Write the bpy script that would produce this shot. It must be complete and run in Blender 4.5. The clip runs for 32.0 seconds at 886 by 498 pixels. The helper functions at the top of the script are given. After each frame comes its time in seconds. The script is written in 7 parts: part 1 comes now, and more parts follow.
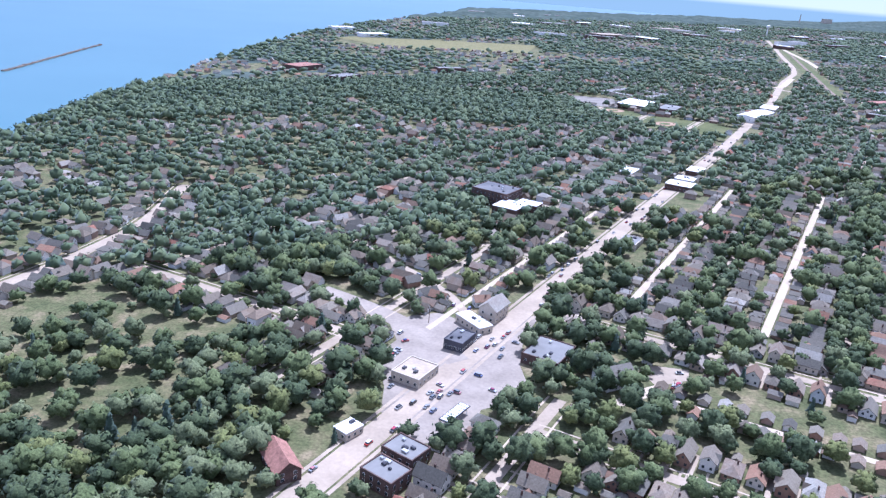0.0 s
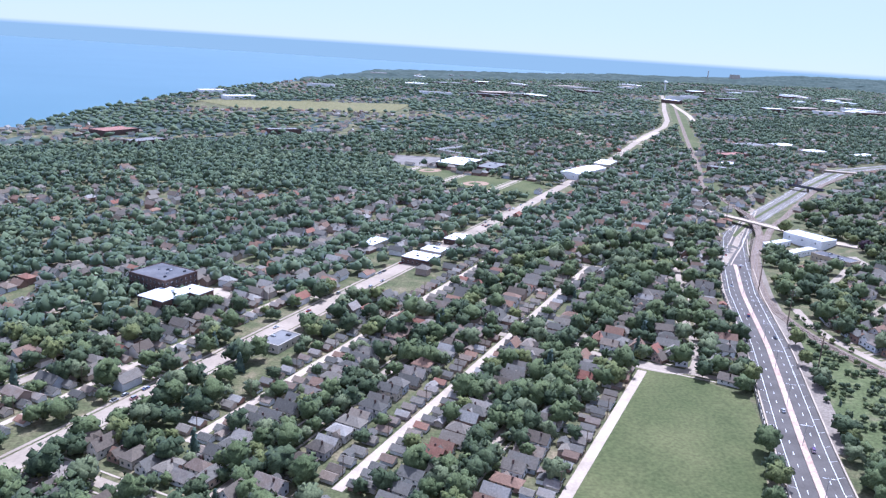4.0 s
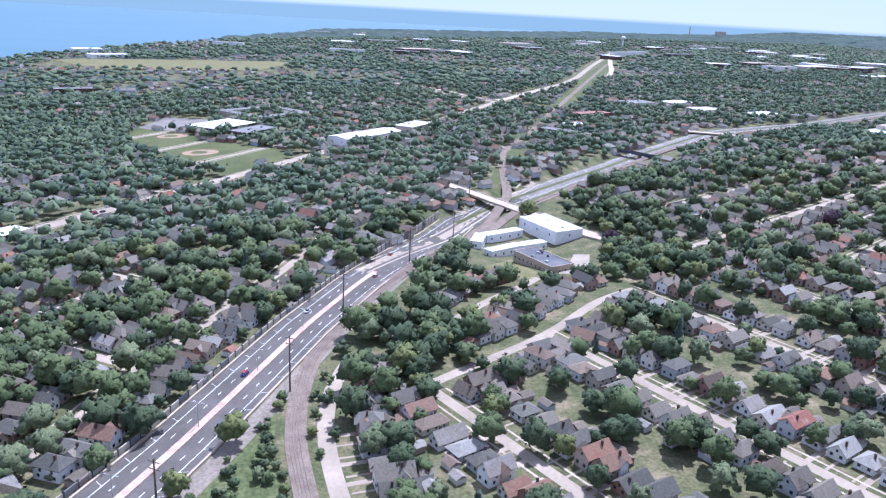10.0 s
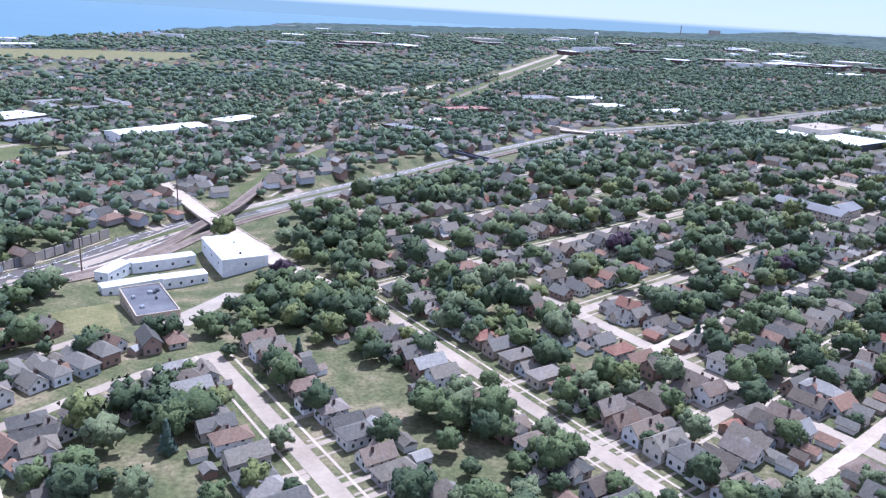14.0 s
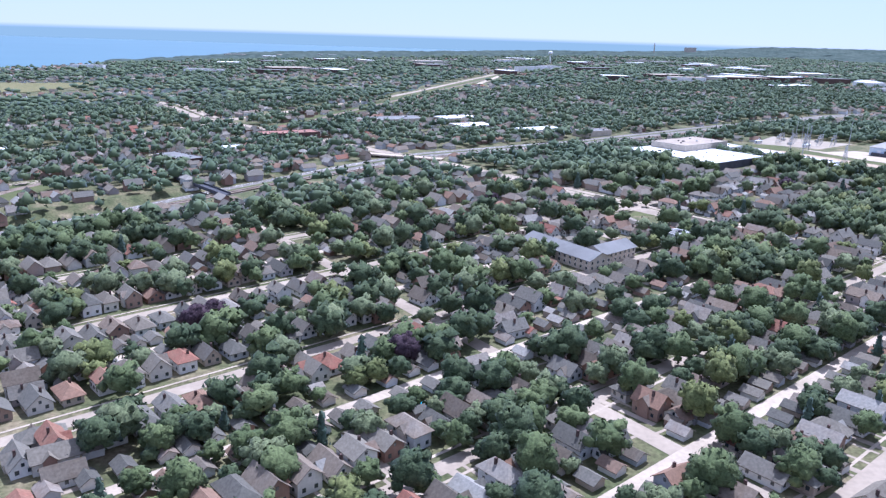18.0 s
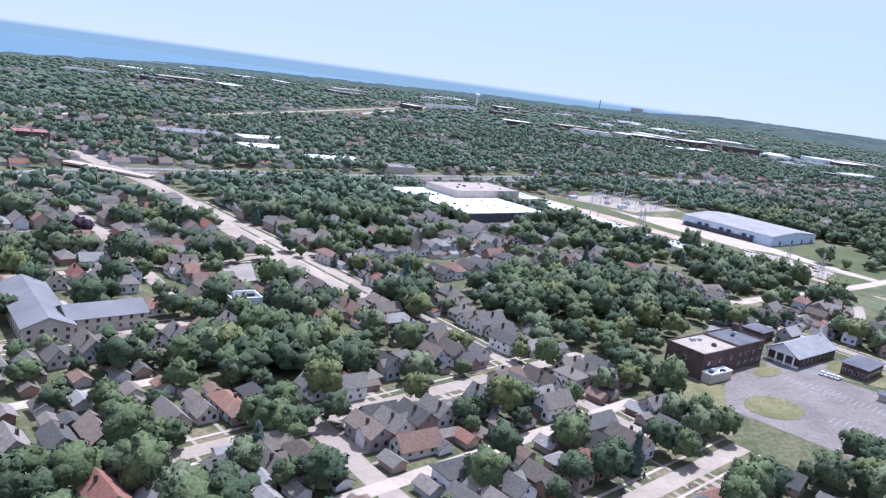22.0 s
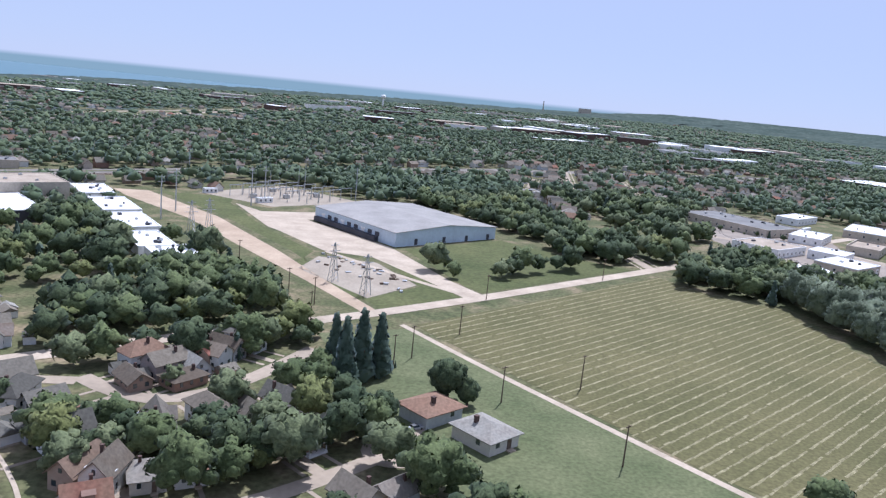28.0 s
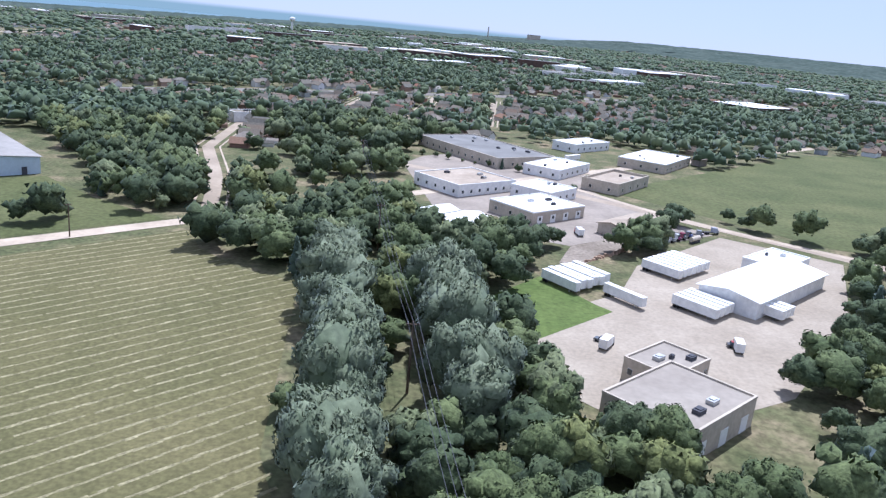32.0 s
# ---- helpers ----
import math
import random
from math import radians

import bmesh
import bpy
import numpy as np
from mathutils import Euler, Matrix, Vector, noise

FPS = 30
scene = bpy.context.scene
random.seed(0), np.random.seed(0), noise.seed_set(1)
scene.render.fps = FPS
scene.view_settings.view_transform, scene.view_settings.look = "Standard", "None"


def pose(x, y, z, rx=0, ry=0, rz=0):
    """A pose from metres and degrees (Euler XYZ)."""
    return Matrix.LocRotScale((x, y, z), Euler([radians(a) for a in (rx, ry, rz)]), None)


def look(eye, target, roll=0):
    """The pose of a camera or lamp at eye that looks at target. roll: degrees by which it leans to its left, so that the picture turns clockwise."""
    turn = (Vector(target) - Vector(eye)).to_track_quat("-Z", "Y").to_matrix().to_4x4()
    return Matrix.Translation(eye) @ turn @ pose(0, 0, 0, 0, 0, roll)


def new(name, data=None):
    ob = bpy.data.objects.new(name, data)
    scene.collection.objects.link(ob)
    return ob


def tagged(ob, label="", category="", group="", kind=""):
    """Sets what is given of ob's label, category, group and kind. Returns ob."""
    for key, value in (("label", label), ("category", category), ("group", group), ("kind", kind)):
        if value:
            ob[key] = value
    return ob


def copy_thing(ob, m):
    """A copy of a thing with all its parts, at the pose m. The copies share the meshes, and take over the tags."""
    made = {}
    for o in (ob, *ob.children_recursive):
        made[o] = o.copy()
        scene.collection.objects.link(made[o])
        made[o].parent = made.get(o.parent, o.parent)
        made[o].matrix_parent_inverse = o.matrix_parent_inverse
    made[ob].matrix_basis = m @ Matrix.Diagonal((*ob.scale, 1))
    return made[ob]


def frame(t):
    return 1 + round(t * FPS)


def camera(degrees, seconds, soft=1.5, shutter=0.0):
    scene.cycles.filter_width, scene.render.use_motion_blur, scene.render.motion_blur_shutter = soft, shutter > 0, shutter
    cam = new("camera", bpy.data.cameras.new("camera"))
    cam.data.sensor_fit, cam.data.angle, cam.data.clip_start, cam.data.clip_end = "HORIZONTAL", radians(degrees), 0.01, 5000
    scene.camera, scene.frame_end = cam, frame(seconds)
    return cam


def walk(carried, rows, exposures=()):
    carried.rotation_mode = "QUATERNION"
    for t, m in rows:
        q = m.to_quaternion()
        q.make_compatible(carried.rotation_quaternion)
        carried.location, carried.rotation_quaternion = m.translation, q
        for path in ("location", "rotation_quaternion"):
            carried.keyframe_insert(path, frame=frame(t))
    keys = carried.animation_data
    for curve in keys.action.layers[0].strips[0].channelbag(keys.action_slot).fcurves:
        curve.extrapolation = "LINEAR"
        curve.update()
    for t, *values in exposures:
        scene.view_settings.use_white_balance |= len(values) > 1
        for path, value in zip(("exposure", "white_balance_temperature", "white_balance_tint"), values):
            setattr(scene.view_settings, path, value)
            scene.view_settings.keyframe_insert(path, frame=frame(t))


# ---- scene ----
# The camera and its flight: seconds, place in metres, turn in degrees.
cam = camera(59.89, 32.0, soft=1.35)
FLIGHT = [
    (0.0, 0.04, -0.04, 119.38, 70.235, -4.530, -0.114),
    (0.5, 16.68, 9.38, 119.24, 69.555, -4.320, -0.124),
    (1.0, 33.36, 18.89, 119.01, 69.198, -4.042, -0.338),
    (1.5, 50.08, 28.48, 118.68, 69.761, -3.666, -1.021),
    (2.0, 66.82, 38.14, 118.27, 71.263, -3.402, -1.935),
    (2.5, 83.58, 47.87, 117.79, 72.381, -3.296, -2.665),
    (3.0, 100.36, 57.66, 117.23, 73.133, -3.247, -3.226),
    (3.5, 117.15, 67.51, 116.61, 73.876, -3.327, -3.682),
    (4.0, 133.96, 77.40, 115.92, 74.993, -3.642, -4.228),
    (4.5, 150.76, 87.34, 115.17, 76.701, -3.843, -5.034),
    (6.5, 217.93, 127.42, 111.73, 74.733, -3.429, -5.116),
    (7.0, 234.69, 137.49, 110.78, 73.410, -4.008, -4.851),
    (7.5, 251.43, 147.58, 109.80, 72.493, -4.448, -4.621),
    (8.0, 268.14, 157.67, 108.79, 71.858, -4.571, -4.476),
    (8.5, 284.83, 167.77, 107.76, 71.396, -4.400, -4.278),
    (9.0, 301.50, 177.86, 106.71, 71.318, -3.978, -4.019),
    (9.5, 318.13, 187.96, 105.66, 71.760, -3.415, -3.766),
    (10.0, 334.73, 198.04, 104.59, 72.422, -3.002, -3.513),
    (10.5, 351.30, 208.11, 103.51, 72.680, -2.606, -3.152),
    (11.0, 367.83, 218.16, 102.43, 72.451, -2.310, -2.773),
    (11.5, 384.33, 228.20, 101.35, 71.939, -2.118, -2.444),
    (12.0, 400.78, 238.21, 100.27, 71.598, -1.965, -2.298),
    (12.5, 417.20, 248.20, 99.19, 71.592, -2.041, -2.278),
    (13.0, 433.57, 258.16, 98.12, 71.750, -2.430, -2.393),
    (13.5, 449.90, 268.08, 97.06, 71.958, -2.974, -2.483),
    (14.0, 466.20, 277.98, 96.01, 72.349, -3.391, -2.551),
    (14.5, 482.45, 287.84, 94.98, 73.007, -3.465, -2.679),
    (16.5, 547.04, 326.90, 90.99, 73.637, -2.279, -2.546),
    (17.0, 563.09, 336.55, 90.04, 73.558, -1.930, -2.456),
    (17.5, 579.11, 346.17, 89.12, 73.801, -1.781, -2.480),
    (18.0, 595.08, 355.74, 88.21, 74.254, -1.741, -2.664),
    (18.5, 611.02, 365.26, 87.33, 74.675, -1.975, -2.869),
    (19.0, 626.93, 374.73, 86.47, 75.042, -2.709, -2.953),
    (19.5, 642.81, 384.16, 85.63, 75.453, -3.939, -2.905),
    (20.0, 658.67, 393.54, 84.82, 75.857, -5.312, -2.753),
    (20.5, 674.49, 402.88, 84.03, 76.485, -6.426, -3.012),
    (21.0, 690.30, 412.16, 83.27, 77.123, -7.191, -3.476),
    (21.5, 706.08, 421.40, 82.52, 77.483, -7.566, -3.907),
    (22.0, 721.85, 430.59, 81.80, 77.281, -7.721, -4.359),
    (22.5, 737.60, 439.74, 81.10, 76.710, -7.660, -4.263),
    (23.0, 753.35, 448.84, 80.42, 76.212, -7.542, -4.249),
    (23.5, 769.09, 457.90, 79.77, 75.952, -7.174, -4.082),
    (24.0, 784.83, 466.92, 79.13, 76.173, -6.814, -4.029),
    (24.5, 800.57, 475.89, 78.51, 76.662, -6.470, -4.080),
    (25.0, 816.32, 484.82, 77.90, 77.186, -6.191, -4.367),
    (25.5, 832.08, 493.72, 77.31, 77.610, -6.139, -4.948),
    (26.0, 847.86, 502.58, 76.73, 77.756, -6.258, -5.466),
    (26.5, 863.66, 511.41, 76.16, 77.703, -6.500, -5.696),
    (28.5, 927.21, 546.42, 73.95, 78.713, -5.212, -5.774),
    (29.0, 943.21, 555.12, 73.40, 79.069, -4.764, -6.007),
    (29.5, 959.27, 563.80, 72.84, 79.131, -4.261, -6.435),
    (30.0, 975.40, 572.46, 72.28, 78.654, -4.297, -6.764),
    (30.5, 991.60, 581.12, 71.71, 77.701, -4.563, -7.079),
    (31.0, 1007.88, 589.77, 71.12, 76.439, -4.963, -7.212),
    (31.5, 1024.24, 598.41, 70.51, 74.997, -5.254, -7.348),
    (32.0, 1040.70, 607.06, 69.88, 73.584, -5.458, -7.719),
]
walk(cam, [(t, pose(x, y, z, rx, ry, rz)) for t, x, y, z, rx, ry, rz in FLIGHT], [(0.0, 1.46, 4940, 23.5), (3.0, 1.37, 4950, 23), (10.0, 1.38, 4960, 22), (20.0, 1.32, 5010, 22), (26.0, 1.07, 5270, 19), (30.0, 0.88, 5420, 16.5), (31.0, 0.97, 5330, 16.5), (32.0, 1.16, 5280, 16.5)])

# ---- world and sun ----
SUN_ELEV, SUN_AZ = radians(62), radians(27)   # azimuth from +y towards +x
world = bpy.data.worlds.new("sky")
scene.world = world
world.use_nodes = True
wn, wl = world.node_tree.nodes, world.node_tree.links
wn.clear()
w_out, w_bg = wn.new("ShaderNodeOutputWorld"), wn.new("ShaderNodeBackground")
w_sky = wn.new("ShaderNodeTexSky")
w_sky.sky_type, w_sky.sun_disc = "NISHITA", False
w_sky.sun_elevation, w_sky.sun_rotation = SUN_ELEV, SUN_AZ
w_sky.altitude, w_sky.air_density, w_sky.dust_density, w_sky.ozone_density = 0, 0.8, 0.0, 5.0
w_bg.inputs["Strength"].default_value = 0.15
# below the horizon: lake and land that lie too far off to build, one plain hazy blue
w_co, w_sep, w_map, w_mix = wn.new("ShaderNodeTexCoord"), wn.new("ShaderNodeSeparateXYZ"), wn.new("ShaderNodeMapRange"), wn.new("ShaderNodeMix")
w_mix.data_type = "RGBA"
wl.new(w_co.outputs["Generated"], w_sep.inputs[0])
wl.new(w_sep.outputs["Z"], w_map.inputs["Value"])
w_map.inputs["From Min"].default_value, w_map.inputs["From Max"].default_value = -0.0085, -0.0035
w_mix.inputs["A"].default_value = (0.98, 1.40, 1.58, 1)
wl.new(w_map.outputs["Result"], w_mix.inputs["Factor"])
w_haze = wn.new("ShaderNodeMix")
w_haze.data_type = "RGBA"
w_haze.inputs["Factor"].default_value = 0.95
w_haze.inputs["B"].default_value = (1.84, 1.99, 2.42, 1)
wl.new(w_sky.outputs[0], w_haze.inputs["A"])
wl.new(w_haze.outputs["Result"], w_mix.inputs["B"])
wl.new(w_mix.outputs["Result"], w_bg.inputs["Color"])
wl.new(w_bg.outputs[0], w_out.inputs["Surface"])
sun_data = bpy.data.lights.new("sun", "SUN")
sun_data.energy, sun_data.angle, sun_data.color = 2.9, radians(0.6), (1.0, 0.96, 0.9)
sun = new("sun", sun_data)
sun_way = Vector((math.sin(SUN_AZ) * math.cos(SUN_ELEV), math.cos(SUN_AZ) * math.cos(SUN_ELEV), math.sin(SUN_ELEV)))
sun.matrix_world = look(Vector((500, 500, 900)) + sun_way, (500, 500, 900))


# ---- materials ----
def mat(name, stops, scale=0.5, rough=0.8, metal=0.0, bump=0.0, detail=6.0, fine=0.0, per="", vary=0.0, spec=0.15, fine_amount=0.25, haze_sheen=0.0):
    """A surface whose colour runs through stops along a noise of that scale (per metre), with a second, finer
    noise, and a shade that varies from object to object or from piece to piece."""
    m = bpy.data.materials.new(name)
    m.use_nodes = True
    n, l = m.node_tree.nodes, m.node_tree.links
    b = n["Principled BSDF"]
    b.inputs["Roughness"].default_value, b.inputs["Metallic"].default_value = rough, metal
    b.inputs["Specular IOR Level"].default_value = spec
    # pale blue sheen on foliage stands in for haze in the air
    if haze_sheen:
        b.inputs["Sheen Weight"].default_value, b.inputs["Sheen Roughness"].default_value = haze_sheen, 0.6
        b.inputs["Sheen Tint"].default_value = (0.62, 0.78, 1.0, 1)
    geo = n.new("ShaderNodeNewGeometry")
    tex = n.new("ShaderNodeTexNoise")
    tex.inputs["Scale"].default_value, tex.inputs["Detail"].default_value = scale, detail
    l.new(geo.outputs["Position"], tex.inputs["Vector"])
    ramp = n.new("ShaderNodeValToRGB")
    els = ramp.color_ramp.elements
    while len(els) < len(stops):
        els.new(0.5)
    for e, (p, c) in zip(els, stops):
        e.position, e.color = p, (*c, 1)
    fac = tex.outputs["Fac"]
    if per:
        src = geo.outputs["Random Per Island"] if per == "island" else n.new("ShaderNodeObjectInfo").outputs["Random"]
        mix = n.new("ShaderNodeMix")
        mix.inputs["Factor"].default_value = vary
        l.new(fac, mix.inputs["A"])
        l.new(src, mix.inputs["B"])
        fac = mix.outputs["Result"]
    l.new(fac, ramp.inputs["Fac"])
    col = ramp.outputs["Color"]
    if fine:
        t2 = n.new("ShaderNodeTexNoise")
        t2.inputs["Scale"].default_value, t2.inputs["Detail"].default_value = fine, 4.0
        l.new(geo.outputs["Position"], t2.inputs["Vector"])
        mr = n.new("ShaderNodeMapRange")
        mr.inputs["From Min"].default_value, mr.inputs["From Max"].default_value = 0.3, 0.7
        mr.inputs["To Min"].default_value, mr.inputs["To Max"].default_value = 1 - fine_amount, 1 + fine_amount
        l.new(t2.outputs["Fac"], mr.inputs["Value"])
        mul = n.new("ShaderNodeMix")
        mul.data_type, mul.blend_type = "RGBA", "MULTIPLY"
        mul.inputs["Factor"].default_value = 1.0
        l.new(col, mul.inputs["A"])
        l.new(mr.outputs["Result"], mul.inputs["B"])
        col = mul.outputs["Result"]
    l.new(col, b.inputs["Base Color"])
    if bump:
        bp = n.new("ShaderNodeBump")
        bp.inputs["Strength"].default_value, bp.inputs["Distance"].default_value = bump, 0.3
        l.new((t2 if fine else tex).outputs["Fac"], bp.inputs["Height"])
        l.new(bp.outputs["Normal"], b.inputs["Normal"])
    return m


def tone(c, k=0.18):
    return [(0.3, tuple(v * (1 - k) for v in c)), (0.7, tuple(min(1, v * (1 + k)) for v in c))]


GRASS = mat("lawn", [(0.25, (0.062, 0.073, 0.030)), (0.42, (0.092, 0.098, 0.043)), (0.56, (0.132, 0.122, 0.061)), (0.72, (0.235, 0.185, 0.113))], 0.12, 0.9, fine=1.1, fine_amount=0.35)
MEADOW = mat("meadow", [(0.3, (0.070, 0.084, 0.030)), (0.7, (0.116, 0.120, 0.048))], 0.05, 0.9, fine=0.9)
BRIGHT_GRASS = mat("bright_grass", [(0.3, (0.092, 0.108, 0.048)), (0.7, (0.14, 0.148, 0.072))], 0.12, 0.9, fine=1.5)
LUSH = mat("lush_grass", [(0.3, (0.078, 0.112, 0.028)), (0.7, (0.115, 0.15, 0.042))], 0.1, 0.9, fine=1.2)
BRUSH = mat("rough_brush", [(0.3, (0.075, 0.092, 0.034)), (0.55, (0.11, 0.125, 0.05)), (0.75, (0.16, 0.14, 0.08))], 0.14, 0.9, fine=1.0, fine_amount=0.35)
DRY_GRASS = mat("dry_grass", [(0.3, (0.12, 0.12, 0.045)), (0.7, (0.21, 0.18, 0.085))], 0.2, 0.9, fine=1.5)
CONCRETE = mat("concrete", [(0.3, (0.36, 0.292, 0.216)), (0.7, (0.49, 0.402, 0.304))], 0.15, 0.85, fine=1.2, fine_amount=0.08)
STREET = mat("street_paving", [(0.3, (0.275, 0.222, 0.165)), (0.7, (0.39, 0.317, 0.238))], 0.08, 0.85, fine=0.9, fine_amount=0.09)
ASPHALT = mat("asphalt", [(0.3, (0.088, 0.077, 0.066)), (0.7, (0.132, 0.116, 0.101))], 0.12, 0.8, fine=1.5, fine_amount=0.12)
OLD_ASPHALT = mat("old_asphalt", [(0.3, (0.15, 0.134, 0.114)), (0.7, (0.235, 0.21, 0.18))], 0.1, 0.85, fine=1.0, fine_amount=0.1)
MEDIAN = mat("median_concrete", [(0.3, (0.40, 0.27, 0.20)), (0.7, (0.55, 0.42, 0.33))], 0.2, 0.85, fine=1.5)
PAINT = mat("road_paint", tone((0.75, 0.74, 0.7), 0.08), 1.0, 0.7)
FADED = mat("faded_paint", tone((0.33, 0.31, 0.28), 0.2), 1.0, 0.8)
BALLAST = mat("ballast", [(0.3, (0.155, 0.117, 0.087)), (0.7, (0.245, 0.192, 0.147))], 0.3, 0.95, fine=3.0, fine_amount=0.4)
RAIL = mat("rail_steel", tone((0.25, 0.2, 0.17)), 1.0, 0.45, 0.8)
DUST = mat("dusty_gravel", [(0.3, (0.18, 0.147, 0.113)), (0.7, (0.275, 0.232, 0.182))], 0.15, 0.95, fine=1.3)
CLAY = mat("clay", [(0.3, (0.26, 0.175, 0.115)), (0.7, (0.36, 0.25, 0.17))], 0.2, 0.95, fine=1.0)
LOT = mat("worn_paving", [(0.3, (0.225, 0.19, 0.155)), (0.7, (0.32, 0.272, 0.222))], 0.1, 0.9, fine=0.9, fine_amount=0.1)
GRAVEL = mat("gravel", [(0.3, (0.285, 0.238, 0.18)), (0.7, (0.365, 0.31, 0.24))], 0.12, 0.95, fine=1.5, fine_amount=0.12)
BARK = mat("bark", tone((0.10, 0.075, 0.055), 0.3), 3.0, 0.9)
def leafage(name, lo, hi, haze_sheen=0.04):
    return mat(name, [(0.3, lo), (0.7, hi)], 0.16, 0.8, per="island", vary=0.2, fine=2.0, fine_amount=0.42, bump=0.6, spec=0.1, detail=3, haze_sheen=haze_sheen)


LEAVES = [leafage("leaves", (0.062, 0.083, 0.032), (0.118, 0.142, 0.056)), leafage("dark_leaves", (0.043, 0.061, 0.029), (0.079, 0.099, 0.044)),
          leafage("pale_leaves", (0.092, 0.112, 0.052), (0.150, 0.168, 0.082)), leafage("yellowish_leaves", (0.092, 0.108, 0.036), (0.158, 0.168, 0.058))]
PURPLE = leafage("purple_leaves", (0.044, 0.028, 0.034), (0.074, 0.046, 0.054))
CONIFER = mat("conifer_needles", [(0.3, (0.036, 0.058, 0.036)), (0.7, (0.066, 0.092, 0.056))], 0.5, 0.7, per="island", vary=0.2, spec=0.2, haze_sheen=0.1)
SILVER = mat("silver_leaves", [(0.25, (0.082, 0.106, 0.054)), (0.7, (0.158, 0.184, 0.108))], 0.3, 0.7, per="island", vary=0.4, fine=1.2, fine_amount=0.25, bump=0.3, spec=0.15, haze_sheen=0.08)
# paler, bluer copy of the leaf colours: distance haze mixed into the base
HAZED_CANOPY = mat("hazed_canopy", [(0.25, (0.058, 0.085, 0.043)), (0.5, (0.088, 0.116, 0.056)), (0.75, (0.138, 0.164, 0.078))], 0.02, 0.85, per="island", vary=0.3, fine=0.12, fine_amount=0.25, spec=0.1, haze_sheen=0.1)
# the blue cast of far haze is painted into this woodland green
HAZED_RIDGE = mat("hazed_ridge", [(0.3, (0.056, 0.076, 0.066)), (0.7, (0.088, 0.108, 0.092))], 0.01, 0.95, fine=0.05, fine_amount=0.3, spec=0.0)
ROOFS = [(0.0, (0.07, 0.066, 0.056)), (0.2, (0.145, 0.135, 0.112)), (0.36, (0.205, 0.178, 0.138)), (0.48, (0.115, 0.09, 0.066)), (0.58, (0.165, 0.155, 0.13)), (0.68, (0.21, 0.16, 0.115)), (0.76, (0.29, 0.275, 0.24)), (0.84, (0.175, 0.125, 0.09)), (0.93, (0.25, 0.15, 0.10)), (0.97, (0.24, 0.10, 0.07)), (1.0, (0.50, 0.48, 0.44))]
ROOF = mat("shingles", ROOFS, 0.4, 0.85, per="object", vary=0.93, fine=2.0, fine_amount=0.2)
ROOF_PIECE = mat("shingles_joined", ROOFS, 0.4, 0.85, per="island", vary=0.93, fine=2.0, fine_amount=0.2)
WALLS = [(0.0, (0.72, 0.71, 0.68)), (0.2, (0.58, 0.55, 0.49)), (0.36, (0.40, 0.34, 0.27)), (0.5, (0.22, 0.13, 0.095)), (0.6, (0.30, 0.20, 0.15)), (0.68, (0.36, 0.38, 0.39)), (0.8, (0.70, 0.70, 0.68)), (1.0, (0.52, 0.47, 0.37))]
SIDING = mat("siding", WALLS, 0.3, 0.75, per="object", vary=0.93, fine=1.5, fine_amount=0.08)
SIDING_PIECE = mat("siding_joined", WALLS, 0.3, 0.75, per="island", vary=0.93, fine=1.5, fine_amount=0.08)
BRICK = mat("brown_brick", [(0.3, (0.075, 0.05, 0.042)), (0.7, (0.125, 0.082, 0.068))], 0.5, 0.85, fine=2.5)
TAN = mat("tan_wall", tone((0.46, 0.40, 0.32), 0.12), 0.3, 0.8, fine=1.5, fine_amount=0.1)
WHITE_WALL = mat("white_wall", tone((0.74, 0.73, 0.70), 0.07), 0.3, 0.7, fine=1.2, fine_amount=0.08)
BLUE_WALL = mat("pale_blue_metal_wall", tone((0.52, 0.60, 0.66), 0.07), 0.2, 0.5, fine=1.2, fine_amount=0.06)
DARK_WALL = mat("dark_wall", tone((0.075, 0.075, 0.085), 0.2), 0.3, 0.8)
WHITE_ROOF = mat("white_roof_membrane", [(0.3, (0.72, 0.72, 0.70)), (0.7, (0.82, 0.81, 0.79))], 0.15, 0.6, fine=0.8, fine_amount=0.07)
GREY_ROOF = mat("grey_roof", [(0.3, (0.16, 0.156, 0.147)), (0.7, (0.225, 0.219, 0.208))], 0.12, 0.88, fine=1.0, fine_amount=0.05)
SHED_ROOF = mat("weathered_metal_roof", [(0.3, (0.25, 0.235, 0.215)), (0.7, (0.33, 0.31, 0.285))], 0.12, 0.9, fine=1.0, fine_amount=0.07, spec=0.15)
SAND = mat("tan_concrete", [(0.3, (0.34, 0.255, 0.175)), (0.7, (0.46, 0.355, 0.25))], 0.12, 0.9, fine=1.2, fine_amount=0.1)
DARK_ROOF = mat("dark_roof", [(0.3, (0.09, 0.09, 0.095)), (0.7, (0.16, 0.155, 0.155))], 0.15, 0.8, fine=1.0, fine_amount=0.1)
FELT = mat("roofing_felt", [(0.3, (0.26, 0.225, 0.185)), (0.7, (0.33, 0.29, 0.24))], 0.15, 0.9, fine=1.0, fine_amount=0.08)
TAN_ROOF = mat("tan_gravel_roof", [(0.3, (0.30, 0.245, 0.185)), (0.7, (0.41, 0.34, 0.265))], 0.15, 0.9, fine=1.0, fine_amount=0.12)
RED_ROOF = mat("red_roof", tone((0.28, 0.145, 0.11), 0.2), 0.4, 0.8, fine=1.5)
TRIM = mat("white_trim", tone((0.78, 0.77, 0.74), 0.05), 1.0, 0.6)
GLASS = mat("window_glass", tone((0.03, 0.04, 0.05), 0.3), 1.0, 0.08, spec=0.8)
METAL = mat("galvanised_steel", tone((0.45, 0.46, 0.47), 0.1), 1.0, 0.4, 0.7)
WOOD = mat("weathered_wood", tone((0.13, 0.095, 0.07), 0.25), 1.5, 0.9)
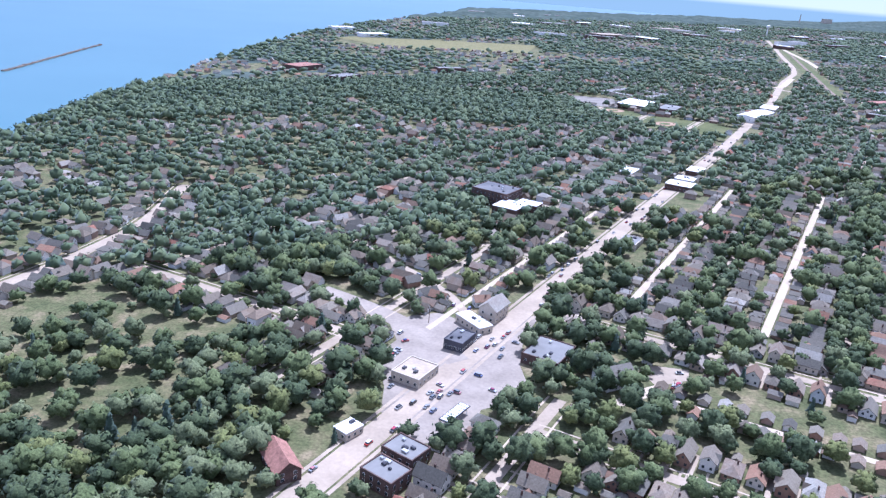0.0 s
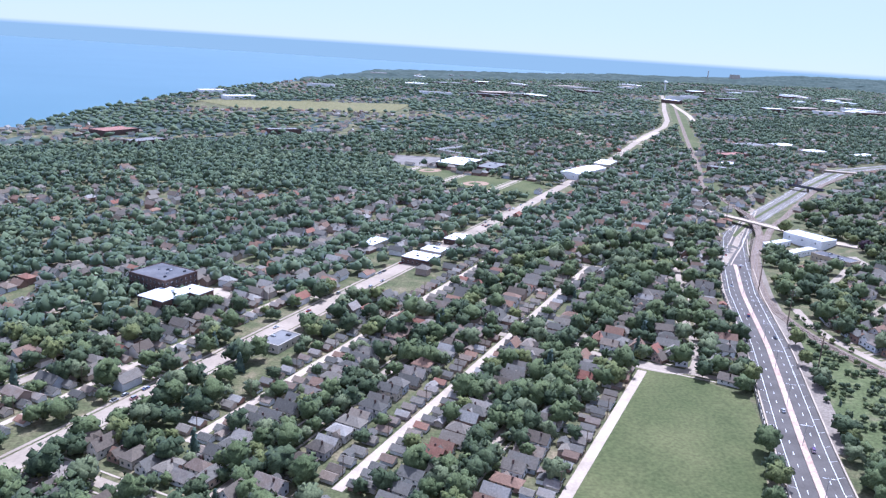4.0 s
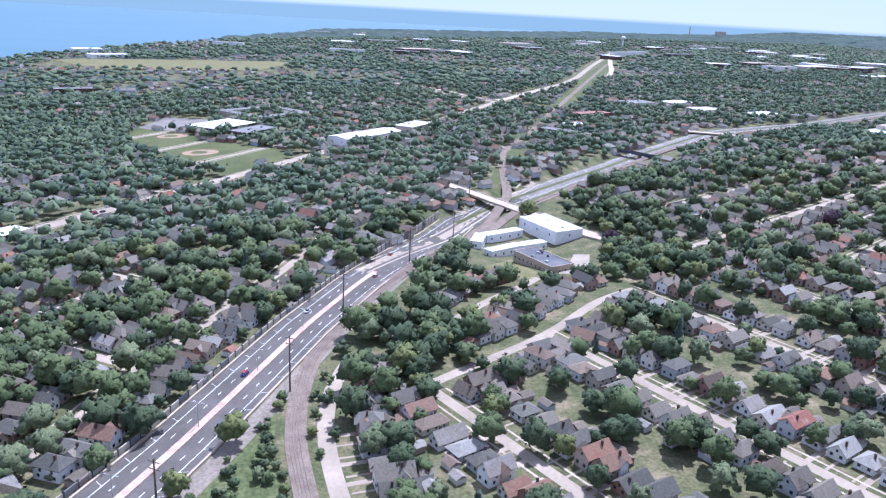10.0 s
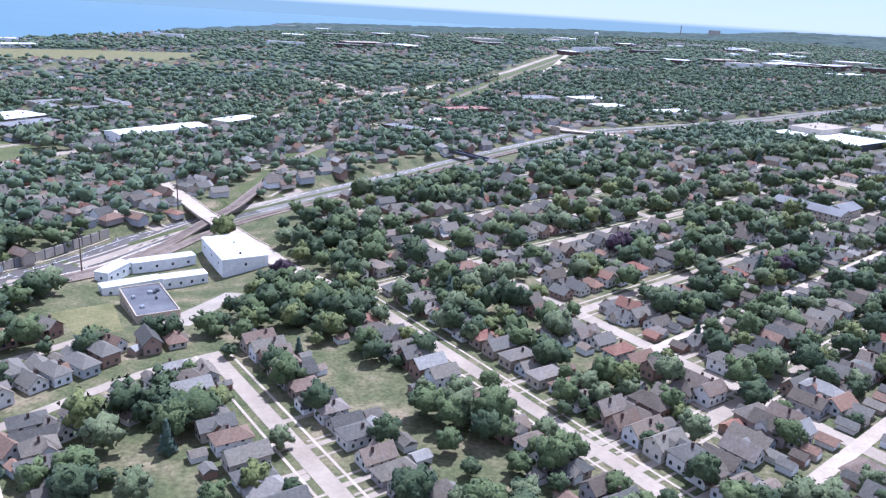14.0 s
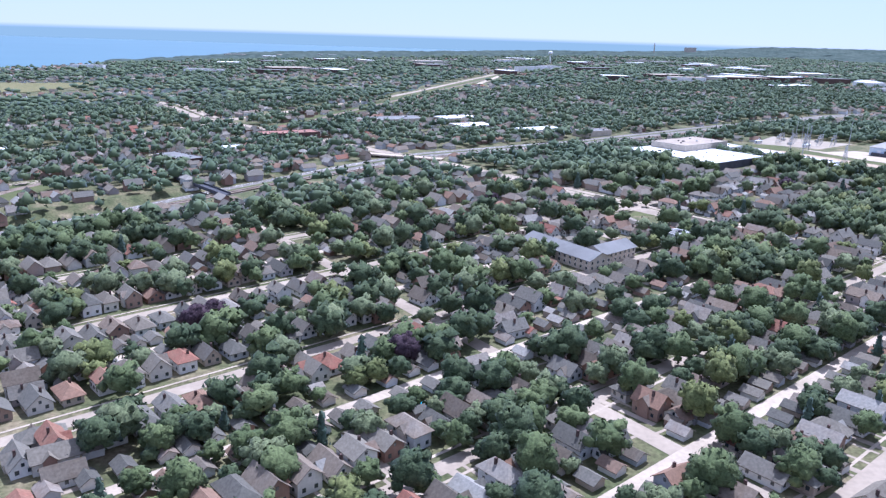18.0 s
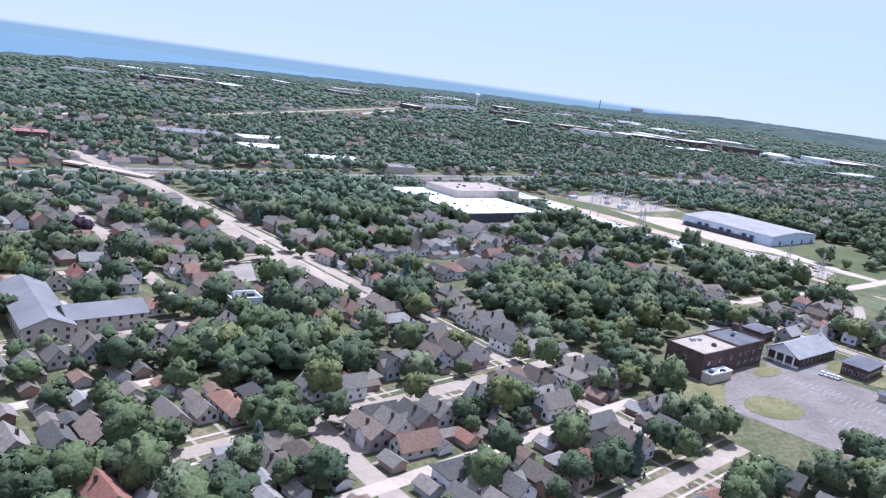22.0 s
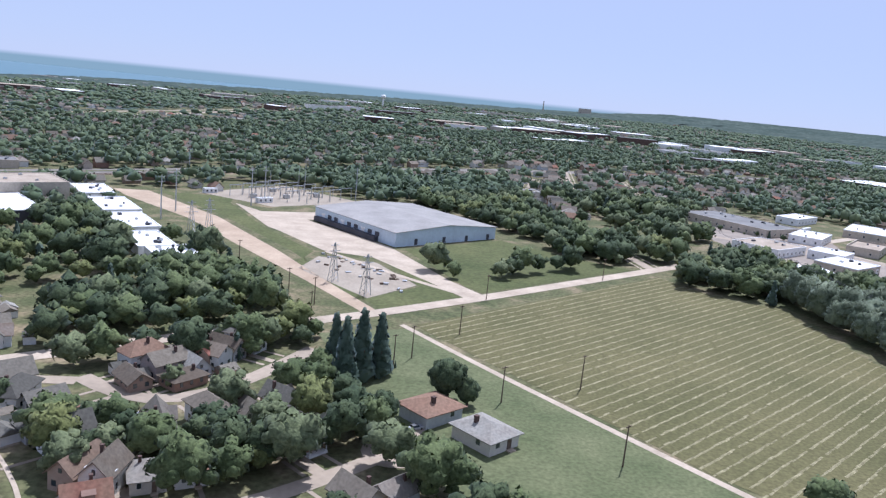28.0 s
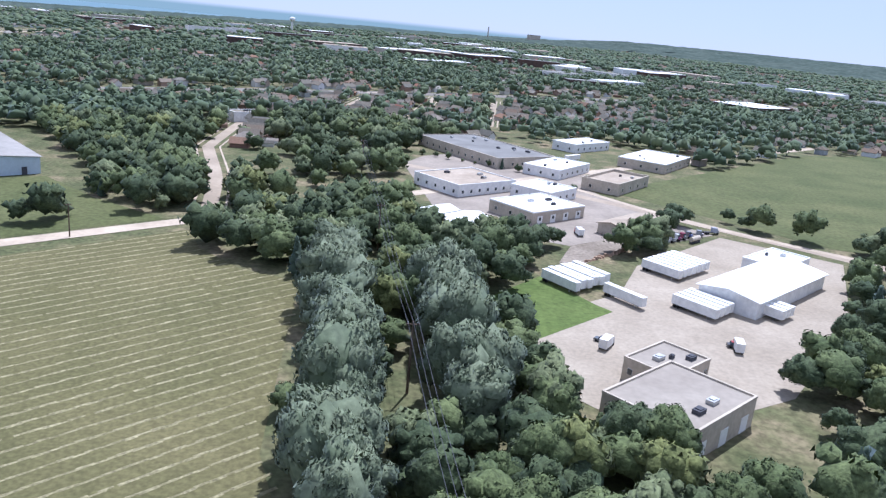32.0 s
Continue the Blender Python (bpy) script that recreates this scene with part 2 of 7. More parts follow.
RUBBER = mat("tyre_rubber", tone((0.02, 0.02, 0.02), 0.2), 2.0, 0.9)
CARS = [(0.0, (0.03, 0.03, 0.035)), (0.3, (0.6, 0.6, 0.6)), (0.5, (0.10, 0.11, 0.12)), (0.65, (0.30, 0.31, 0.33)), (0.8, (0.35, 0.03, 0.025)), (0.9, (0.04, 0.07, 0.2)), (1.0, (0.75, 0.75, 0.74))]
CARPAINT = mat("car_paint", CARS, 0.2, 0.25, per="object", vary=1.0, spec=0.6)
POOL = mat("pool_water", tone((0.06, 0.42, 0.55), 0.1), 1.0, 0.1)
CROP = mat("mown_hay", [(0.3, (0.098, 0.094, 0.04)), (0.7, (0.142, 0.126, 0.058))], 0.05, 0.95, fine=1.6)
STUBBLE = mat("cut_hay", [(0.3, (0.19, 0.17, 0.09)), (0.7, (0.31, 0.275, 0.16))], 0.5, 0.95, fine=2.5, fine_amount=0.4)
WATER = mat("lake_water", [(0.3, (0.04, 0.125, 0.15)), (0.7, (0.055, 0.145, 0.17))], 0.004, 0.35, spec=0.5)


def cracked(m, scale, dark):
    """Adds a net of dark filled cracks with crooked lines to a paving."""
    n, l = m.node_tree.nodes, m.node_tree.links
    b = n["Principled BSDF"]
    geo, wob, add = n.new("ShaderNodeNewGeometry"), n.new("ShaderNodeTexNoise"), n.new("ShaderNodeVectorMath")
    wob.inputs["Scale"].default_value, wob.inputs["Detail"].default_value = 0.35, 4.0
    l.new(geo.outputs["Position"], wob.inputs["Vector"])
    add.operation = "MULTIPLY_ADD"
    l.new(wob.outputs["Color"], add.inputs[0])
    add.inputs[1].default_value = (3.5, 3.5, 0)
    l.new(geo.outputs["Position"], add.inputs[2])
    cell, mr, mix = n.new("ShaderNodeTexVoronoi"), n.new("ShaderNodeMapRange"), n.new("ShaderNodeMix")
    cell.feature, cell.voronoi_dimensions = "DISTANCE_TO_EDGE", "2D"
    cell.inputs["Scale"].default_value = scale
    l.new(add.outputs[0], cell.inputs["Vector"])
    mr.inputs["From Min"].default_value, mr.inputs["From Max"].default_value = 0.006, 0.016
    l.new(cell.outputs["Distance"], mr.inputs["Value"])
    mix.data_type = "RGBA"
    mix.inputs["A"].default_value = (*dark, 1)
    l.new(mr.outputs["Result"], mix.inputs["Factor"])
    l.new(b.inputs["Base Color"].links[0].from_socket, mix.inputs["B"])
    l.new(mix.outputs["Result"], b.inputs["Base Color"])
    return m


CRACKED = cracked(mat("cracked_asphalt", [(0.3, (0.165, 0.140, 0.115)), (0.7, (0.232, 0.198, 0.164))], 0.1, 0.88, fine=0.9, fine_amount=0.14), 0.3, (0.085, 0.076, 0.07))
CHURCH_ROOF = mat("pale_shingles", [(0.3, (0.245, 0.24, 0.22)), (0.7, (0.315, 0.305, 0.28))], 0.4, 0.9, fine=1.4, fine_amount=0.08)


# ---- lie of the land ----
SHORE_Y = [-4000, 0, 1000, 1560, 2100, 2420, 2900, 3040, 3180, 3600, 3800, 4200, 6500]
SHORE_X = [-320, -310, -298, -255, -120, 0, 90, 400, 756, 1188, 1561, 2300, 6500]
XWAY = [(196, 60), (228, 170), (262, 272), (290, 350), (311, 418), (331, 470), (368, 552), (404, 600), (450, 655), (519, 735), (605, 826), (725, 893), (850, 985), (1010, 1090), (1250, 1200), (1800, 1400)]


def along(pts, step):
    """Evenly spaced points on a line through pts, with the ways there, smoothed at the corners."""
    p = np.array(pts, float)
    d = np.r_[0, np.cumsum(np.hypot(*np.diff(p, axis=0).T))]
    s = np.linspace(0, d[-1], max(2, int(d[-1] / step) + 1))
    q = np.stack([np.interp(s, d, p[:, 0]), np.interp(s, d, p[:, 1])], 1)
    for _ in range(4 if len(pts) > 2 else 0):
        q[1:-1] = (q[:-2] + 2 * q[1:-1] + q[2:]) / 4
    w = np.gradient(q, axis=0)
    return q, w / np.maximum(np.linalg.norm(w, axis=1), 1e-9)[:, None]


XQ, XT = along(XWAY, 3.0)


def cut_depth(q):
    """How deep the expressway lies under the land beside it."""
    return 3.4 * np.clip((q[:, 1] - 455) / 75, 0, 1) * np.clip((800 - q[:, 1]) / 120, 0, 1)


XD = cut_depth(XQ)
XNEAR = (XQ[:, 1] > 430) & (XQ[:, 1] < 830)


def land(x, y, cut=True):
    """Height of the ground; arrays or numbers."""
    x, y = np.broadcast_arrays(np.asarray(x, float), np.asarray(y, float))
    xc = np.clip(x, -300, 1575.0)
    z = 0.031 * xc - 9.84e-6 * np.where(xc > 0, xc, 0) ** 2
    far = np.clip((np.hypot(x - 500, y - 300) - 3300) / 1200, 0, 1) * np.clip((x - 900) / 1500, 0, 1)
    z = z + 34 * far * far * (3 - 2 * far)
    z = z - 6.5 * np.exp(-((x - 394) ** 2 + (y - 518) ** 2) / 1250)     # hollow round the works beside the bridge
    out = np.clip((np.interp(y, SHORE_Y, SHORE_X) - x + 14) / 26, 0, 1)
    z = z * (1 - out) - 26 * out
    box = (x > 280) & (x < 640) & (y > 430) & (y < 840)
    if cut and box.any():
        px, py = x[box], y[box]
        Q, D = XQ[XNEAR], XD[XNEAR]
        k = np.concatenate([np.argmin((a[:, None] - Q[:, 0]) ** 2 + (b[:, None] - Q[:, 1]) ** 2, 1) for a, b in zip(np.array_split(px, len(px) // 4000 + 1), np.array_split(py, len(py) // 4000 + 1))])
        r = np.hypot(px - Q[k, 0], py - Q[k, 1])
        z = z.copy()
        z[box] -= D[k] * np.clip((14.5 - r) / 4.0, 0, 1)
    return z


def H(x, y):
    return float(land(np.array([x]), np.array([y]))[0])


# ---- mesh helpers ----
class Shape:
    """Collects boxes, prisms and roofs into one mesh."""

    def __init__(self):
        self.v, self.f = [], []

    def faces(self, vs, fs):
        o = len(self.v)
        self.v += [tuple(map(float, q)) for q in vs]
        self.f += [tuple(o + i for i in t) for t in fs]
        return self

    def box(self, cx, cy, z0, sx, sy, sz, ang=0.0, taper=1.0):
        c, s = math.cos(radians(ang)), math.sin(radians(ang))
        vs = []
        for z, k in ((z0, 1.0), (z0 + sz, taper)):
            for a, b in ((-1, -1), (1, -1), (1, 1), (-1, 1)):
                x, y = a * sx / 2 * k, b * sy / 2 * k
                vs.append((cx + x * c - y * s, cy + x * s + y * c, z))
        return self.faces(vs, [(3, 2, 1, 0), (4, 5, 6, 7), (0, 1, 5, 4), (1, 2, 6, 5), (2, 3, 7, 6), (3, 0, 4, 7)])

    def prism(self, poly, z0, z1):
        n = len(poly)
        vs = [(*p, z0) for p in poly] + [(*p, z1) for p in poly]
        return self.faces(vs, [tuple(range(n - 1, -1, -1)), tuple(range(n, 2 * n))] + [(i, (i + 1) % n, n + (i + 1) % n, n + i) for i in range(n)])

    def tube(self, a, b, r0, r1=None, n=6):
        a, b = Vector(a), Vector(b)
        r1 = r0 if r1 is None else r1
        w = (b - a).normalized()
        u = w.orthogonal().normalized()
        v = w.cross(u)
        vs = [p + r * (math.cos(2 * math.pi * i / n) * u + math.sin(2 * math.pi * i / n) * v) for p, r in ((a, r0), (b, r1)) for i in range(n)]
        return self.faces(vs, [(i, (i + 1) % n, n + (i + 1) % n, n + i) for i in range(n)] + [tuple(range(n - 1, -1, -1)), tuple(range(n, 2 * n))])

    def gable_body(self, w, l, h, rise):
        """Walls with pointed ends; the ridge runs along y."""
        vs = []
        for y in (-l / 2, l / 2):
            vs += [(-w / 2, y, 0), (w / 2, y, 0), (w / 2, y, h), (0, y, h + rise), (-w / 2, y, h)]
        return self.faces(vs, [(0, 1, 2, 3, 4), (9, 8, 7, 6, 5), (1, 6, 7, 2), (5, 0, 4, 9), (5, 6, 1, 0)])

    def gable_roof(self, w, l, h, rise, over=0.42, thick=0.14):
        W, L = w / 2 + over, l / 2 + over
        d = rise * over / (w / 2)
        vs = []
        for y in (-L, L):
            vs += [(-W, y, h - d), (0, y, h + rise), (W, y, h - d), (W, y, h - d + thick), (0, y, h + rise + thick), (-W, y, h - d + thick)]
        f = [(0, 1, 4, 5), (1, 2, 3, 4), (11, 10, 7, 6), (10, 9, 8, 7), (5, 4, 10, 11), (4, 3, 9, 10), (0, 6, 7, 1), (1, 7, 8, 2), (2, 8, 9, 3), (6, 0, 5, 11)]
        return self.faces(vs, f)

    def hip_roof(self, w, l, h, rise, over=0.45, thick=0.12):
        W, L = w / 2 + over, l / 2 + over
        k = max(0.02, L - W)
        vs = [(-W, -L, h), (W, -L, h), (W, L, h), (-W, L, h), (-W, -L, h + thick), (W, -L, h + thick), (W, L, h + thick), (-W, L, h + thick), (0, -k, h + rise), (0, k, h + rise)]
        return self.faces(vs, [(3, 2, 1, 0), (0, 1, 5, 4), (1, 2, 6, 5), (2, 3, 7, 6), (3, 0, 4, 7), (4, 5, 8), (5, 6, 9, 8), (6, 7, 9), (7, 4, 8, 9)])

    def mesh(self, name, *materials):
        me = bpy.data.meshes.new(name)
        me.from_pydata(self.v, [], self.f)
        for m in materials:
            me.materials.append(m)
        return me


def part(name, shape, material, parent, label=""):
    ob = new(name, shape.mesh(name, material) if isinstance(shape, Shape) else shape)
    ob.parent = parent
    return tagged(ob, label)


def thing(name, x, y, ang=0.0, z=None, label="", category="", group="", kind=""):
    ob = new(name)
    ob.empty_display_size = 0.5
    ob.matrix_basis = pose(x, y, H(x, y) if z is None else z, 0, 0, ang)
    return tagged(ob, label, category, group, kind)


def tri_mesh(name, v, t, material, smooth=False, normals=None):
    """A mesh from arrays of corners and triangles, and for foliage the normals of its clumps."""
    me = bpy.data.meshes.new(name)
    me.vertices.add(len(v))
    me.vertices.foreach_set("co", np.ascontiguousarray(v, np.float32).ravel())
    me.loops.add(3 * len(t))
    me.loops.foreach_set("vertex_index", np.ascontiguousarray(t, np.int32).ravel())
    me.polygons.add(len(t))
    me.polygons.foreach_set("loop_start", np.arange(0, 3 * len(t), 3, dtype=np.int32))
    me.update(calc_edges=True)
    me.materials.append(material)
    if smooth:
        me.shade_smooth()
    else:
        me.shade_flat()
    if normals is not None:
        me.attributes.new("custom_normal", "FLOAT_VECTOR", "POINT").data.foreach_set("vector", np.ascontiguousarray(normals, np.float32).ravel())
    return me


def scatter(v, t, at, size, ang):
    """One mesh's corners and triangles, repeated at many places with sizes (n x 3) and turns about z."""
    n, c, s = len(at), np.cos(ang)[:, None], np.sin(ang)[:, None]
    p = v[None] * size[:, None]
    out = np.empty((n, len(v), 3))
    out[..., 0] = p[..., 0] * c - p[..., 1] * s + at[:, 0:1]
    out[..., 1] = p[..., 0] * s + p[..., 1] * c + at[:, 1:2]
    out[..., 2] = p[..., 2] + at[:, 2:3]
    return out.reshape(-1, 3), (t[None] + (np.arange(n) * len(v))[:, None, None]).reshape(-1, 3)


# ---- ground and water ----
def spaced(*runs):
    return np.unique(np.concatenate([np.arange(a, b, s) for a, b, s in runs]))


gx = spaced((-6500, -700, 400), (-700, -340, 60), (-340, 1300, 6), (1300, 2000, 50), (2000, 7000, 250))
gy = spaced((-4000, 0, 500), (0, 120, 40), (120, 960, 6), (960, 1500, 40), (1500, 6600, 100))
GX, GY = np.meshgrid(gx, gy)
gv = np.stack([GX.ravel(), GY.ravel(), land(GX.ravel(), GY.ravel())], 1)
gi = (np.arange(len(gy) - 1)[:, None] * len(gx) + np.arange(len(gx) - 1)[None]).ravel()
gt = np.concatenate([np.stack([gi, gi + 1, gi + 1 + len(gx)], 1), np.stack([gi, gi + 1 + len(gx), gi + len(gx)], 1)])
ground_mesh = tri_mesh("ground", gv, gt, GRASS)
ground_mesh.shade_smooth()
ground_mesh.materials.append(HAZED_RIDGE)     # wooded ridges beyond the suburb, with haze in their colour
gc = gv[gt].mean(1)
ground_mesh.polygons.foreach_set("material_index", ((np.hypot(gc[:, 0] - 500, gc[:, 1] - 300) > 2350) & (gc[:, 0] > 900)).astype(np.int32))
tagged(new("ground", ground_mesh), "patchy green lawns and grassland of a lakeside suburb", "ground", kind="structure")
tagged(new("water", Shape().faces([(-7000, -4000, -20), (7000, -4000, -20), (7000, 7000, -20), (-7000, 7000, -20)], [(0, 1, 2, 3)]).mesh("water", WATER)), "wide pale blue lake under a hazy sky", "lake", kind="structure")

# ---- what is taken on the ground: one cell per metre ----
MX0, MY0, MW, MH = -450, 60, 2900, 1500
taken = np.zeros((MH, MW), bool)
woods = np.zeros((MH, MW), np.float32)
shy = np.zeros((MH, MW), bool)     # where no tree takes root


def stamp(q, r, where=None):
    where = taken if where is None else where
    R = int(math.ceil(r))
    dy, dx = np.mgrid[-R:R + 1, -R:R + 1]
    k = dx ** 2 + dy ** 2 <= r * r
    ix = np.round(q[:, 0] - MX0).astype(int)[:, None] + dx[k][None]
    iy = np.round(q[:, 1] - MY0).astype(int)[:, None] + dy[k][None]
    ok = (ix >= 0) & (ix < MW) & (iy >= 0) & (iy < MH)
    where[iy[ok], ix[ok]] = True


def fill(poly, where=None, value=True):
    where = taken if where is None else where
    p = np.array(poly, float)
    x0, y0 = np.floor(p.min(0)).astype(int)
    x1, y1 = np.ceil(p.max(0)).astype(int)
    x0, y0, x1, y1 = max(x0, MX0), max(y0, MY0), min(x1, MX0 + MW - 1), min(y1, MY0 + MH - 1)
    X, Y = np.meshgrid(np.arange(x0, x1 + 1), np.arange(y0, y1 + 1))
    inside = np.zeros(X.shape, bool)
    for (ax, ay), (bx, by) in zip(p, np.roll(p, -1, 0)):
        if ay != by:
            inside ^= ((ay > Y) != (by > Y)) & (X < (bx - ax) * (Y - ay) / (by - ay) + ax)
    sub = where[y0 - MY0:y1 - MY0 + 1, x0 - MX0:x1 - MX0 + 1]
    sub[inside] = value


def free(x, y, r):
    ix, iy, R = int(round(x - MX0)), int(round(y - MY0)), int(math.ceil(r))
    if ix - R < 0 or ix + R >= MW or iy - R < 0 or iy + R >= MH:
        return False
    dy, dx = np.mgrid[-R:R + 1, -R:R + 1]
    return not (taken[iy - R:iy + R + 1, ix - R:ix + R + 1] & (dx ** 2 + dy ** 2 <= r * r)).any()


def ribbon(name, pts, width, material, lift=0.05, label="", category="road", step=6.0, shift=0.0, keep=True, thick=0.0, kind="structure", parent=None, over=False, margin=2.0):
    """A strip of paving laid on the land along a line."""
    q, w = along(pts, step)
    nrm = np.stack([-w[:, 1], w[:, 0]], 1)
    cols = max(2, int(width / 5) + 1)
    offs = np.linspace(-width / 2, width / 2, cols) + shift
    P = q[:, None] + nrm[:, None] * offs[None, :, None]
    z = land(P[..., 0], P[..., 1], not over) + lift
    if width < 30:
        z = np.maximum(z, z.mean(1, keepdims=True)) if thick else z
    v = np.concatenate([P, z[..., None]], 2).reshape(-1, 3)
    i = (np.arange(len(q) - 1)[:, None] * cols + np.arange(cols - 1)[None]).ravel()
    f = np.concatenate([np.stack([i, i + cols, i + cols + 1], 1), np.stack([i, i + cols + 1, i + 1], 1)])
    if thick:   # a raised kerb-like body
        n = len(v)
        rim = np.concatenate([np.stack([np.arange(len(q) - 1) * cols + e, np.arange(1, len(q)) * cols + e], 1) for e in (0, cols - 1)])
        sk = np.concatenate([np.stack([rim[:, 0], rim[:, 1], rim[:, 1] + n], 1), np.stack([rim[:, 0], rim[:, 1] + n, rim[:, 0] + n], 1)])
        low = v.copy()
        low[:, 2] -= thick
        v, f = np.concatenate([v, low]), np.concatenate([f, sk])
    ob = new(name, tri_mesh(name, v, f, material))
    ob.parent = parent
    if label or not parent:
        tagged(ob, label, category, kind=kind)
    if keep:
        stamp(along(pts, 1.5)[0] + shift * np.stack([-along(pts, 1.5)[1][:, 1], along(pts, 1.5)[1][:, 0]], 1), width / 2 + 0.3)
        stamp(along(pts, 1.5)[0], abs(shift) + width / 2 + margin, shy) if not shift else None
    return ob


def patch(name, poly, material, lift=0.04, label="", category="ground", keep=True, kind="structure", step=6.0):
    """A flat area laid on the land."""
    p = np.array(poly, float)
    x0, y0 = p.min(0)
    x1, y1 = p.max(0)
    bm = bmesh.new()
    bm.faces.new([bm.verts.new((x, y, 0)) for x, y in poly])
    for lo, hi, nrm in ((x0, x1, (1, 0, 0)), (y0, y1, (0, 1, 0))):
        for k in np.arange(lo + step, hi, step):
            bmesh.ops.bisect_plane(bm, geom=bm.verts[:] + bm.edges[:] + bm.faces[:], plane_co=(k, k, 0), plane_no=nrm)
    bm.normal_update()
    if bm.faces[0].normal.z < 0 if hasattr(bm.faces, "ensure_lookup_table") and not bm.faces.ensure_lookup_table() else False:
        bmesh.ops.reverse_faces(bm, faces=bm.faces[:])
    co = np.array([v.co[:] for v in bm.verts])
    for v, z in zip(bm.verts, land(co[:, 0], co[:, 1]) + lift):
        v.co.z = z
    me = bpy.data.meshes.new(name)
    bm.to_mesh(me)
    bm.free()
    me.materials.append(material)
    if keep:
        fill(poly)
        fill(poly, shy)
    return tagged(new(name, me), label, category, kind=kind)


# ---- the street grids ----
UA, NA = np.array((0.5, 0.866)), np.array((0.866, -0.5))
BINV = np.linalg.inv(np.array([[0.61, -0.79], [0.844, 0.535]]))


def ga(c, s):
    return tuple(c * NA + s * UA)


def gb(d, q):
    return tuple(BINV @ np.array((d, q)))


STREETS, ALLEYS = [], []


def street(pts, width=3.9, walks=True, houses=True, label="pale concrete street between lawns and trees", off=10.8):
    ribbon("road", pts, width, STREET, 0.06, label, margin=2.6)
    if walks:
        for side in (-1, 1):
            ribbon("pavement", pts, 0.62, CONCRETE, 0.09, "narrow concrete pavement beside a street", "pavement", shift=side * (width / 2 + 1.9), keep=False)
    if houses:
        STREETS.append((pts, off))
        q = along(pts, 2.0)[0]
        q = q[q[:, 0] > 400]
        if len(q):
            stamp(q + np.array([(1.5, -2.6)]), width / 2 + 3.4, shy)
        q, w = along(pts, 16.0)
        nrm = np.stack([-w[:, 1], w[:, 0]], 1)
        for side in (-1, 1):
            SHADE.append(q + nrm * side * 3.3)


SHADE = []


def leafy(pts, width=3.8, off=10.8):
    """A narrow street whose trees meet over it."""
    ribbon("road", pts, width, STREET, 0.06, "narrow street under rows of large trees", margin=0.8)
    for side in (-1, 1):
        ribbon("pavement", pts, 0.75, CONCRETE, 0.09, "narrow concrete pavement under street trees", "pavement", shift=side * (width / 2 + 1.9), keep=False)
    STREETS.append((pts, off))
    q, w = along(pts, 4.6)
    nrm = np.stack([-w[:, 1], w[:, 0]], 1)
    for side in (-1, 1):
        SHADE.append(q + nrm * side * 3.2)


def alley(pts, width=3.2):
    ribbon("road", pts, width, CONCRETE, 0.07, "pale concrete alley between rows of garages", "road")
    ALLEYS.append(pts)


AVENUE = [ga(-98, 60), ga(-98, 198), ga(-99, 420), ga(-98, 640), (376, 860), (488, 1090), (560, 1218), (606, 1330), (680, 1550), (790, 1860), (865, 2080)]
ribbon("road", AVENUE, 8.2, STREET, 0.07, "wide sunlit avenue of pale concrete", "road")
for side in (-1, 1):
    ribbon("pavement", AVENUE[:4], 1.2, STREET, 0.12, "concrete pavement along the avenue", "pavement", shift=side * 5.4)
# expressway
ribbon("road", XWAY[:8], 17.6, ASPHALT, 0.05, "dark asphalt expressway with white lane markings", "road", step=4.0)
ribbon("road", XWAY[7:], 16.0, OLD_ASPHALT, 0.05, "worn grey expressway beyond the bridge", "road", step=4.0)
ribbon("trim", XWAY[:6], 1.9, MEDIAN, 0.3, "pinkish concrete median between the lanes", "median", thick=0.3, keep=False)
# railway
RAILWAY = [(360, 180), (345, 235), (333, 280), (327.4, 303), (320.7, 330), (315.5, 352), (314, 370), (315, 394), (319.5, 412), (329, 440), (352, 490), (384, 548), (398, 590), (405, 660), (412, 715), (450, 812), (525, 1035), (700, 1540), (905, 2130)]
ribbon("ballast_bed", RAILWAY, 5.0, BALLAST, 0.12, "brown gravel bed of a railway", "railway", thick=0.6, step=4, over=True)
RAIL2 = [(352, 490), (375, 526), (398, 562), (424, 593), (470, 655), (533, 735), (620, 822), (735, 886), (855, 975), (1020, 1080)]
ribbon("ballast_bed", RAIL2, 4.5, BALLAST, 0.2, "brown gravel bed of a railway branch", "railway", thick=0.6, step=4, over=True)

# grid of the first suburb
for c in (-141, -190, -240):
    leafy([ga(c, 205 if c != -141 else 330), ga(c, 760)])
street([ga(-141, 150), ga(-141, 330)])
street([ga(-250, 198), ga(-138, 198)], 4.2)
leafy([ga(-41.5, 262), ga(-41.5, 560)])
leafy([ga(10, 262), ga(10, 560)])
street([ga(-62, 120), ga(-62, 198)])
alley([ga(-66.5, 282), ga(-66.5, 500)])
alley([ga(-16.5, 282), ga(-16.5, 520)])
alley([ga(36, 255), ga(37, 399)])
alley([ga(-120, 215), ga(-120, 400)], 2.4)
for s, c0, c1 in ((178, -62, 60), (256, -90, 45)):
    street([ga(c0, s), ga(c1, s)], 3.8)
for s, c0, c1 in ((406, -240, 62), (520, -240, 45), (620, -240, -60), (310, -240, -105)):
    leafy([ga(c0, s), ga(c1, s)])
alley([ga(-40, 217), ga(45, 217)], 2.6)
street([(-135, 420), (-133, 346), (-145, 300), (-160, 262), (-200, 180)], 6.5)
# beyond the avenue
for c in (-46, 0, 46):
    leafy([ga(c, 570), ga(c, 760)])
for s in (580, 680, 780):
    leafy([ga(-90, s), ga(40, s)])
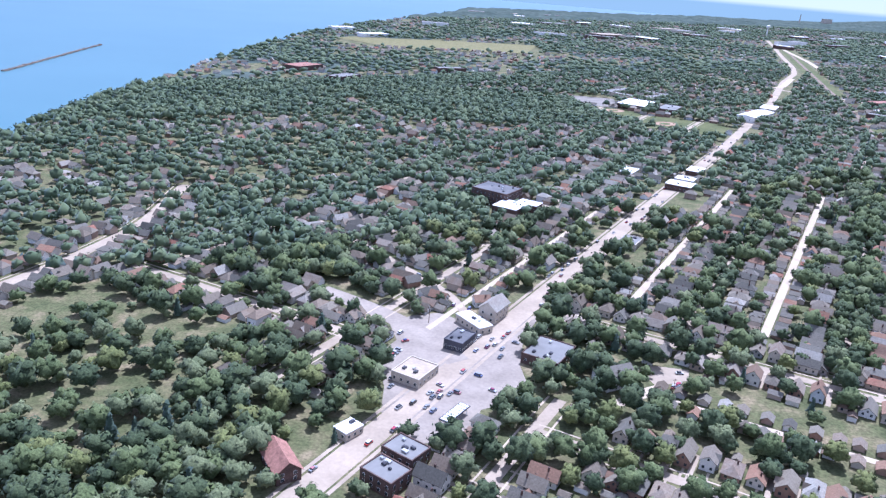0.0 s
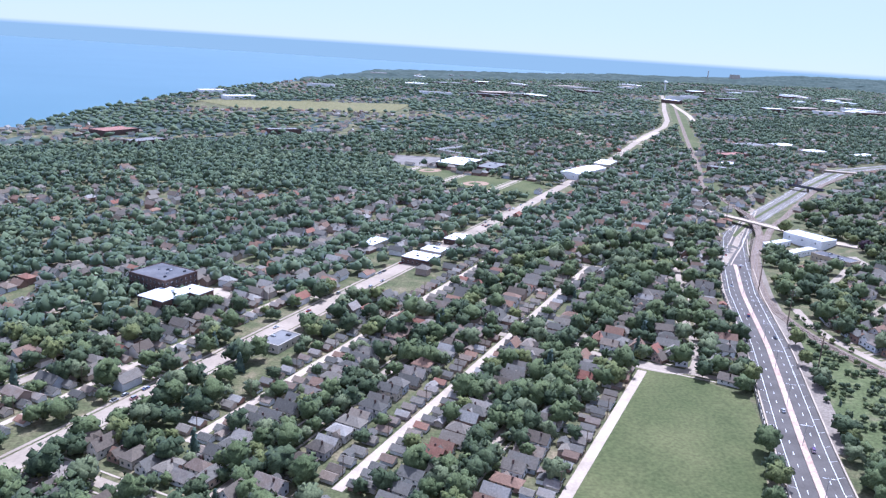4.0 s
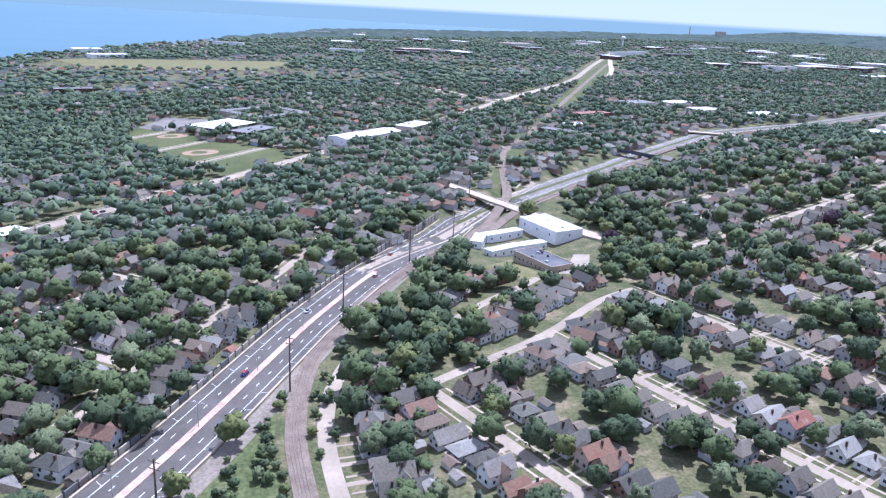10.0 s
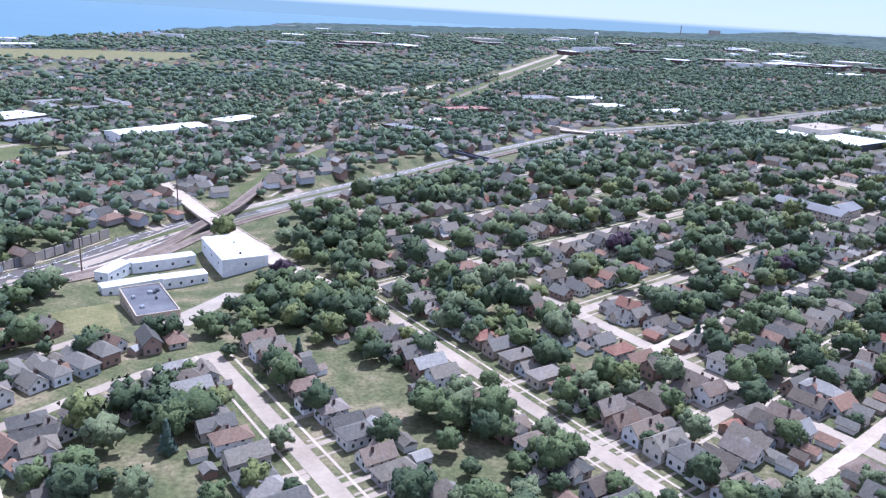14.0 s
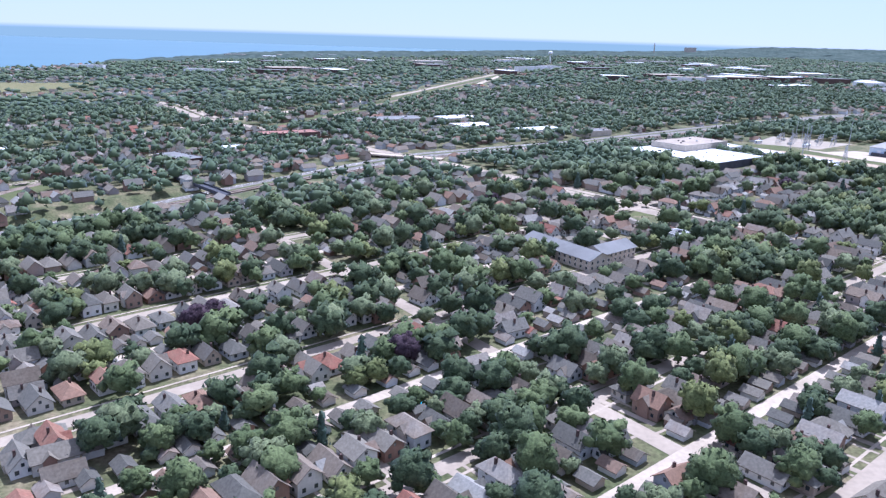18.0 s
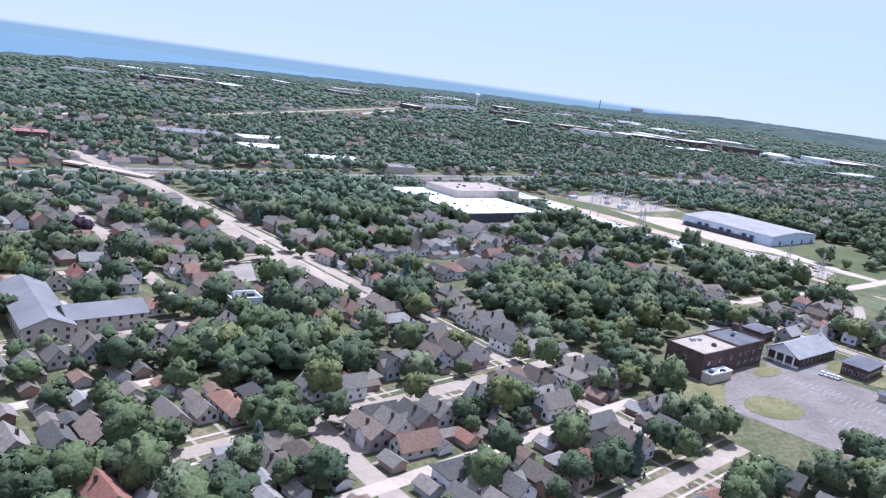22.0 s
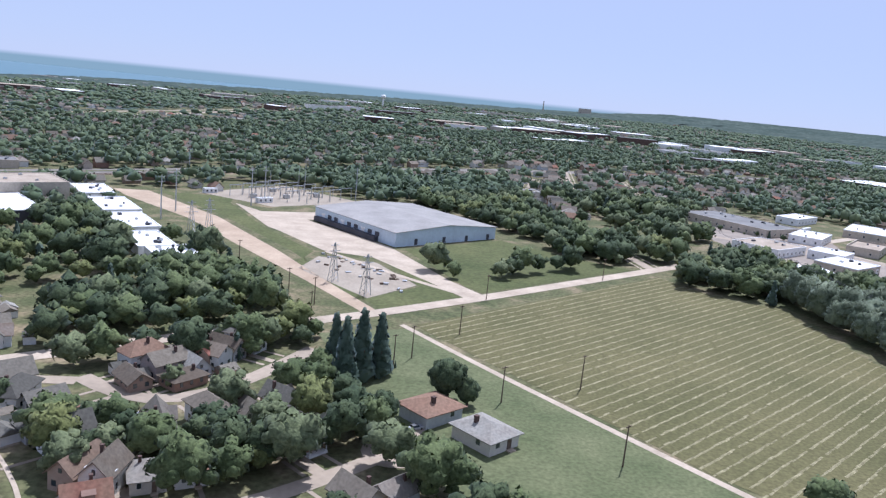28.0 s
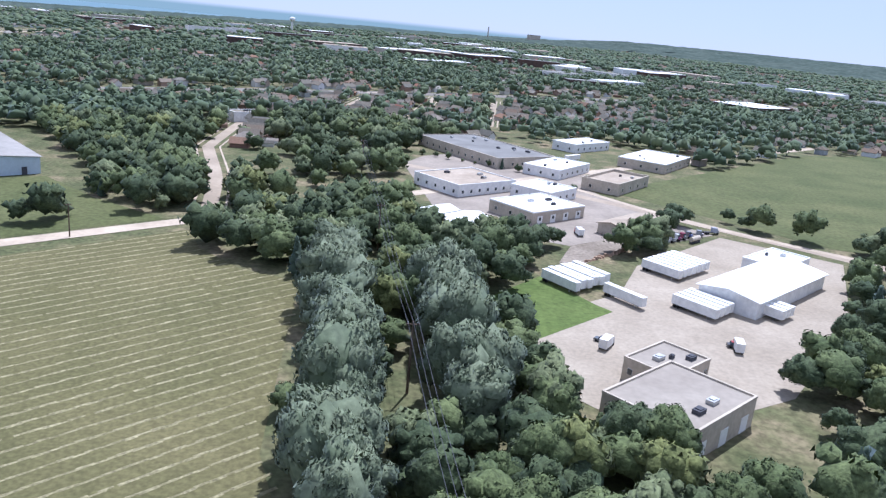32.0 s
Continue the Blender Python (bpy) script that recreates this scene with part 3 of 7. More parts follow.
# grid of the second suburb
for q, d0, d1, w in ((598, -100, 110, 3.8), (648, -112, 90, 3.9), (545, -92, 34, 3.4), (495, -84, 40, 3.3)):
    street([gb(d0, q), gb(d1, q)], w)
for d, q0, q1 in ((-114, 652, 905), (-114, 905, 990), (-64.5, 690, 905), (-64.5, 905, 985), (-7, 662, 905), (-7, 908, 985), (42, 662, 978), (92, 662, 1010), (-160, 690, 905), (-160, 905, 990), (-205, 720, 905)):
    (leafy if d in (92, -205) or d == -7 and q0 < 900 or d < -60 and q0 > 900 else street)([gb(d, q0), gb(d, q1)])
for d, q0, q1 in ((-89, 704, 880), (-36, 692, 890), (17.5, 672, 975), (67, 672, 970), (-137, 704, 960)):
    alley([gb(d, q0), gb(d, q1)])
for q, d0, d1 in ((696, -205, 130), (801, -205, 130), (905, -205, -84), (905, -22, 120)):
    street([gb(d0, q), gb(d1, q)], 4.4, walks=False)
# gardens with houses but no through street
STREETS += [([gb(d, 990), gb(d, 1085)], 10.8) for d in (-205, -160, -114, -64.5)] + [([gb(-205, 1035), gb(-70, 1035)], 8.0)]
# between the railway and the second suburb
street([(256.8, 340), (262.4, 355), (269.6, 389.7), (280.5, 419), (298, 472), (311, 516)], 3.6)
street([(220.3, 338.2), (229, 334.8), (236, 326), (250, 322), (256.8, 340)], 3.4, walks=False)
street([(269.6, 389.7), (258, 396), (247, 401)], 4.0, walks=False)
street([(358, 424), (366.3, 434.9), (372.3, 443.3), (385.9, 454.6), (391.4, 464.5)], 3.4, walks=False)
street([gb(-88, 495), gb(-90, 545), gb(-100, 583), gb(-98, 600)], 3.4, walks=False)
# behind the church
street([(838.5, 663), (851.4, 669), (866, 668)], 3.4, walks=False)
street([(870, 626), (880.7, 621.6), (890.2, 624.2), (898.4, 627.5), (908.7, 635.7), (917, 643)], 3.2, walks=False)
patch("turning_circle", [(920 + 5.2 * math.cos(k * 0.3491), 645.5 + 5.2 * math.sin(k * 0.3491)) for k in range(18)], STREET, 0.065, "pale round turning place at a street's end", "road", step=4.0)
street([(866, 670), (880, 657), (893, 668), (905, 690)], 3.6, walks=False)
# suburb beyond the expressway
for d in (-330, -380, -430):
    leafy([gb(d, 620), gb(d, 960)])
for x in (1040, 1080, 1120):
    street([(x, 985), (x + 30, 1120)])
street([(980, 935), (1060, 990), (1140, 1030), (1230, 1060)], 4.0)
BRIDGE = [(350, 640), (372.6, 606), (389, 579), (400, 565), (408, 554), (418, 542), (429, 523), (439, 509), (448, 498)]
ribbon("road", BRIDGE, 6.5, CONCRETE, 0.45, "pale concrete road bridge over the expressway and railway", "bridge", thick=1.0, over=True, step=3)
for side in (-1, 1):
    ribbon("trim", BRIDGE[1:6], 0.3, CONCRETE, 0.75, "pale concrete bridge parapet", "parapet", thick=0.5, over=True, shift=side * 3.3, keep=False, step=3)
ribbon("verge", XWAY[6:13], 2.6, MEADOW, 0.14, "grass strip between the carriageways", "grass", keep=False, step=4)
street([(326, 396), (321, 376), (322, 352), (330, 320)], 4.0, walks=False)
ribbon("road", [(340, 1180), (419, 1030), (495, 945), (576, 846), (625, 789), (654, 746), (678, 705), (707, 664), (722, 640)], 8.5, STREET, 0.08, "wide concrete road that runs down through the suburb", "road")
street([(823, 696), (832, 684.5), (839, 666.5), (850.9, 652.6), (858.1, 642.7), (866.4, 634.2), (872.7, 620.7), (878, 610), (892, 588)], 4.0)
street([gb(-204, 955), gb(-112, 958.5)], 4.0)
leafy([gb(-112, 958.5), gb(-44, 961.3)], 4.0)
street([gb(-44, 961.3), gb(30, 963)], 4.0)
ribbon("road", [(850, 676), (888, 700), (915, 715), (945, 735), (1014, 785), (1114, 859), (1300, 990)], 4.8, CONCRETE, 0.08, "pale concrete road beside a mown field", "road")
street([(1014, 785), (1010, 830), (1000, 880)], 4.0, houses=False)
street([(1000, 880), (1005, 960), (1030, 1050)], 4.0)
ribbon("path", [(924, 709), (941, 681), (966, 643), (1012, 575)], 1.5, CONCRETE, 0.07, "straight pale footpath along a field", "path")
ribbon("road", [(1050, 880), (1121, 831), (1140, 808), (1166, 779), (1200, 740)], 4.5, STREET, 0.06, "paved road behind industrial sheds", "road")

# ---- open areas ----
patch("ground_field", [(186, 246), (236, 332), (250, 319), (261, 306), (256, 284), (245, 262), (233, 232), (218, 214)], MEADOW, 0.05, "wide mown grass field beside the expressway", "field")
HAY = [(927, 709), (1012, 775), (1016, 762), (1026, 749), (1037, 744), (1036, 717), (1035, 685), (1042, 655), (1004, 600), (969, 641)]
patch("ground_hay", HAY, CROP, 0.05, "hay field mown in pale parallel rows", "field")
patch("verge", [(905, 700), (925, 706), (969, 638), (1010, 574), (985, 560), (930, 625)], BRIGHT_GRASS, 0.045, "green grass verge with power poles", "grass")
patch("yard_industrial", [(1079, 730), (1099, 743), (1110, 762), (1144, 790), (1166, 770), (1140, 730), (1110, 700), (1084, 689), (1069, 709)], GRAVEL, 0.05, "sunlit gravel lorry yard", "yard")
patch("works_lots", [(1067, 870), (1076, 888), (1108, 912), (1139, 887), (1124, 845), (1135, 806), (1143, 792), (1121, 779), (1102, 774), (1090, 780), (1086, 801), (1070, 808)], LOT, 0.045, "worn paved lots between low factories", "yard", keep=False)
patch("yard_dirt", [(1092, 762), (1099, 776), (1115, 786), (1118, 781), (1098, 762)], DUST, 0.055, "bare brown earth beside a lorry yard", "yard")
ribbon("road", [(1119, 846), (1135, 817), (1151, 796), (1163, 784), (1185, 764)], 2.6, CONCRETE, 0.08, "pale road along a meadow", "road")
patch("grass_patch", [(1066, 733), (1085, 752), (1092, 736), (1094, 733), (1077, 720), (1067, 714)], LUSH, 0.06, "bright green lawn beside a lorry yard", "grass")
patch("far_meadow", [(1131, 842), (1269, 955), (1400, 1000), (1330, 880), (1210, 770), (1172, 784)], MEADOW, 0.05, "open green meadow behind industrial sheds", "field")
patch("apartment_lot", [(675, 661), (679, 656), (694, 644), (688, 668)], LOT, 0.06, "paved lot with parked cars beside flats", "car park")
patch("grass_patch", [(688, 664), (704, 666), (696, 674)], MEADOW, 0.055, "grass corner beside a wide road", "grass")
patch("drive", [(924.6, 654.8), (925.4, 653.6), (921, 646), (918.5, 647.5)], STREET, 0.07, "pale drive to a bungalow", "drive")
patch("car_park", [(811, 597), (823, 612), (842, 615), (852, 604), (866, 590), (846, 556), (823, 564), (806, 584)], CRACKED, 0.05, "cracked grey asphalt car park with faded bays", "car park")
patch("works_yard", [(861, 866), (874, 850), (897, 856), (912, 842), (893, 838), (924, 796), (940, 754), (948, 739), (943, 734), (933, 752), (918, 778), (902, 784), (885, 812), (880, 819)], CONCRETE, 0.055, "pale concrete works yard and drive", "yard")
patch("yard_corner", [(896, 758), (901, 775), (919, 771), (930, 746), (916, 730)], GRAVEL, 0.06, "gravel corner of a works yard", "yard")
ribbon("path", [(903, 783), (909, 776), (925, 756), (937, 744), (944, 737)], 2.0, CONCRETE, 0.075, "narrow curved drive round a gravel corner", "drive")
patch("concrete_strip", [(806, 884), (821, 884), (860, 832), (888, 780), (903, 749), (918, 720), (915, 717), (899, 745), (877, 781), (850, 826), (817, 866)], SAND, 0.06, "long pale concrete lot", "lot")
patch("warehouse_lawn", [(929, 793), (967, 821), (985, 800), (1005, 783), (948, 742), (943, 750)], MEADOW, 0.05, "grass lawn in front of a metal warehouse", "lawn")
patch("strip_lawn", [(826, 884), (858, 882), (859, 866), (878, 819), (899, 782), (893, 758), (914, 728), (931, 745), (921, 774), (943, 733), (920, 719), (906, 749), (892, 781), (862, 834)], MEADOW, 0.045, "grass strip between concrete lots", "lawn")
patch("switchyard", [(841, 889), (877, 863), (915, 890), (875, 929)], GRAVEL, 0.05, "gravel yard of an electric switchyard", "yard")
patch("playing_field", [(143, 790), (186, 770), (205, 742), (262, 715), (272, 690), (246, 635), (215, 640), (150, 740)], MEADOW, 0.05, "green playing field with ball diamonds", "field")
patch("school_court", [(150, 850), (196, 838), (190, 775), (145, 792)], OLD_ASPHALT, 0.05, "asphalt court beside a school", "court")
patch("park_meadow", [(-190, 1446), (-63, 1283), (150, 1303), (190, 1480), (0, 1480)], DRY_GRASS, 0.5, "long open park meadow between woods", "field", step=40)
patch("crossing_plaza", [(-12, 226), (-6, 238), (-9, 250), (-2, 258), (9, 262), (16, 256), (27, 253), (34, 262), (46, 262), (38, 242), (35, 223), (37, 204), (28, 199), (21, 195), (16, 180), (2, 176), (-8, 192), (-8, 206)], LOT, 0.055, "wide worn paving round a street crossing with parked cars", "car park")
ribbon("road", [(15, 224), (3, 244), (-3, 251), (-16, 263), (-38, 279)], 8.5, LOT, 0.075, "wide side road at the crossing", "road")
ribbon("road", [(20, 255), (15, 277), (-2, 301), (-18, 323), (-37, 346), (-52, 366)], 3.6, STREET, 0.07, "straight side street between houses", "road")
STREETS.append(([(20, 255), (15, 277), (-2, 301), (-18, 323), (-37, 346), (-52, 366)], 8.2))
patch("corner_lot", [(49, 267), (61, 269), (63, 262), (59, 255), (53, 259)], LOT, 0.06, "small car park beside the avenue", "car park")
patch("corner_lot", [(61, 203), (70, 210), (77, 214), (74, 207), (63, 200)], CONCRETE, 0.065, "pale concrete drive to a car park", "car park")
patch("corner_lot", [(75, 222), (79, 227), (91, 225), (89, 218), (77, 213)], STREET, 0.06, "pale concrete car park", "car park")
patch("school_lot", [(55, 412), (66, 418), (74, 402), (66, 384), (52, 379), (60, 396)], CONCRETE, 0.05, "pale concrete school yard", "yard")
patch("rail_meadow", [(385, 590), (400, 660), (404, 652), (398, 600), (392, 575)], MEADOW, 0.05, "grass wedge between railway lines", "grass")
patch("verge", [(283, 290), (300, 335), (309, 372), (311, 352), (318, 322), (324, 286), (318, 240), (262, 200)], BRUSH, 0.045, "rough grass between expressway and railway", "grass")
patch("works_lawn", [(372, 478), (384, 492), (396, 466), (386, 462)], DRY_GRASS, 0.05, "patchy lawn beside flat-roofed works", "lawn")
patch("works_lot", [(400, 470), (412, 470), (420, 500), (414, 503), (405, 478)], GRAVEL, 0.05, "pale gravel lot beside flat-roofed works", "yard")
for poly in ([(1016, 781), (1042, 744), (1040, 655), (1066, 648), (1080, 668), (1078, 682), (1074, 690), (1068, 714), (1069, 735), (1086, 752), (1097, 772), (1060, 778), (1064, 800), (1040, 815), (1020, 800)],
             [(966, 826), (985, 803), (1008, 790), (1012, 830), (985, 870), (940, 880)],
             [(915, 895), (940, 880), (990, 880), (1000, 980), (850, 1000), (820, 920)],
             [(700, 860), (730, 826), (765, 772), (735, 770), (700, 800)],
             [(952, 754), (957, 763), (984, 782), (990, 775), (973, 760)],
             [(22, 188), (28, 198), (37, 203), (50, 200), (60, 192), (58, 171), (49, 166), (24, 166)], [(-131, 414), (-85, 389), (-26, 298), (-12, 268), (-26, 268), (-70, 319), (-106, 344)], [(-6, 420), (31, 409), (36, 372), (20, 345), (-2, 380)],
             [(-55, 880), (140, 787), (180, 700), (120, 650), (20, 640), (-61, 700)],
             [(516, 677), (567, 573), (607, 568), (576, 621), (544, 666)], [(672, 837), (712, 826), (715, 790), (700, 770)],
             [(852, 716), (884, 716), (884, 704), (867, 676), (851, 682)], [(796, 684), (826, 697), (834, 664), (829, 645), (811, 648)],
             [(903, 693), (926, 703), (915, 669), (898, 659)], [(893, 639), (921, 653), (909, 632), (893, 629)], [(336, 401), (352, 408), (370, 392), (350, 372), (336, 380)],
             [(689, 583), (694, 598), (713, 607), (724, 598), (725, 585), (714, 574), (693, 570)], [(674, 779), (694, 837), (733, 825), (745, 770), (720, 739), (684, 743)],
             [(764, 637), (763, 670), (794, 688), (825, 685), (844, 677), (841, 657), (812, 642), (788, 640)], [(865, 740), (900, 757), (901, 726), (889, 709), (858, 702)],
             [(-300, 560), (-190, 600), (-110, 690), (60, 900), (150, 1300), (-280, 1300)]):
    fill(poly, woods, 1.0)

HEDGE = [(952, 754), (957, 763), (984, 782), (990, 775), (973, 760)]
fill(HEDGE, taken, False)
fill(HEDGE, shy, False)


patch("church_paving", [(826, 645), (833, 649), (836, 636), (833, 633), (834, 618), (850, 622), (852, 614), (870, 616), (859, 605), (842, 612), (830, 612), (833, 618), (829, 623)], OLD_ASPHALT, 0.055, "worn asphalt drive round a church", "drive")


def ellipse(x, y, a, b_, ang=0.0, n=28):
    c, s = math.cos(radians(ang)), math.sin(radians(ang))
    return [(x + a * math.cos(2 * math.pi * k / n) * c - b_ * math.sin(2 * math.pi * k / n) * s, y + a * math.cos(2 * math.pi * k / n) * s + b_ * math.sin(2 * math.pi * k / n) * c) for k in range(n)]


patch("oval_lawn", ellipse(818.5, 586.5, 7.6, 6.0, 30), DRY_GRASS, 0.12, "dry oval lawn in a car park", "lawn")
patch("oval_lawn", [(812, 598), (806, 584), (800, 578), (794, 588), (800, 598)], DRY_GRASS, 0.07, "dry lawn beside a school", "lawn")
patch("hall_lawn", [(849, 617), (856, 623), (869, 618), (866, 608), (858, 605), (850, 610)], DRY_GRASS, 0.075, "dry lawn round a brick parish hall", "lawn")
patch("oval_lawn", ellipse(829, 610, 6.0, 2.6, 35), DRY_GRASS, 0.11, "dry lawn in front of a school entrance", "lawn")
for x, y, r in ((214, 697, 12), (180, 758, 11)):
    patch("ball_diamond", ellipse(x, y, r, r * 0.8, 40), CLAY, 0.12, "tan clay ball diamond on a green field", "ball diamond")
    patch("infield", ellipse(x - 1, y, r * 0.45, r * 0.4, 40), MEADOW, 0.18, "green infield of a ball diamond", "lawn")
for poly in ([(800, 575), (850, 555), (872, 592), (868, 612), (874, 622), (850, 643), (826, 640), (795, 605)], [(790, 890), (815, 895), (850, 892), (840, 935), (880, 935), (920, 892), (930, 870), (900, 850), (945, 745), (935, 730), (905, 700), (895, 722)],
             [(1060, 775), (1070, 805), (1100, 822), (1130, 812), (1125, 780), (1100, 775), (1080, 778)]):
    fill(poly, shy)


stamp(along([(905, 708), (915, 715), (945, 735), (1014, 785)], 1.5)[0], 9, shy)
fill([(910, 690), (932, 714), (926, 720), (903, 708)], shy)
fill([(905, 700), (925, 712), (972, 640), (1010, 574), (985, 560), (950, 610)], shy)
fill([(1062, 800), (1066, 875), (1076, 915), (1130, 930), (1180, 940), (1190, 880), (1150, 805), (1110, 800)], shy)
fill([(1118, 782), (1150, 800), (1172, 775), (1150, 760)], shy)
fill([(1074, 690), (1080, 682), (1100, 678), (1112, 700), (1090, 716), (1076, 708)], shy)
fill([(1078, 742), (1088, 764), (1104, 774), (1116, 764), (1100, 740)], shy)
fill([(366, 468), (366, 524), (384, 542), (412, 556), (432, 524), (416, 465), (392, 456)], shy)
fill([(890, 872), (940, 898), (985, 815), (925, 775)], shy)

# ---- large buildings ----


def window_at(parent, x, y, z, ang, w=0.7, h=0.9):
    sh = Shape().box(x, y, z, w + 0.08, 0.1, h + 0.08, ang).box(x, y, z + 0.04, w, 0.17, h, ang)
    me = sh.mesh("window", TRIM, GLASS)
    for k, f in enumerate(me.polygons):
        f.material_index = k // 6
    part("window", me, None, parent)


def windows_row(parent, L, W, z, n, wh=0.9, ww=0.8, sides=(0, 1, 2, 3), material=None):
    """Panes set proud of the walls, side by side on each wall, each in its frame."""
    for side in sides:
        run, far = (L, W / 2) if side % 2 == 0 else (W, L / 2)
        count = max(1, int(n * run / max(L, W)))
        for k in range(count):
            a = (k + 0.5) / count * run - run / 2
            x, y, ang = ((a, -far, 0), (far, a, 90), (a, far, 0), (-far, a, 90))[side]
            window_at(parent, x, y, z, ang, ww, wh)


def flat_building(name, x, y, ang, L, W, h, wall, roof, label, category="building", rows=((1.0, 6),), units=3, parapet=0.35, seed=0, doors=0):
    """Walls with a parapet round a sunk flat roof, windows, doors and roof plant."""
    rnd = random.Random(seed + int(abs(x * 7 + y)))
    t = thing(name, x, y, ang, label=label, category=category)
    base = -0.9
    part("wall", Shape().box(0, 0, base, L, W, h - base), wall, t)
    rim = Shape()
    for cx, cy, sx, sy in ((0, -W / 2 + 0.12, L + 0.1, 0.34), (0, W / 2 - 0.12, L + 0.1, 0.34), (-L / 2 + 0.12, 0, 0.34, W - 0.6), (L / 2 - 0.12, 0, 0.34, W - 0.6)):
        rim.box(cx, cy, h - 0.02, sx, sy, parapet)
    part("parapet", rim, TRIM if roof is WHITE_ROOF else wall, t)
    top = part("roof", Shape().box(0, 0, h, L - 0.5, W - 0.5, 0.06), roof, t)
    for z, n in rows:
        windows_row(t, L, W, z, n)
    for k in range(doors):
        a = (k + 0.5) / doors * L - L / 2
        part("loading_door", Shape().box(a, -W / 2, 0, min(2.0, L / doors * 0.6), 0.14, min(2.4, h * 0.7)), TRIM, t)
    for k in range(units):
        u = rnd.uniform(0.5, 1.2)
        ux, uy = rnd.uniform(-0.36, 0.36) * L, rnd.uniform(-0.32, 0.32) * W
        b = part("roof_unit", Shape().box(ux, uy, h + 0.05, u * 1.5, u, 0.6).box(ux, uy, h + 0.65, u * 0.8, u * 0.7, 0.12), METAL if k % 2 else DARK_WALL, top)
    c, s = math.cos(radians(ang)), math.sin(radians(ang))
    fill([(x + a * c - b * s, y + a * s + b * c) for a, b in ((-L / 2 - 1.5, -W / 2 - 1.5), (L / 2 + 1.5, -W / 2 - 1.5), (L / 2 + 1.5, W / 2 + 1.5), (-L / 2 - 1.5, W / 2 + 1.5))])
    return t


def pitched_building(name, x, y, ang, L, W, h, rise, wall, roof, label, category="building", rows=((1.0, 6),), hip=False, over=0.5):
    """A long building whose ridge runs along its length."""
    t = thing(name, x, y, ang, label=label, category=category)
    turn = [(-90)]
    body = Shape().box(0, 0, -0.9, W, L, h + 0.9) if hip else Shape().gable_body(W, L, h, rise)
    if not hip:
        body.box(0, 0, -0.9, W - 0.05, L - 0.05, 1.0)
    r = Shape().hip_roof(W, L, h, rise, over) if hip else Shape().gable_roof(W, L, h, rise, over)
    for sh in (body, r):
        sh.v = [(b, -a, c) for a, b, c in sh.v]
    part("wall", body, wall, t)
    part("roof", r, roof, t)
    for z, n in rows:
        windows_row(t, L, W, z, n)
    c, s = math.cos(radians(ang)), math.sin(radians(ang))
    fill([(x + a * c - b * s, y + a * s + b * c) for a, b in ((-L / 2 - 1.5, -W / 2 - 1.5), (L / 2 + 1.5, -W / 2 - 1.5), (L / 2 + 1.5, W / 2 + 1.5), (-L / 2 - 1.5, W / 2 + 1.5))])
    return t


# by the avenue
flat_building("school_building", 40, 415, 58, 19, 22, 8.0, BRICK, DARK_ROOF, "three-storey dark brick school with a flat roof", rows=((1.2, 9), (3.6, 9), (6.0, 9)), units=6)
flat_building("school_wing", 46, 394, 60, 16, 14, 4.6, BRICK, WHITE_ROOF, "low brick school wing with a bright white roof", rows=((1.2, 7),), units=2)
flat_building("school_wing", 57, 402, 60, 9, 12, 3.9, BRICK, WHITE_ROOF, "low brick school annex with a bright white roof", rows=((1.2, 5),), units=1)
flat_building("supermarket", 45, 229, 60, 16, 13, 3.2, BRICK, GREY_ROOF, "flat-roofed shop with grey roof and air units", "shop", rows=((0.8, 5),), units=5)
flat_building("corner_shop", 15.5, 236, 62, 10.5, 7, 3.4, DARK_WALL, DARK_ROOF, "corner shop with a dark flat roof and parapet", "shop", rows=((0.8, 6),), units=3)
flat_building("shop", 21, 251, -55, 14, 6, 2.8, TAN, WHITE_ROOF, "narrow shop with a white roof beside the avenue", "shop", rows=((0.8, 5),), units=2)
flat_building("shop", 1, 213, 60, 12, 10, 3.0, TAN, TAN_ROOF, "tan flat-roofed shop at the crossing", "shop", rows=((0.8, 5),), units=3)
flat_building("apartment_block", 0, 168.5, -36, 10, 8, 4.4, BRICK, GREY_ROOF, "brick apartment block with a grey flat roof", "apartments", rows=((0.8, 4), (2.6, 4)), units=4)
flat_building("apartment_block", -4.5, 159, -37, 10, 8, 4.4, BRICK, GREY_ROOF, "brick apartment block with a grey flat roof", "apartments", rows=((0.8, 4), (2.6, 4)), units=4)
flat_building("kiosk", -16, 180, 50, 6.5, 5, 2.4, TAN, WHITE_ROOF, "small white-roofed shop beside the avenue", "shop", rows=((0.8, 3),), units=1)
pitched_building("terrace_house", -31, 163, -60, 12, 6.5, 3.6, 2.6, BRICK, RED_ROOF, "brick house with a bright red roof", "house", rows=((0.9, 4), (2.4, 4)))
pitched_building("corner_house", 28.5, 260, 60, 11, 7, 5.2, 2.6, TAN, ROOF, "tall pale house with a brown roof", "house", rows=((0.9, 4), (3.1, 4)))
pitched_building("club_house", 63.5, 214, 27, 11, 8, 3.4, 3.0, WHITE_WALL, ROOF, "timbered white hall with a brown roof", "hall", rows=((0.9, 5),))
flat_building("shop_block", 158, 463, -30, 16, 14, 3.4, BRICK, WHITE_ROOF, "brick shop block with white roofs", "shop", rows=((0.8, 6),), units=4)
flat_building("shop_block", 166, 479, -30, 12, 11, 3.0, TAN, WHITE_ROOF, "low shop block with a white roof", "shop", rows=((0.8, 5),), units=3)
flat_building("shop_block", 181, 506, -30, 10, 16, 3.0, BRICK, WHITE_ROOF, "low brick shop with a white roof", "shop", rows=((0.8, 4),), units=2)
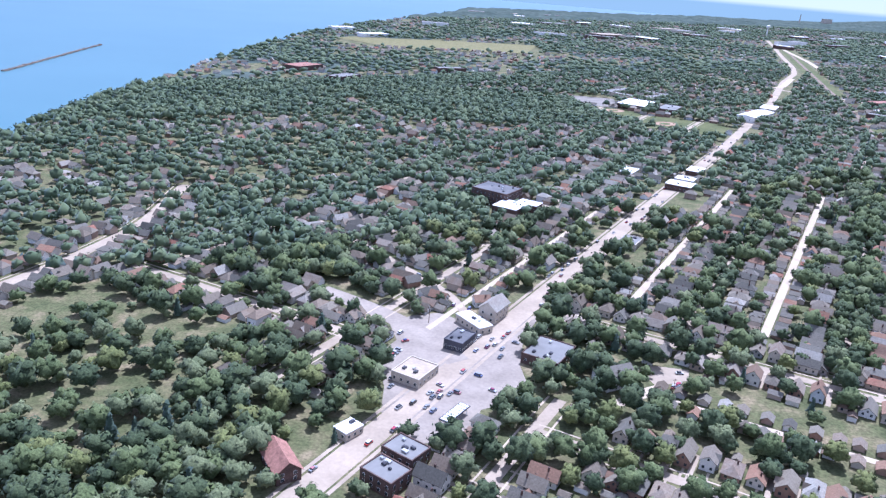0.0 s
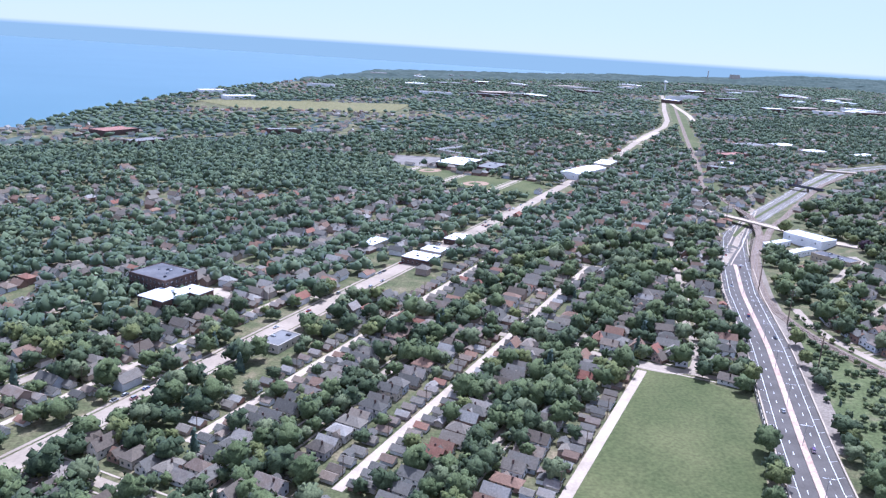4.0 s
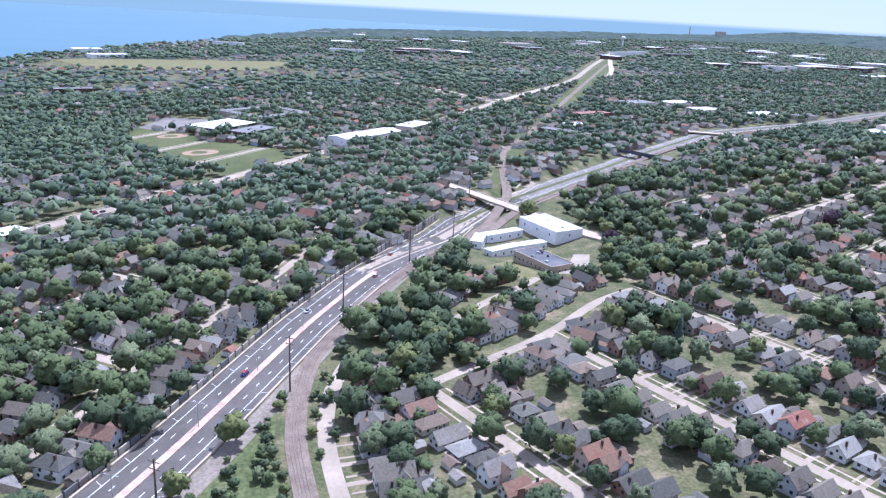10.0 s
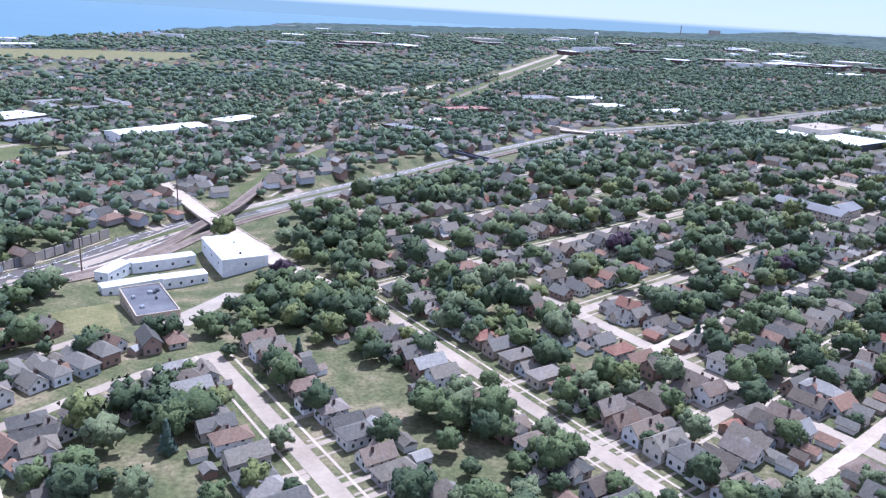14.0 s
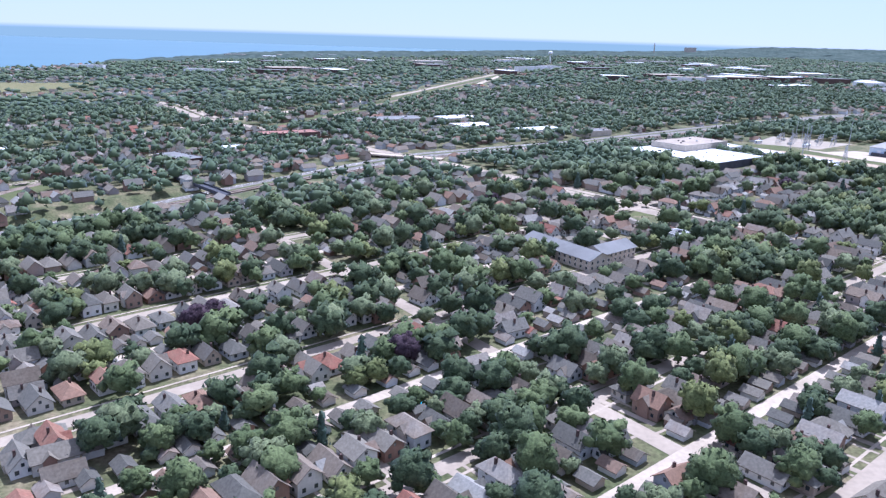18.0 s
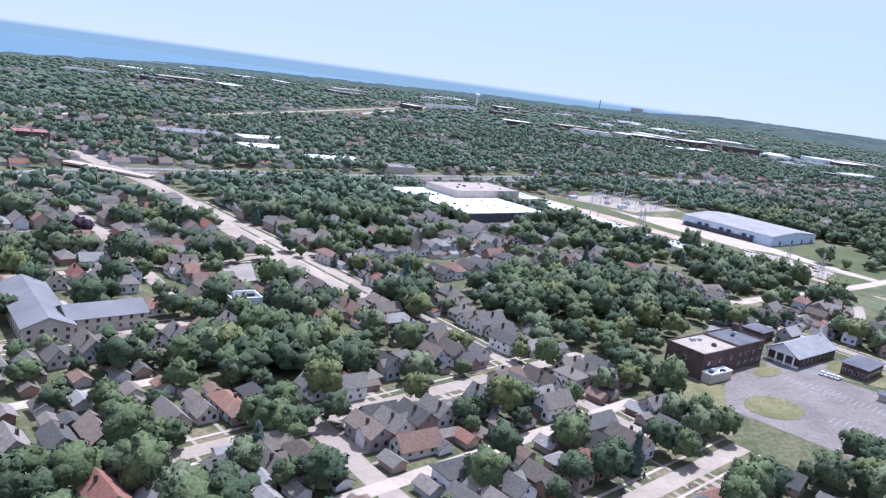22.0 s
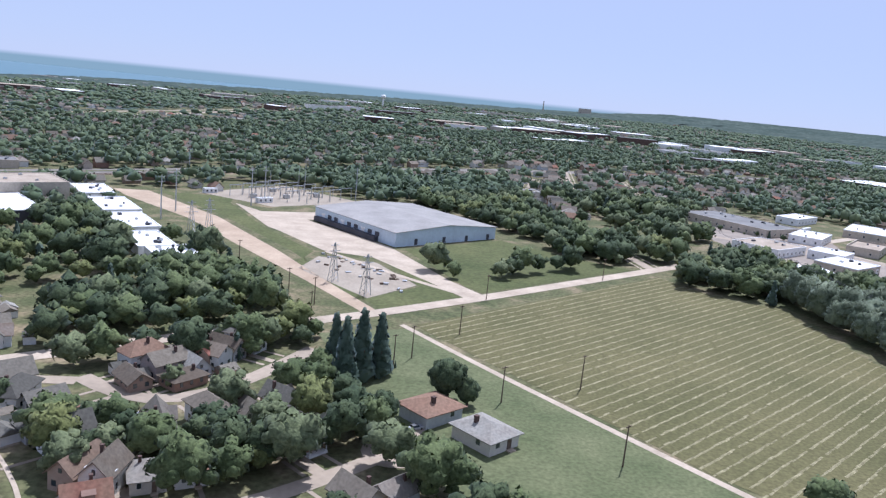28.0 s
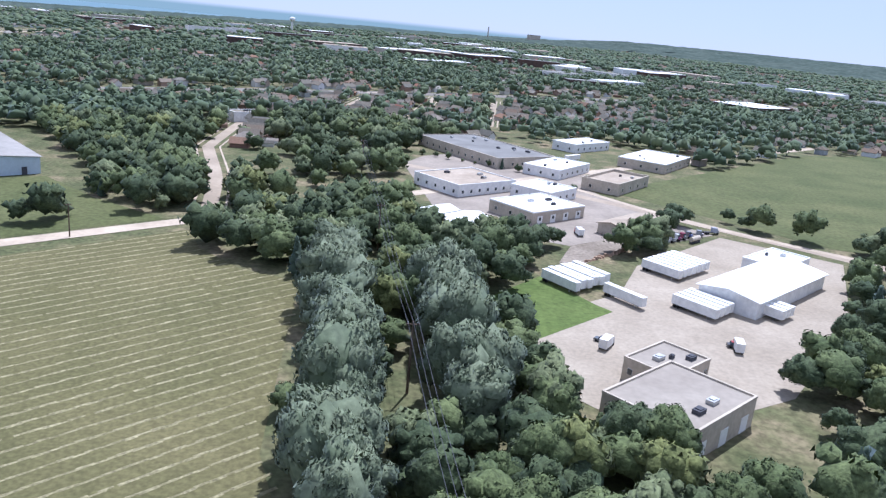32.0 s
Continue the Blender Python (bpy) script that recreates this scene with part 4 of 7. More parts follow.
flat_building("shop_block", 133, 494, 60, 18, 9, 3.0, TAN, WHITE_ROOF, "low shop with a white roof", "shop", rows=((0.8, 4),), units=2)
flat_building("shop_block", 100, 349, -30, 9, 14, 3.0, TAN, GREY_ROOF, "low tan shop beside the avenue", "shop", rows=((0.8, 4),), units=2)
flat_building("shop_block", 354, 810, 60, 34, 16, 4.0, TAN, WHITE_ROOF, "store with a broad white roof", "shop", rows=((0.8, 6),), units=4)
# school with playing field
flat_building("high_school", 209, 790, 62, 46, 28, 4.5, BRICK, WHITE_ROOF, "low brick school with pale flat roofs", rows=((1.2, 6),), units=6)
flat_building("high_school", 236, 765, 62, 38, 18, 5.0, BRICK, GREY_ROOF, "low brick school with grey flat roofs", rows=((1.2, 6),), units=5)
for dx, dy, L, W in ((0, -25, 56, 8), (0, 25, 56, 8), (-24, 0, 8, 42), (24, 0, 8, 42)):
    c, s = math.cos(radians(48)), math.sin(radians(48))
    flat_building("school_hall", 228 + dx * c - dy * s, 870 + dx * s + dy * c, 48, L, W, 3.6, TAN, GREY_ROOF, "brick school block round a green court", rows=((2.4, 5),), units=1)
pitched_building("long_hall", 318, 754, 51, 60, 17, 5.0, 1.2, WHITE_WALL, WHITE_ROOF, "long white hall with a pale low roof", rows=((1.6, 8),))
# beside the crossing of expressway and railway
flat_building("works_hall", 410, 535, -62, 27, 15.5, 5.0, WHITE_WALL, WHITE_ROOF, "white windowless works hall", rows=((2.4, 3),), units=2)
flat_building("works_office", 397, 484, -60, 23, 11.5, 3.6, CONCRETE, DARK_ROOF, "grey office block with a dark flat roof", "office", rows=((1.0, 9),), units=6)
for x, y, a, L, W in ((387, 530, 32, 21, 5), (375, 518, 75, 13, 5), (384.5, 506, 35, 18, 5), (398, 516, 30, 14, 5)):
    flat_building("works_wing", x, y, a, L, W, 3.4, WHITE_WALL, WHITE_ROOF, "white works wing bent round a paved court", rows=((1.2, 4),), units=0)
pitched_building("brown_hall", 326, 505, -52, 15, 9, 2.6, 1.6, TAN, ROOF, "low hall with a grey-brown roof", rows=((0.9, 4),), hip=True)
# apartments in the second suburb
pitched_building("apartment_house", 650, 603, -57, 32, 10, 3.8, 2.0, TAN, GREY_ROOF, "long two-storey apartment house with grey roof", "apartments", rows=((0.7, 13), (2.4, 13)))
pitched_building("apartment_house", 665, 603, 38, 17, 9, 3.7, 1.9, TAN, GREY_ROOF, "apartment wing with a grey pitched roof", "apartments", rows=((0.7, 7), (2.4, 7)))
flat_building("apartment_block", 693.5, 620, 30, 8, 6, 4.6, WHITE_WALL, GREY_ROOF, "white apartment block with a flat roof", "apartments", rows=((0.7, 4), (2.4, 4)), units=1)
# warehouses
flat_building("warehouse", 770, 812, -54, 62, 52, 4.6, DARK_WALL, WHITE_ROOF, "huge warehouse with dark walls and a white roof", "warehouse", rows=(), units=14)
flat_building("warehouse_block", 777, 838, 36, 46, 25, 8.0, TAN, TAN_ROOF, "tall pale block behind the white-roofed warehouse", "warehouse", rows=(), units=6)
for k, (x, y, L, W, h) in enumerate(((806, 858, 24, 13, 3.4), (823, 829, 28, 13, 3.0), (838, 799, 26, 12, 3.2), (850, 773, 22, 11, 2.8), (861, 756, 13, 12, 3.4))):
    flat_building("shed", x, y, -61, L, W, h, WHITE_WALL, WHITE_ROOF, "low flat shed with a white roof", "shed", rows=(), units=6, seed=k)
blue = pitched_building("metal_warehouse", 930.5, 831, -55, 52, 48, 5.0, 1.7, BLUE_WALL, SHED_ROOF, "pale blue metal warehouse with a low grey roof", "warehouse", rows=())
part("plinth", Shape().box(-4, -24.6, 0, 40, 2.4, 1.7), DARK_WALL, blue, "dark loading dock")
for k in range(9):
    part("dock_door", Shape().box(-20 + k * 4.4, -24.0, 1.8, 2.4, 0.3, 1.5), DARK_WALL if k % 3 else TRIM, blue)
for a in (-15, -2, 9, 20):
    part("door", Shape().box(26.0, a, 0.3, 0.3, 1.3, 2.2), DARK_WALL, blue)
# church and school by the car park
church = pitched_building("church", 846, 624.5, 35, 21, 9.5, 2.9, 2.7, BRICK, CHURCH_ROOF, "brick church with a grey roof and white porch", "church", rows=(), over=0.4)
porch = part("porch", Shape().faces([(x, y, z) for y in (-0.8, 0.8) for x, z in ((-4.8, 2.75), (4.8, 2.75), (0, 5.45))], [(0, 1, 2), (5, 4, 3), (0, 3, 4, 1), (1, 4, 5, 2), (2, 5, 3, 0)]).box(0, 0, 0.0, 9.2, 1.5, 0.25), TRIM, church, "white gabled porch")
porch_roof = part("porch_roof", Shape().gable_roof(9.5, 1.6, 2.9, 2.7, 0.4), CHURCH_ROOF, church)
porch_roof.matrix_basis = pose(-11.3, 0, 0.003, 0, 0, 90)
porch.matrix_basis = pose(-11.0, 0, 0, 0, 0, 90)
for k in range(4):
    part("column", Shape().tube((-12.2, -3.6 + 2.4 * k, 0), (-12.2, -3.6 + 2.4 * k, 3.0), 0.24, n=8), TRIM, church, "white column")
for side in (-1, 1):
    for k in range(8):
        part("window", Shape().box(-8.5 + k * 2.4, side * 4.75, 0.5, 0.6, 0.16, 1.9), GLASS, church)
part("steeple", Shape().box(9.4, 0, 5.2, 0.7, 0.7, 0.9).box(9.4, 0, 6.1, 0.5, 0.5, 2.6, taper=0.04), TRIM, church, "slender white steeple")
flat_building("parish_school", 810, 609, 35, 15.9, 10.6, 6.2, BRICK, TAN_ROOF, "dark brick school block with tan gravel roof", "school", rows=((3.4, 3),), units=4)
ps = flat_building("parish_school", 821.9, 617.4, 35, 13.1, 10.6, 6.2, BRICK, DARK_ROOF, "dark brick school block with a dark roof", "school", rows=((1.0, 4), (3.4, 4)), units=2)
part("chimney", Shape().box(6.6, 3.5, -0.5, 1.3, 1.3, 8.4).box(6.6, 3.5, 7.9, 1.5, 1.5, 0.2), BRICK, ps)
flat_building("canteen", 811, 601.0, 33, 9, 2.6, 2.2, TAN, WHITE_ROOF, "low white-roofed annex beside the school", "school", rows=(), units=3)
pitched_building("parish_hall", 858, 615, 38, 12, 6.5, 3.1, 1.2, BRICK, DARK_ROOF, "brick parish hall with a dark hipped roof", "hall", rows=((0.8, 8),), hip=True)
pitched_building("garage_block", 832, 630, 38, 5, 4, 2.0, 1.0, BRICK, DARK_ROOF, "small brick garage with a dark roof", "garage", rows=(), hip=True)
pitched_building("rectory", 840.5, 639, 38, 7.5, 6, 2.9, 1.3, BRICK, DARK_ROOF, "brick rectory with a dark hipped roof", "house", rows=((0.8, 4),), hip=True)
pitched_building("garage_row", 854.5, 594.5, -48, 8.5, 2.8, 1.7, 0.5, TAN, DARK_ROOF, "row of low garages at the car park's edge", "garage", rows=())
# industrial sheds
flat_building("factory", 1088, 692.5, 36, 17, 13, 4.2, TAN, FELT, "tan factory with a broad flat roof", "factory", rows=(), units=2, doors=3)
flat_building("factory_wing", 1092, 705.5, 36, 11, 8, 3.4, TAN, FELT, "tan factory wing with roof vents", "factory", rows=((1.2, 5),), units=3)
pitched_building("lorry_shelter", 1131, 746, 37, 34, 12, 3.4, 0.9, WHITE_WALL, WHITE_ROOF, "open white shelter over parked trailers", "shelter", rows=())
flat_building("depot", 1143, 762, 37, 16, 9, 3.2, WHITE_WALL, WHITE_ROOF, "white depot with a flat roof", "depot", rows=(), units=2)
pitched_building("metal_shed", 1069, 795, 40, 9, 6, 2.6, 0.8, METAL, WHITE_ROOF, "small metal shed with a white roof", "shed", rows=())
pitched_building("metal_shed", 1074, 787, 40, 13, 9, 2.6, 0.9, TAN, WHITE_ROOF, "metal shed with a white roof", "shed", rows=())
flat_building("workshop", 1098, 805.5, 34, 21, 16, 3.2, TAN, WHITE_ROOF, "workshop with a partly white flat roof", "workshop", rows=((1.0, 4),), units=3, doors=4)
pitched_building("garage_block", 1120, 793, 40, 20, 7.5, 2.6, 0.8, TAN, TAN_ROOF, "long garage with roller doors and tan roof", "garage", rows=())
flat_building("factory", 1101, 899, -62, 50, 28, 3.6, TAN, GREY_ROOF, "long factory with a grey flat roof", "factory", rows=((1.0, 12),), units=8)
flat_building("factory", 1083, 836, 34, 24, 20, 3.4, WHITE_WALL, TAN_ROOF, "broad factory with a grey flat roof", "factory", rows=((1.0, 7),), units=4)
flat_building("factory", 1122, 870, 48, 25, 14, 3.2, WHITE_WALL, WHITE_ROOF, "low factory with a white roof", "factory", rows=((1.0, 6),), units=3)
flat_building("workshop", 1106, 828.5, 43, 15, 14, 3.2, WHITE_WALL, WHITE_ROOF, "low workshop with a bright white roof", "workshop", rows=((1.0, 4),), units=2)
flat_building("factory", 1136.5, 849.5, 47, 26, 13, 3.0, TAN, TAN_ROOF, "low tan factory with a deep parapet", "factory", rows=((1.0, 4),), units=2, parapet=0.9)
flat_building("factory", 1171, 899, 49, 33, 19, 3.4, TAN, WHITE_ROOF, "pale factory beside a meadow", "factory", rows=((1.0, 6),), units=3)
flat_building("factory", 1150, 930, 38, 26, 12, 3.4, WHITE_WALL, WHITE_ROOF, "white-roofed factory among trees", "factory", rows=((1.0, 6),), units=3)
# further off
for x, y, a, L, W, h, wl_, rf, lb in ((516, 888, 30, 40, 16, 6, BRICK, RED_ROOF, "red-roofed block behind the expressway"), (468, 796, -40, 30, 14, 4, BRICK, GREY_ROOF, "brown brick block behind the railway"), (489, 833, 30, 18, 14, 3.5, TAN, WHITE_ROOF, "low block with a white roof"),
                                       (648, 955, 30, 30, 20, 4, TAN, WHITE_ROOF, "white-roofed works beyond the expressway"), (697, 932, 30, 36, 18, 4, WHITE_WALL, WHITE_ROOF, "white-roofed works beyond the expressway"), (590, 1000, 30, 44, 24, 4, TAN, GREY_ROOF, "long works beyond the expressway"), (640, 1010, 30, 36, 20, 4, TAN, WHITE_ROOF, "works with a white roof beyond the expressway"),
                                       (735, 925, 30, 26, 14, 4, TAN, GREY_ROOF, "grey-roofed works beyond the expressway"), (1005, 950, 30, 14, 9, 4, WHITE_WALL, ROOF, "white house among trees"), (-100, 870, 60, 40, 18, 7, BRICK, GREY_ROOF, "brick hospital block in the woods"), (-160, 960, 60, 46, 26, 6, BRICK, RED_ROOF, "red-roofed home above the lake shore"), (20, 1000, 30, 40, 14, 6, BRICK, GREY_ROOF, "grey-roofed block in the woods"),
                                       (-190, 1600, 40, 50, 26, 8, WHITE_WALL, WHITE_ROOF, "white waterworks block by the shore"), (-120, 1500, 40, 60, 22, 6, WHITE_WALL, WHITE_ROOF, "white works hall by the shore")):
    flat_building("works_block", x, y, a, L, W, h, wl_, rf, lb, rows=(), units=2)


# ---- houses ----
def house_kind(style, w, l, h, rise, label):
    """One house at the origin, its front towards -y."""
    t = new("house")
    tagged(t, label, "house", "houses of the suburb")
    if style == "hip":
        part("wall", Shape().box(0, 0, -0.8, w, l, h + 0.8), SIDING, t)
        top = part("roof", Shape().hip_roof(w, l, h, rise), ROOF, t)
    elif style == "side":
        b, r = Shape().gable_body(l * 0.8, w, h, rise), Shape().gable_roof(l * 0.8, w, h, rise)
        b.box(0, 0, -0.8, l * 0.8 - 0.02, w - 0.02, 0.9)
        for sh in (b, r):
            sh.v = [(b_, -a, c) for a, b_, c in sh.v]
        part("wall", b, SIDING, t)
        top = part("roof", r, ROOF, t)
    else:
        b = Shape().gable_body(w, l, h, rise).box(0, 0, -0.8, w - 0.02, l - 0.02, 0.9)
        part("wall", b, SIDING, t)
        top = part("roof", Shape().gable_roof(w, l, h, rise), ROOF, t)
    front = -l * (0.4 if style == "side" else 0.5)
    if style == "cape":
        part("dormer", Shape().box(w * 0.27, 0.2, h + 0.2, 1.3, 1.7, 1.15).faces([(w * 0.27 - 0.8, -0.8, h + 1.3), (w * 0.27 + 0.8, -0.8, h + 1.3), (w * 0.27 + 0.8, 1.2, h + 1.3), (w * 0.27 - 0.8, 1.2, h + 1.3), (w * 0.27, -0.8, h + 1.75), (w * 0.27, 1.2, h + 1.75)], [(0, 1, 4), (3, 5, 2), (0, 4, 5, 3), (1, 2, 5, 4)]), SIDING, t)
    if style == "porch":
        part("porch", Shape().box(0, front - 0.75, 0, w * 0.86, 1.5, 0.4).box(0, front - 0.8, 1.9, w * 0.95, 1.8, 0.16), TRIM, t)
        for sx in (-1, 1):
            part("post", Shape().box(sx * w * 0.38, front - 1.35, 0.4, 0.16, 0.16, 1.5), TRIM, t)
    part("door", Shape().box(w * 0.16, front, 0.25, 0.75, 0.14, 1.5), WOOD if style != "porch" else TRIM, t)
    part("step", Shape().box(w * 0.16, front - 0.45, -0.2, 1.1, 0.8, 0.45), CONCRETE, t)
    part("chimney", Shape().box(-w * 0.2, l * 0.12, h, 0.5, 0.5, rise + 0.35).box(-w * 0.2, l * 0.12, h + rise + 0.35, 0.6, 0.6, 0.1), BRICK, top)
    for x in ((-w * 0.25,) if style != "two" else (-w * 0.25, w * 0.3)):
        window_at(t, x, front, 0.9, 0)
    for z in ((0.9,) if h < 3 else (0.8, 2.5)):
        for sx in (-1, 1):
            window_at(t, sx * w / 2, -0.3 * l * 0.8 if style == "side" else -l * 0.2, z, 90)
    if h + rise > 4 and style in ("gable", "two", "porch", "cape"):
        window_at(t, 0, front, h + 0.15, 0, 0.6, 0.8)
    return t


KINDS = [house_kind("gable", 4.8, 7.0, 1.9, 1.7, "small gabled house with shingle roof and front lawn"),
         house_kind("hip", 5.4, 6.8, 1.9, 1.4, "small hipped-roof bungalow on a lawn"),
         house_kind("cape", 5.2, 6.4, 1.9, 2.2, "one-and-a-half-storey house with a dormer"),
         house_kind("porch", 4.8, 7.4, 3.3, 2.0, "two-storey house with a white front porch"),
         house_kind("side", 6.8, 6.2, 1.9, 1.5, "side-gabled house with shingle roof"),
         house_kind("two", 5.4, 7.6, 3.6, 1.8, "two-storey gabled house with clapboard siding")]


def garage_kind():
    t = new("garage")
    tagged(t, "small detached garage at the edge of an alley", "garage", "garages along the alleys")
    part("wall", Shape().gable_body(3.4, 3.8, 1.5, 0.95).box(0, 0, -0.7, 3.38, 3.78, 0.8), SIDING, t)
    part("roof", Shape().gable_roof(3.4, 3.8, 1.5, 0.95, 0.2, 0.1), ROOF, t)
    part("garage_door", Shape().box(0, -1.9, 0.0, 2.3, 0.12, 1.3), TRIM, t)
    return t


GARAGE = garage_kind()
for ob in (*KINDS, GARAGE):
    ob.scale = (0.84, 0.84, 1.0)
rnd = random.Random(11)
house_spots, garage_spots = [], []


def off_path(x, y):
    return -0.506 * x + 0.862 * y


for pts, off in STREETS:
    q, w = along(pts, 1.0)
    for side in (-1, 1):
        k = rnd.uniform(2, 5)
        while k < len(q) - 3:
            i = int(k)
            nx, ny = -w[i, 1] * side, w[i, 0] * side
            d = off + rnd.uniform(-0.6, 0.9)
            x, y = q[i, 0] + nx * d, q[i, 1] + ny * d
            if free(x, y, 2.4) and rnd.random() < 0.94 and not woods[int(y) - MY0, int(x) - MX0]:
                house_spots.append((x, y, math.degrees(math.atan2(ny, nx)) - 90 + rnd.uniform(-1.5, 1.5)))
                stamp(np.array([(x, y)]), 2.2)
                stamp(np.array([(x, y)]), 2.3, shy)
                k += rnd.uniform(5.2, 6.5)
            else:
                k += 1.5
for pts in ALLEYS:
    q, w = along(pts, 1.0)
    for side in (-1, 1):
        k = rnd.uniform(2, 5)
        while k < len(q) - 3:
            i = int(k)
            nx, ny = -w[i, 1] * side, w[i, 0] * side
            d = 4.3 + rnd.uniform(-0.2, 0.8)
            x, y = q[i, 0] + nx * d, q[i, 1] + ny * d
            if free(x, y, 2.0) and rnd.random() < 0.8:
                garage_spots.append((x, y, math.degrees(math.atan2(ny, nx)) - 90))
                stamp(np.array([(x, y)]), 1.7)
                k += rnd.uniform(4.0, 6.8)
            else:
                k += 1.2
shed_spots = []
for x, y, a in house_spots:
    if off_path(x, y) < 300 and rnd.random() < 0.62:
        d, e = rnd.uniform(6.0, 8.4), rnd.uniform(-2.4, 2.4)
        c, s = math.cos(radians(a)), math.sin(radians(a))
        px, py = x - s * d + c * e, y + c * d + s * e
        if free(px, py, 1.7) and not woods[int(py) - MY0, int(px) - MX0]:
            shed_spots.append((px, py, a + rnd.choice((0, 0, 90))))
            stamp(np.array([(px, py)]), 1.6)
verge_houses = [(926.5, 658.5, 128), (934.5, 650, 38)]
for x, y, a in verge_houses:
    stamp(np.array([(x, y)]), 4.5)
    stamp(np.array([(x, y)]), 4.5, shy)


def in_view(p):
    """Nearest to the flight line first."""
    s = 0.862 * p[0] + 0.506 * p[1]
    return off_path(p[0], p[1]) + (400 if s < 40 or s > 1150 else 0) - (70 if p[0] > 835 else 0)


house_spots.sort(key=in_view)
NH, NG = min(182, len(house_spots) - 10), min(110, len(garage_spots) - 2)
garage_spots.sort(key=in_view)
for x, y, a in verge_houses:
    copy_thing(KINDS[1], pose(x, y, H(x, y), 0, 0, a) @ Matrix.Diagonal((1.5, 1.45, 1.2, 1)))
for k, (x, y, a) in enumerate(house_spots[:NH]):
    copy_thing(KINDS[rnd.choice((0, 1, 2, 2, 3, 3, 4, 5, 5))], pose(x, y, H(x, y), 0, 0, a))
for x, y, a in garage_spots[:NG]:
    copy_thing(GARAGE, pose(x, y, H(x, y), 0, 0, a))
for ob in (*KINDS, GARAGE):     # the patterns themselves stand on the next free plots
    x, y, a = (house_spots if ob is not GARAGE else garage_spots)[NH if ob is not GARAGE else NG]
    if ob is GARAGE:
        del garage_spots[NG]
    else:
        del house_spots[NH]
    ob.matrix_basis = pose(x, y, H(x, y), 0, 0, a) @ Matrix.Diagonal((0.84, 0.84, 1.0, 1))


def joined_houses(name, spots, label, fitted=0):
    """Many small houses, far from the camera, as one mesh of walls and one of roofs; the first few with panes, cross gables and chimneys."""
    r = random.Random(5)
    body, roof, panes, stacks = Shape(), Shape(), Shape(), Shape()
    for k, (x, y, a) in enumerate(spots):
        w, l, h, rise = r.uniform(3.8, 4.8), r.uniform(5.8, 8.2), r.choice((1.7, 1.9, 2.6, 3.1)), r.uniform(1.4, 2.2)
        if name == "far_garages":
            w, l, h, rise = 3.0, 3.8, 1.4, 0.9
        z, c, s = H(x, y), math.cos(radians(a)), math.sin(radians(a))

        def put(big, sh):
            big.faces([(x + p * c - q * s, y + p * s + q * c, z + t - (0.4 if big is body and t < 0.1 else 0)) for p, q, t in sh.v], sh.f)

        b, f = Shape().gable_body(w, l, h, rise), (Shape().hip_roof(w, l, h, rise) if r.random() < 0.3 and w > 3 else Shape().gable_roof(w, l, h, rise))
        if len(f.v) == 10:
            b = Shape().box(0, 0, 0, w, l, h)
        put(body, b), put(roof, f)
        if k < fitted:
            for q, zz in ((-l * 0.3, 0.7), (0.0, 0.7), (l * 0.3, 0.7)) + (((-l * 0.22, 2.0), (l * 0.22, 2.0)) if h > 2.5 else ()):
                put(panes, Shape().box(-w / 2, q, zz, 0.1, 0.6, 0.75).box(w / 2, q, zz, 0.1, 0.6, 0.75))
            for p in (-w * 0.25, w * 0.25):
                put(panes, Shape().box(p, -l / 2, 0.7, 0.7, 0.1, 0.8).box(p, l / 2, 0.7, 0.7, 0.1, 0.8))
            if len(f.v) != 10:
                put(panes, Shape().box(0, -l / 2, h + 0.1, 0.55, 0.1, 0.65).box(0, l / 2, h + 0.1, 0.55, 0.1, 0.65))
            if r.random() < 0.45:
                side, at = r.choice((-1, 1)), r.uniform(-0.2, 0.2) * l
                g, t = Shape().gable_body(w * 0.55, w * 0.5, h, rise * 0.62), Shape().gable_roof(w * 0.55, w * 0.5, h, rise * 0.62, 0.3)
                for sh in (g, t):
                    sh.v = [(side * (q + w * 0.36), at + p, u) for p, q, u in sh.v]
                put(body, g), put(roof, t)
            if r.random() < 0.6:
                put(stacks, Shape().box(w * 0.18, r.uniform(-0.25, 0.25) * l, h + rise * 0.4, 0.45, 0.45, rise * 0.6 + 0.5))
    tagged(new(name, body.mesh(name, SIDING_PIECE)), label, "houses", kind="stuff")
    tagged(new(name + "_roofs", roof.mesh(name + "_roofs", ROOF_PIECE)), "shingle roofs of " + label, "roofs", kind="stuff")
    if fitted:
        tagged(new(name + "_panes", panes.mesh(name + "_panes", GLASS)), "dark window panes of " + label, "windows", kind="stuff")
        tagged(new(name + "_chimneys", stacks.mesh(name + "_chimneys", BRICK)), "brick chimneys of " + label, "chimneys", kind="stuff")


joined_houses("far_houses", house_spots[NH:], "small suburban houses between trees", 1100)
joined_houses("far_garages", garage_spots[NG:], "small garages along alleys")

# front walks and drives
walks = Shape()
for x, y, a in house_spots[:700]:
    c, s = math.cos(radians(a)), math.sin(radians(a))
    for px, py, sx, sy in ((0.8, -6.2, 0.7, 5.4), (rnd.choice((-3.4, 3.4)), -3.0, 1.5, 12.6)):
        if rnd.random() < (0.85 if sx < 1 else 0.5):
            cx, cy = x + px * c - py * s, y + px * s + py * c
            co = [(cx + p * c - q * s, cy + p * s + q * c) for p, q in ((-sx / 2, -sy / 2), (sx / 2, -sy / 2), (sx / 2, sy / 2), (-sx / 2, sy / 2))]
            walks.faces([(p, q, H(p, q) + 0.05) for p, q in co], [(0, 1, 2, 3)])
tagged(new("driveways", walks.mesh("driveways", STREET)), "pale concrete drives and front walks", "driveways", kind="stuff")


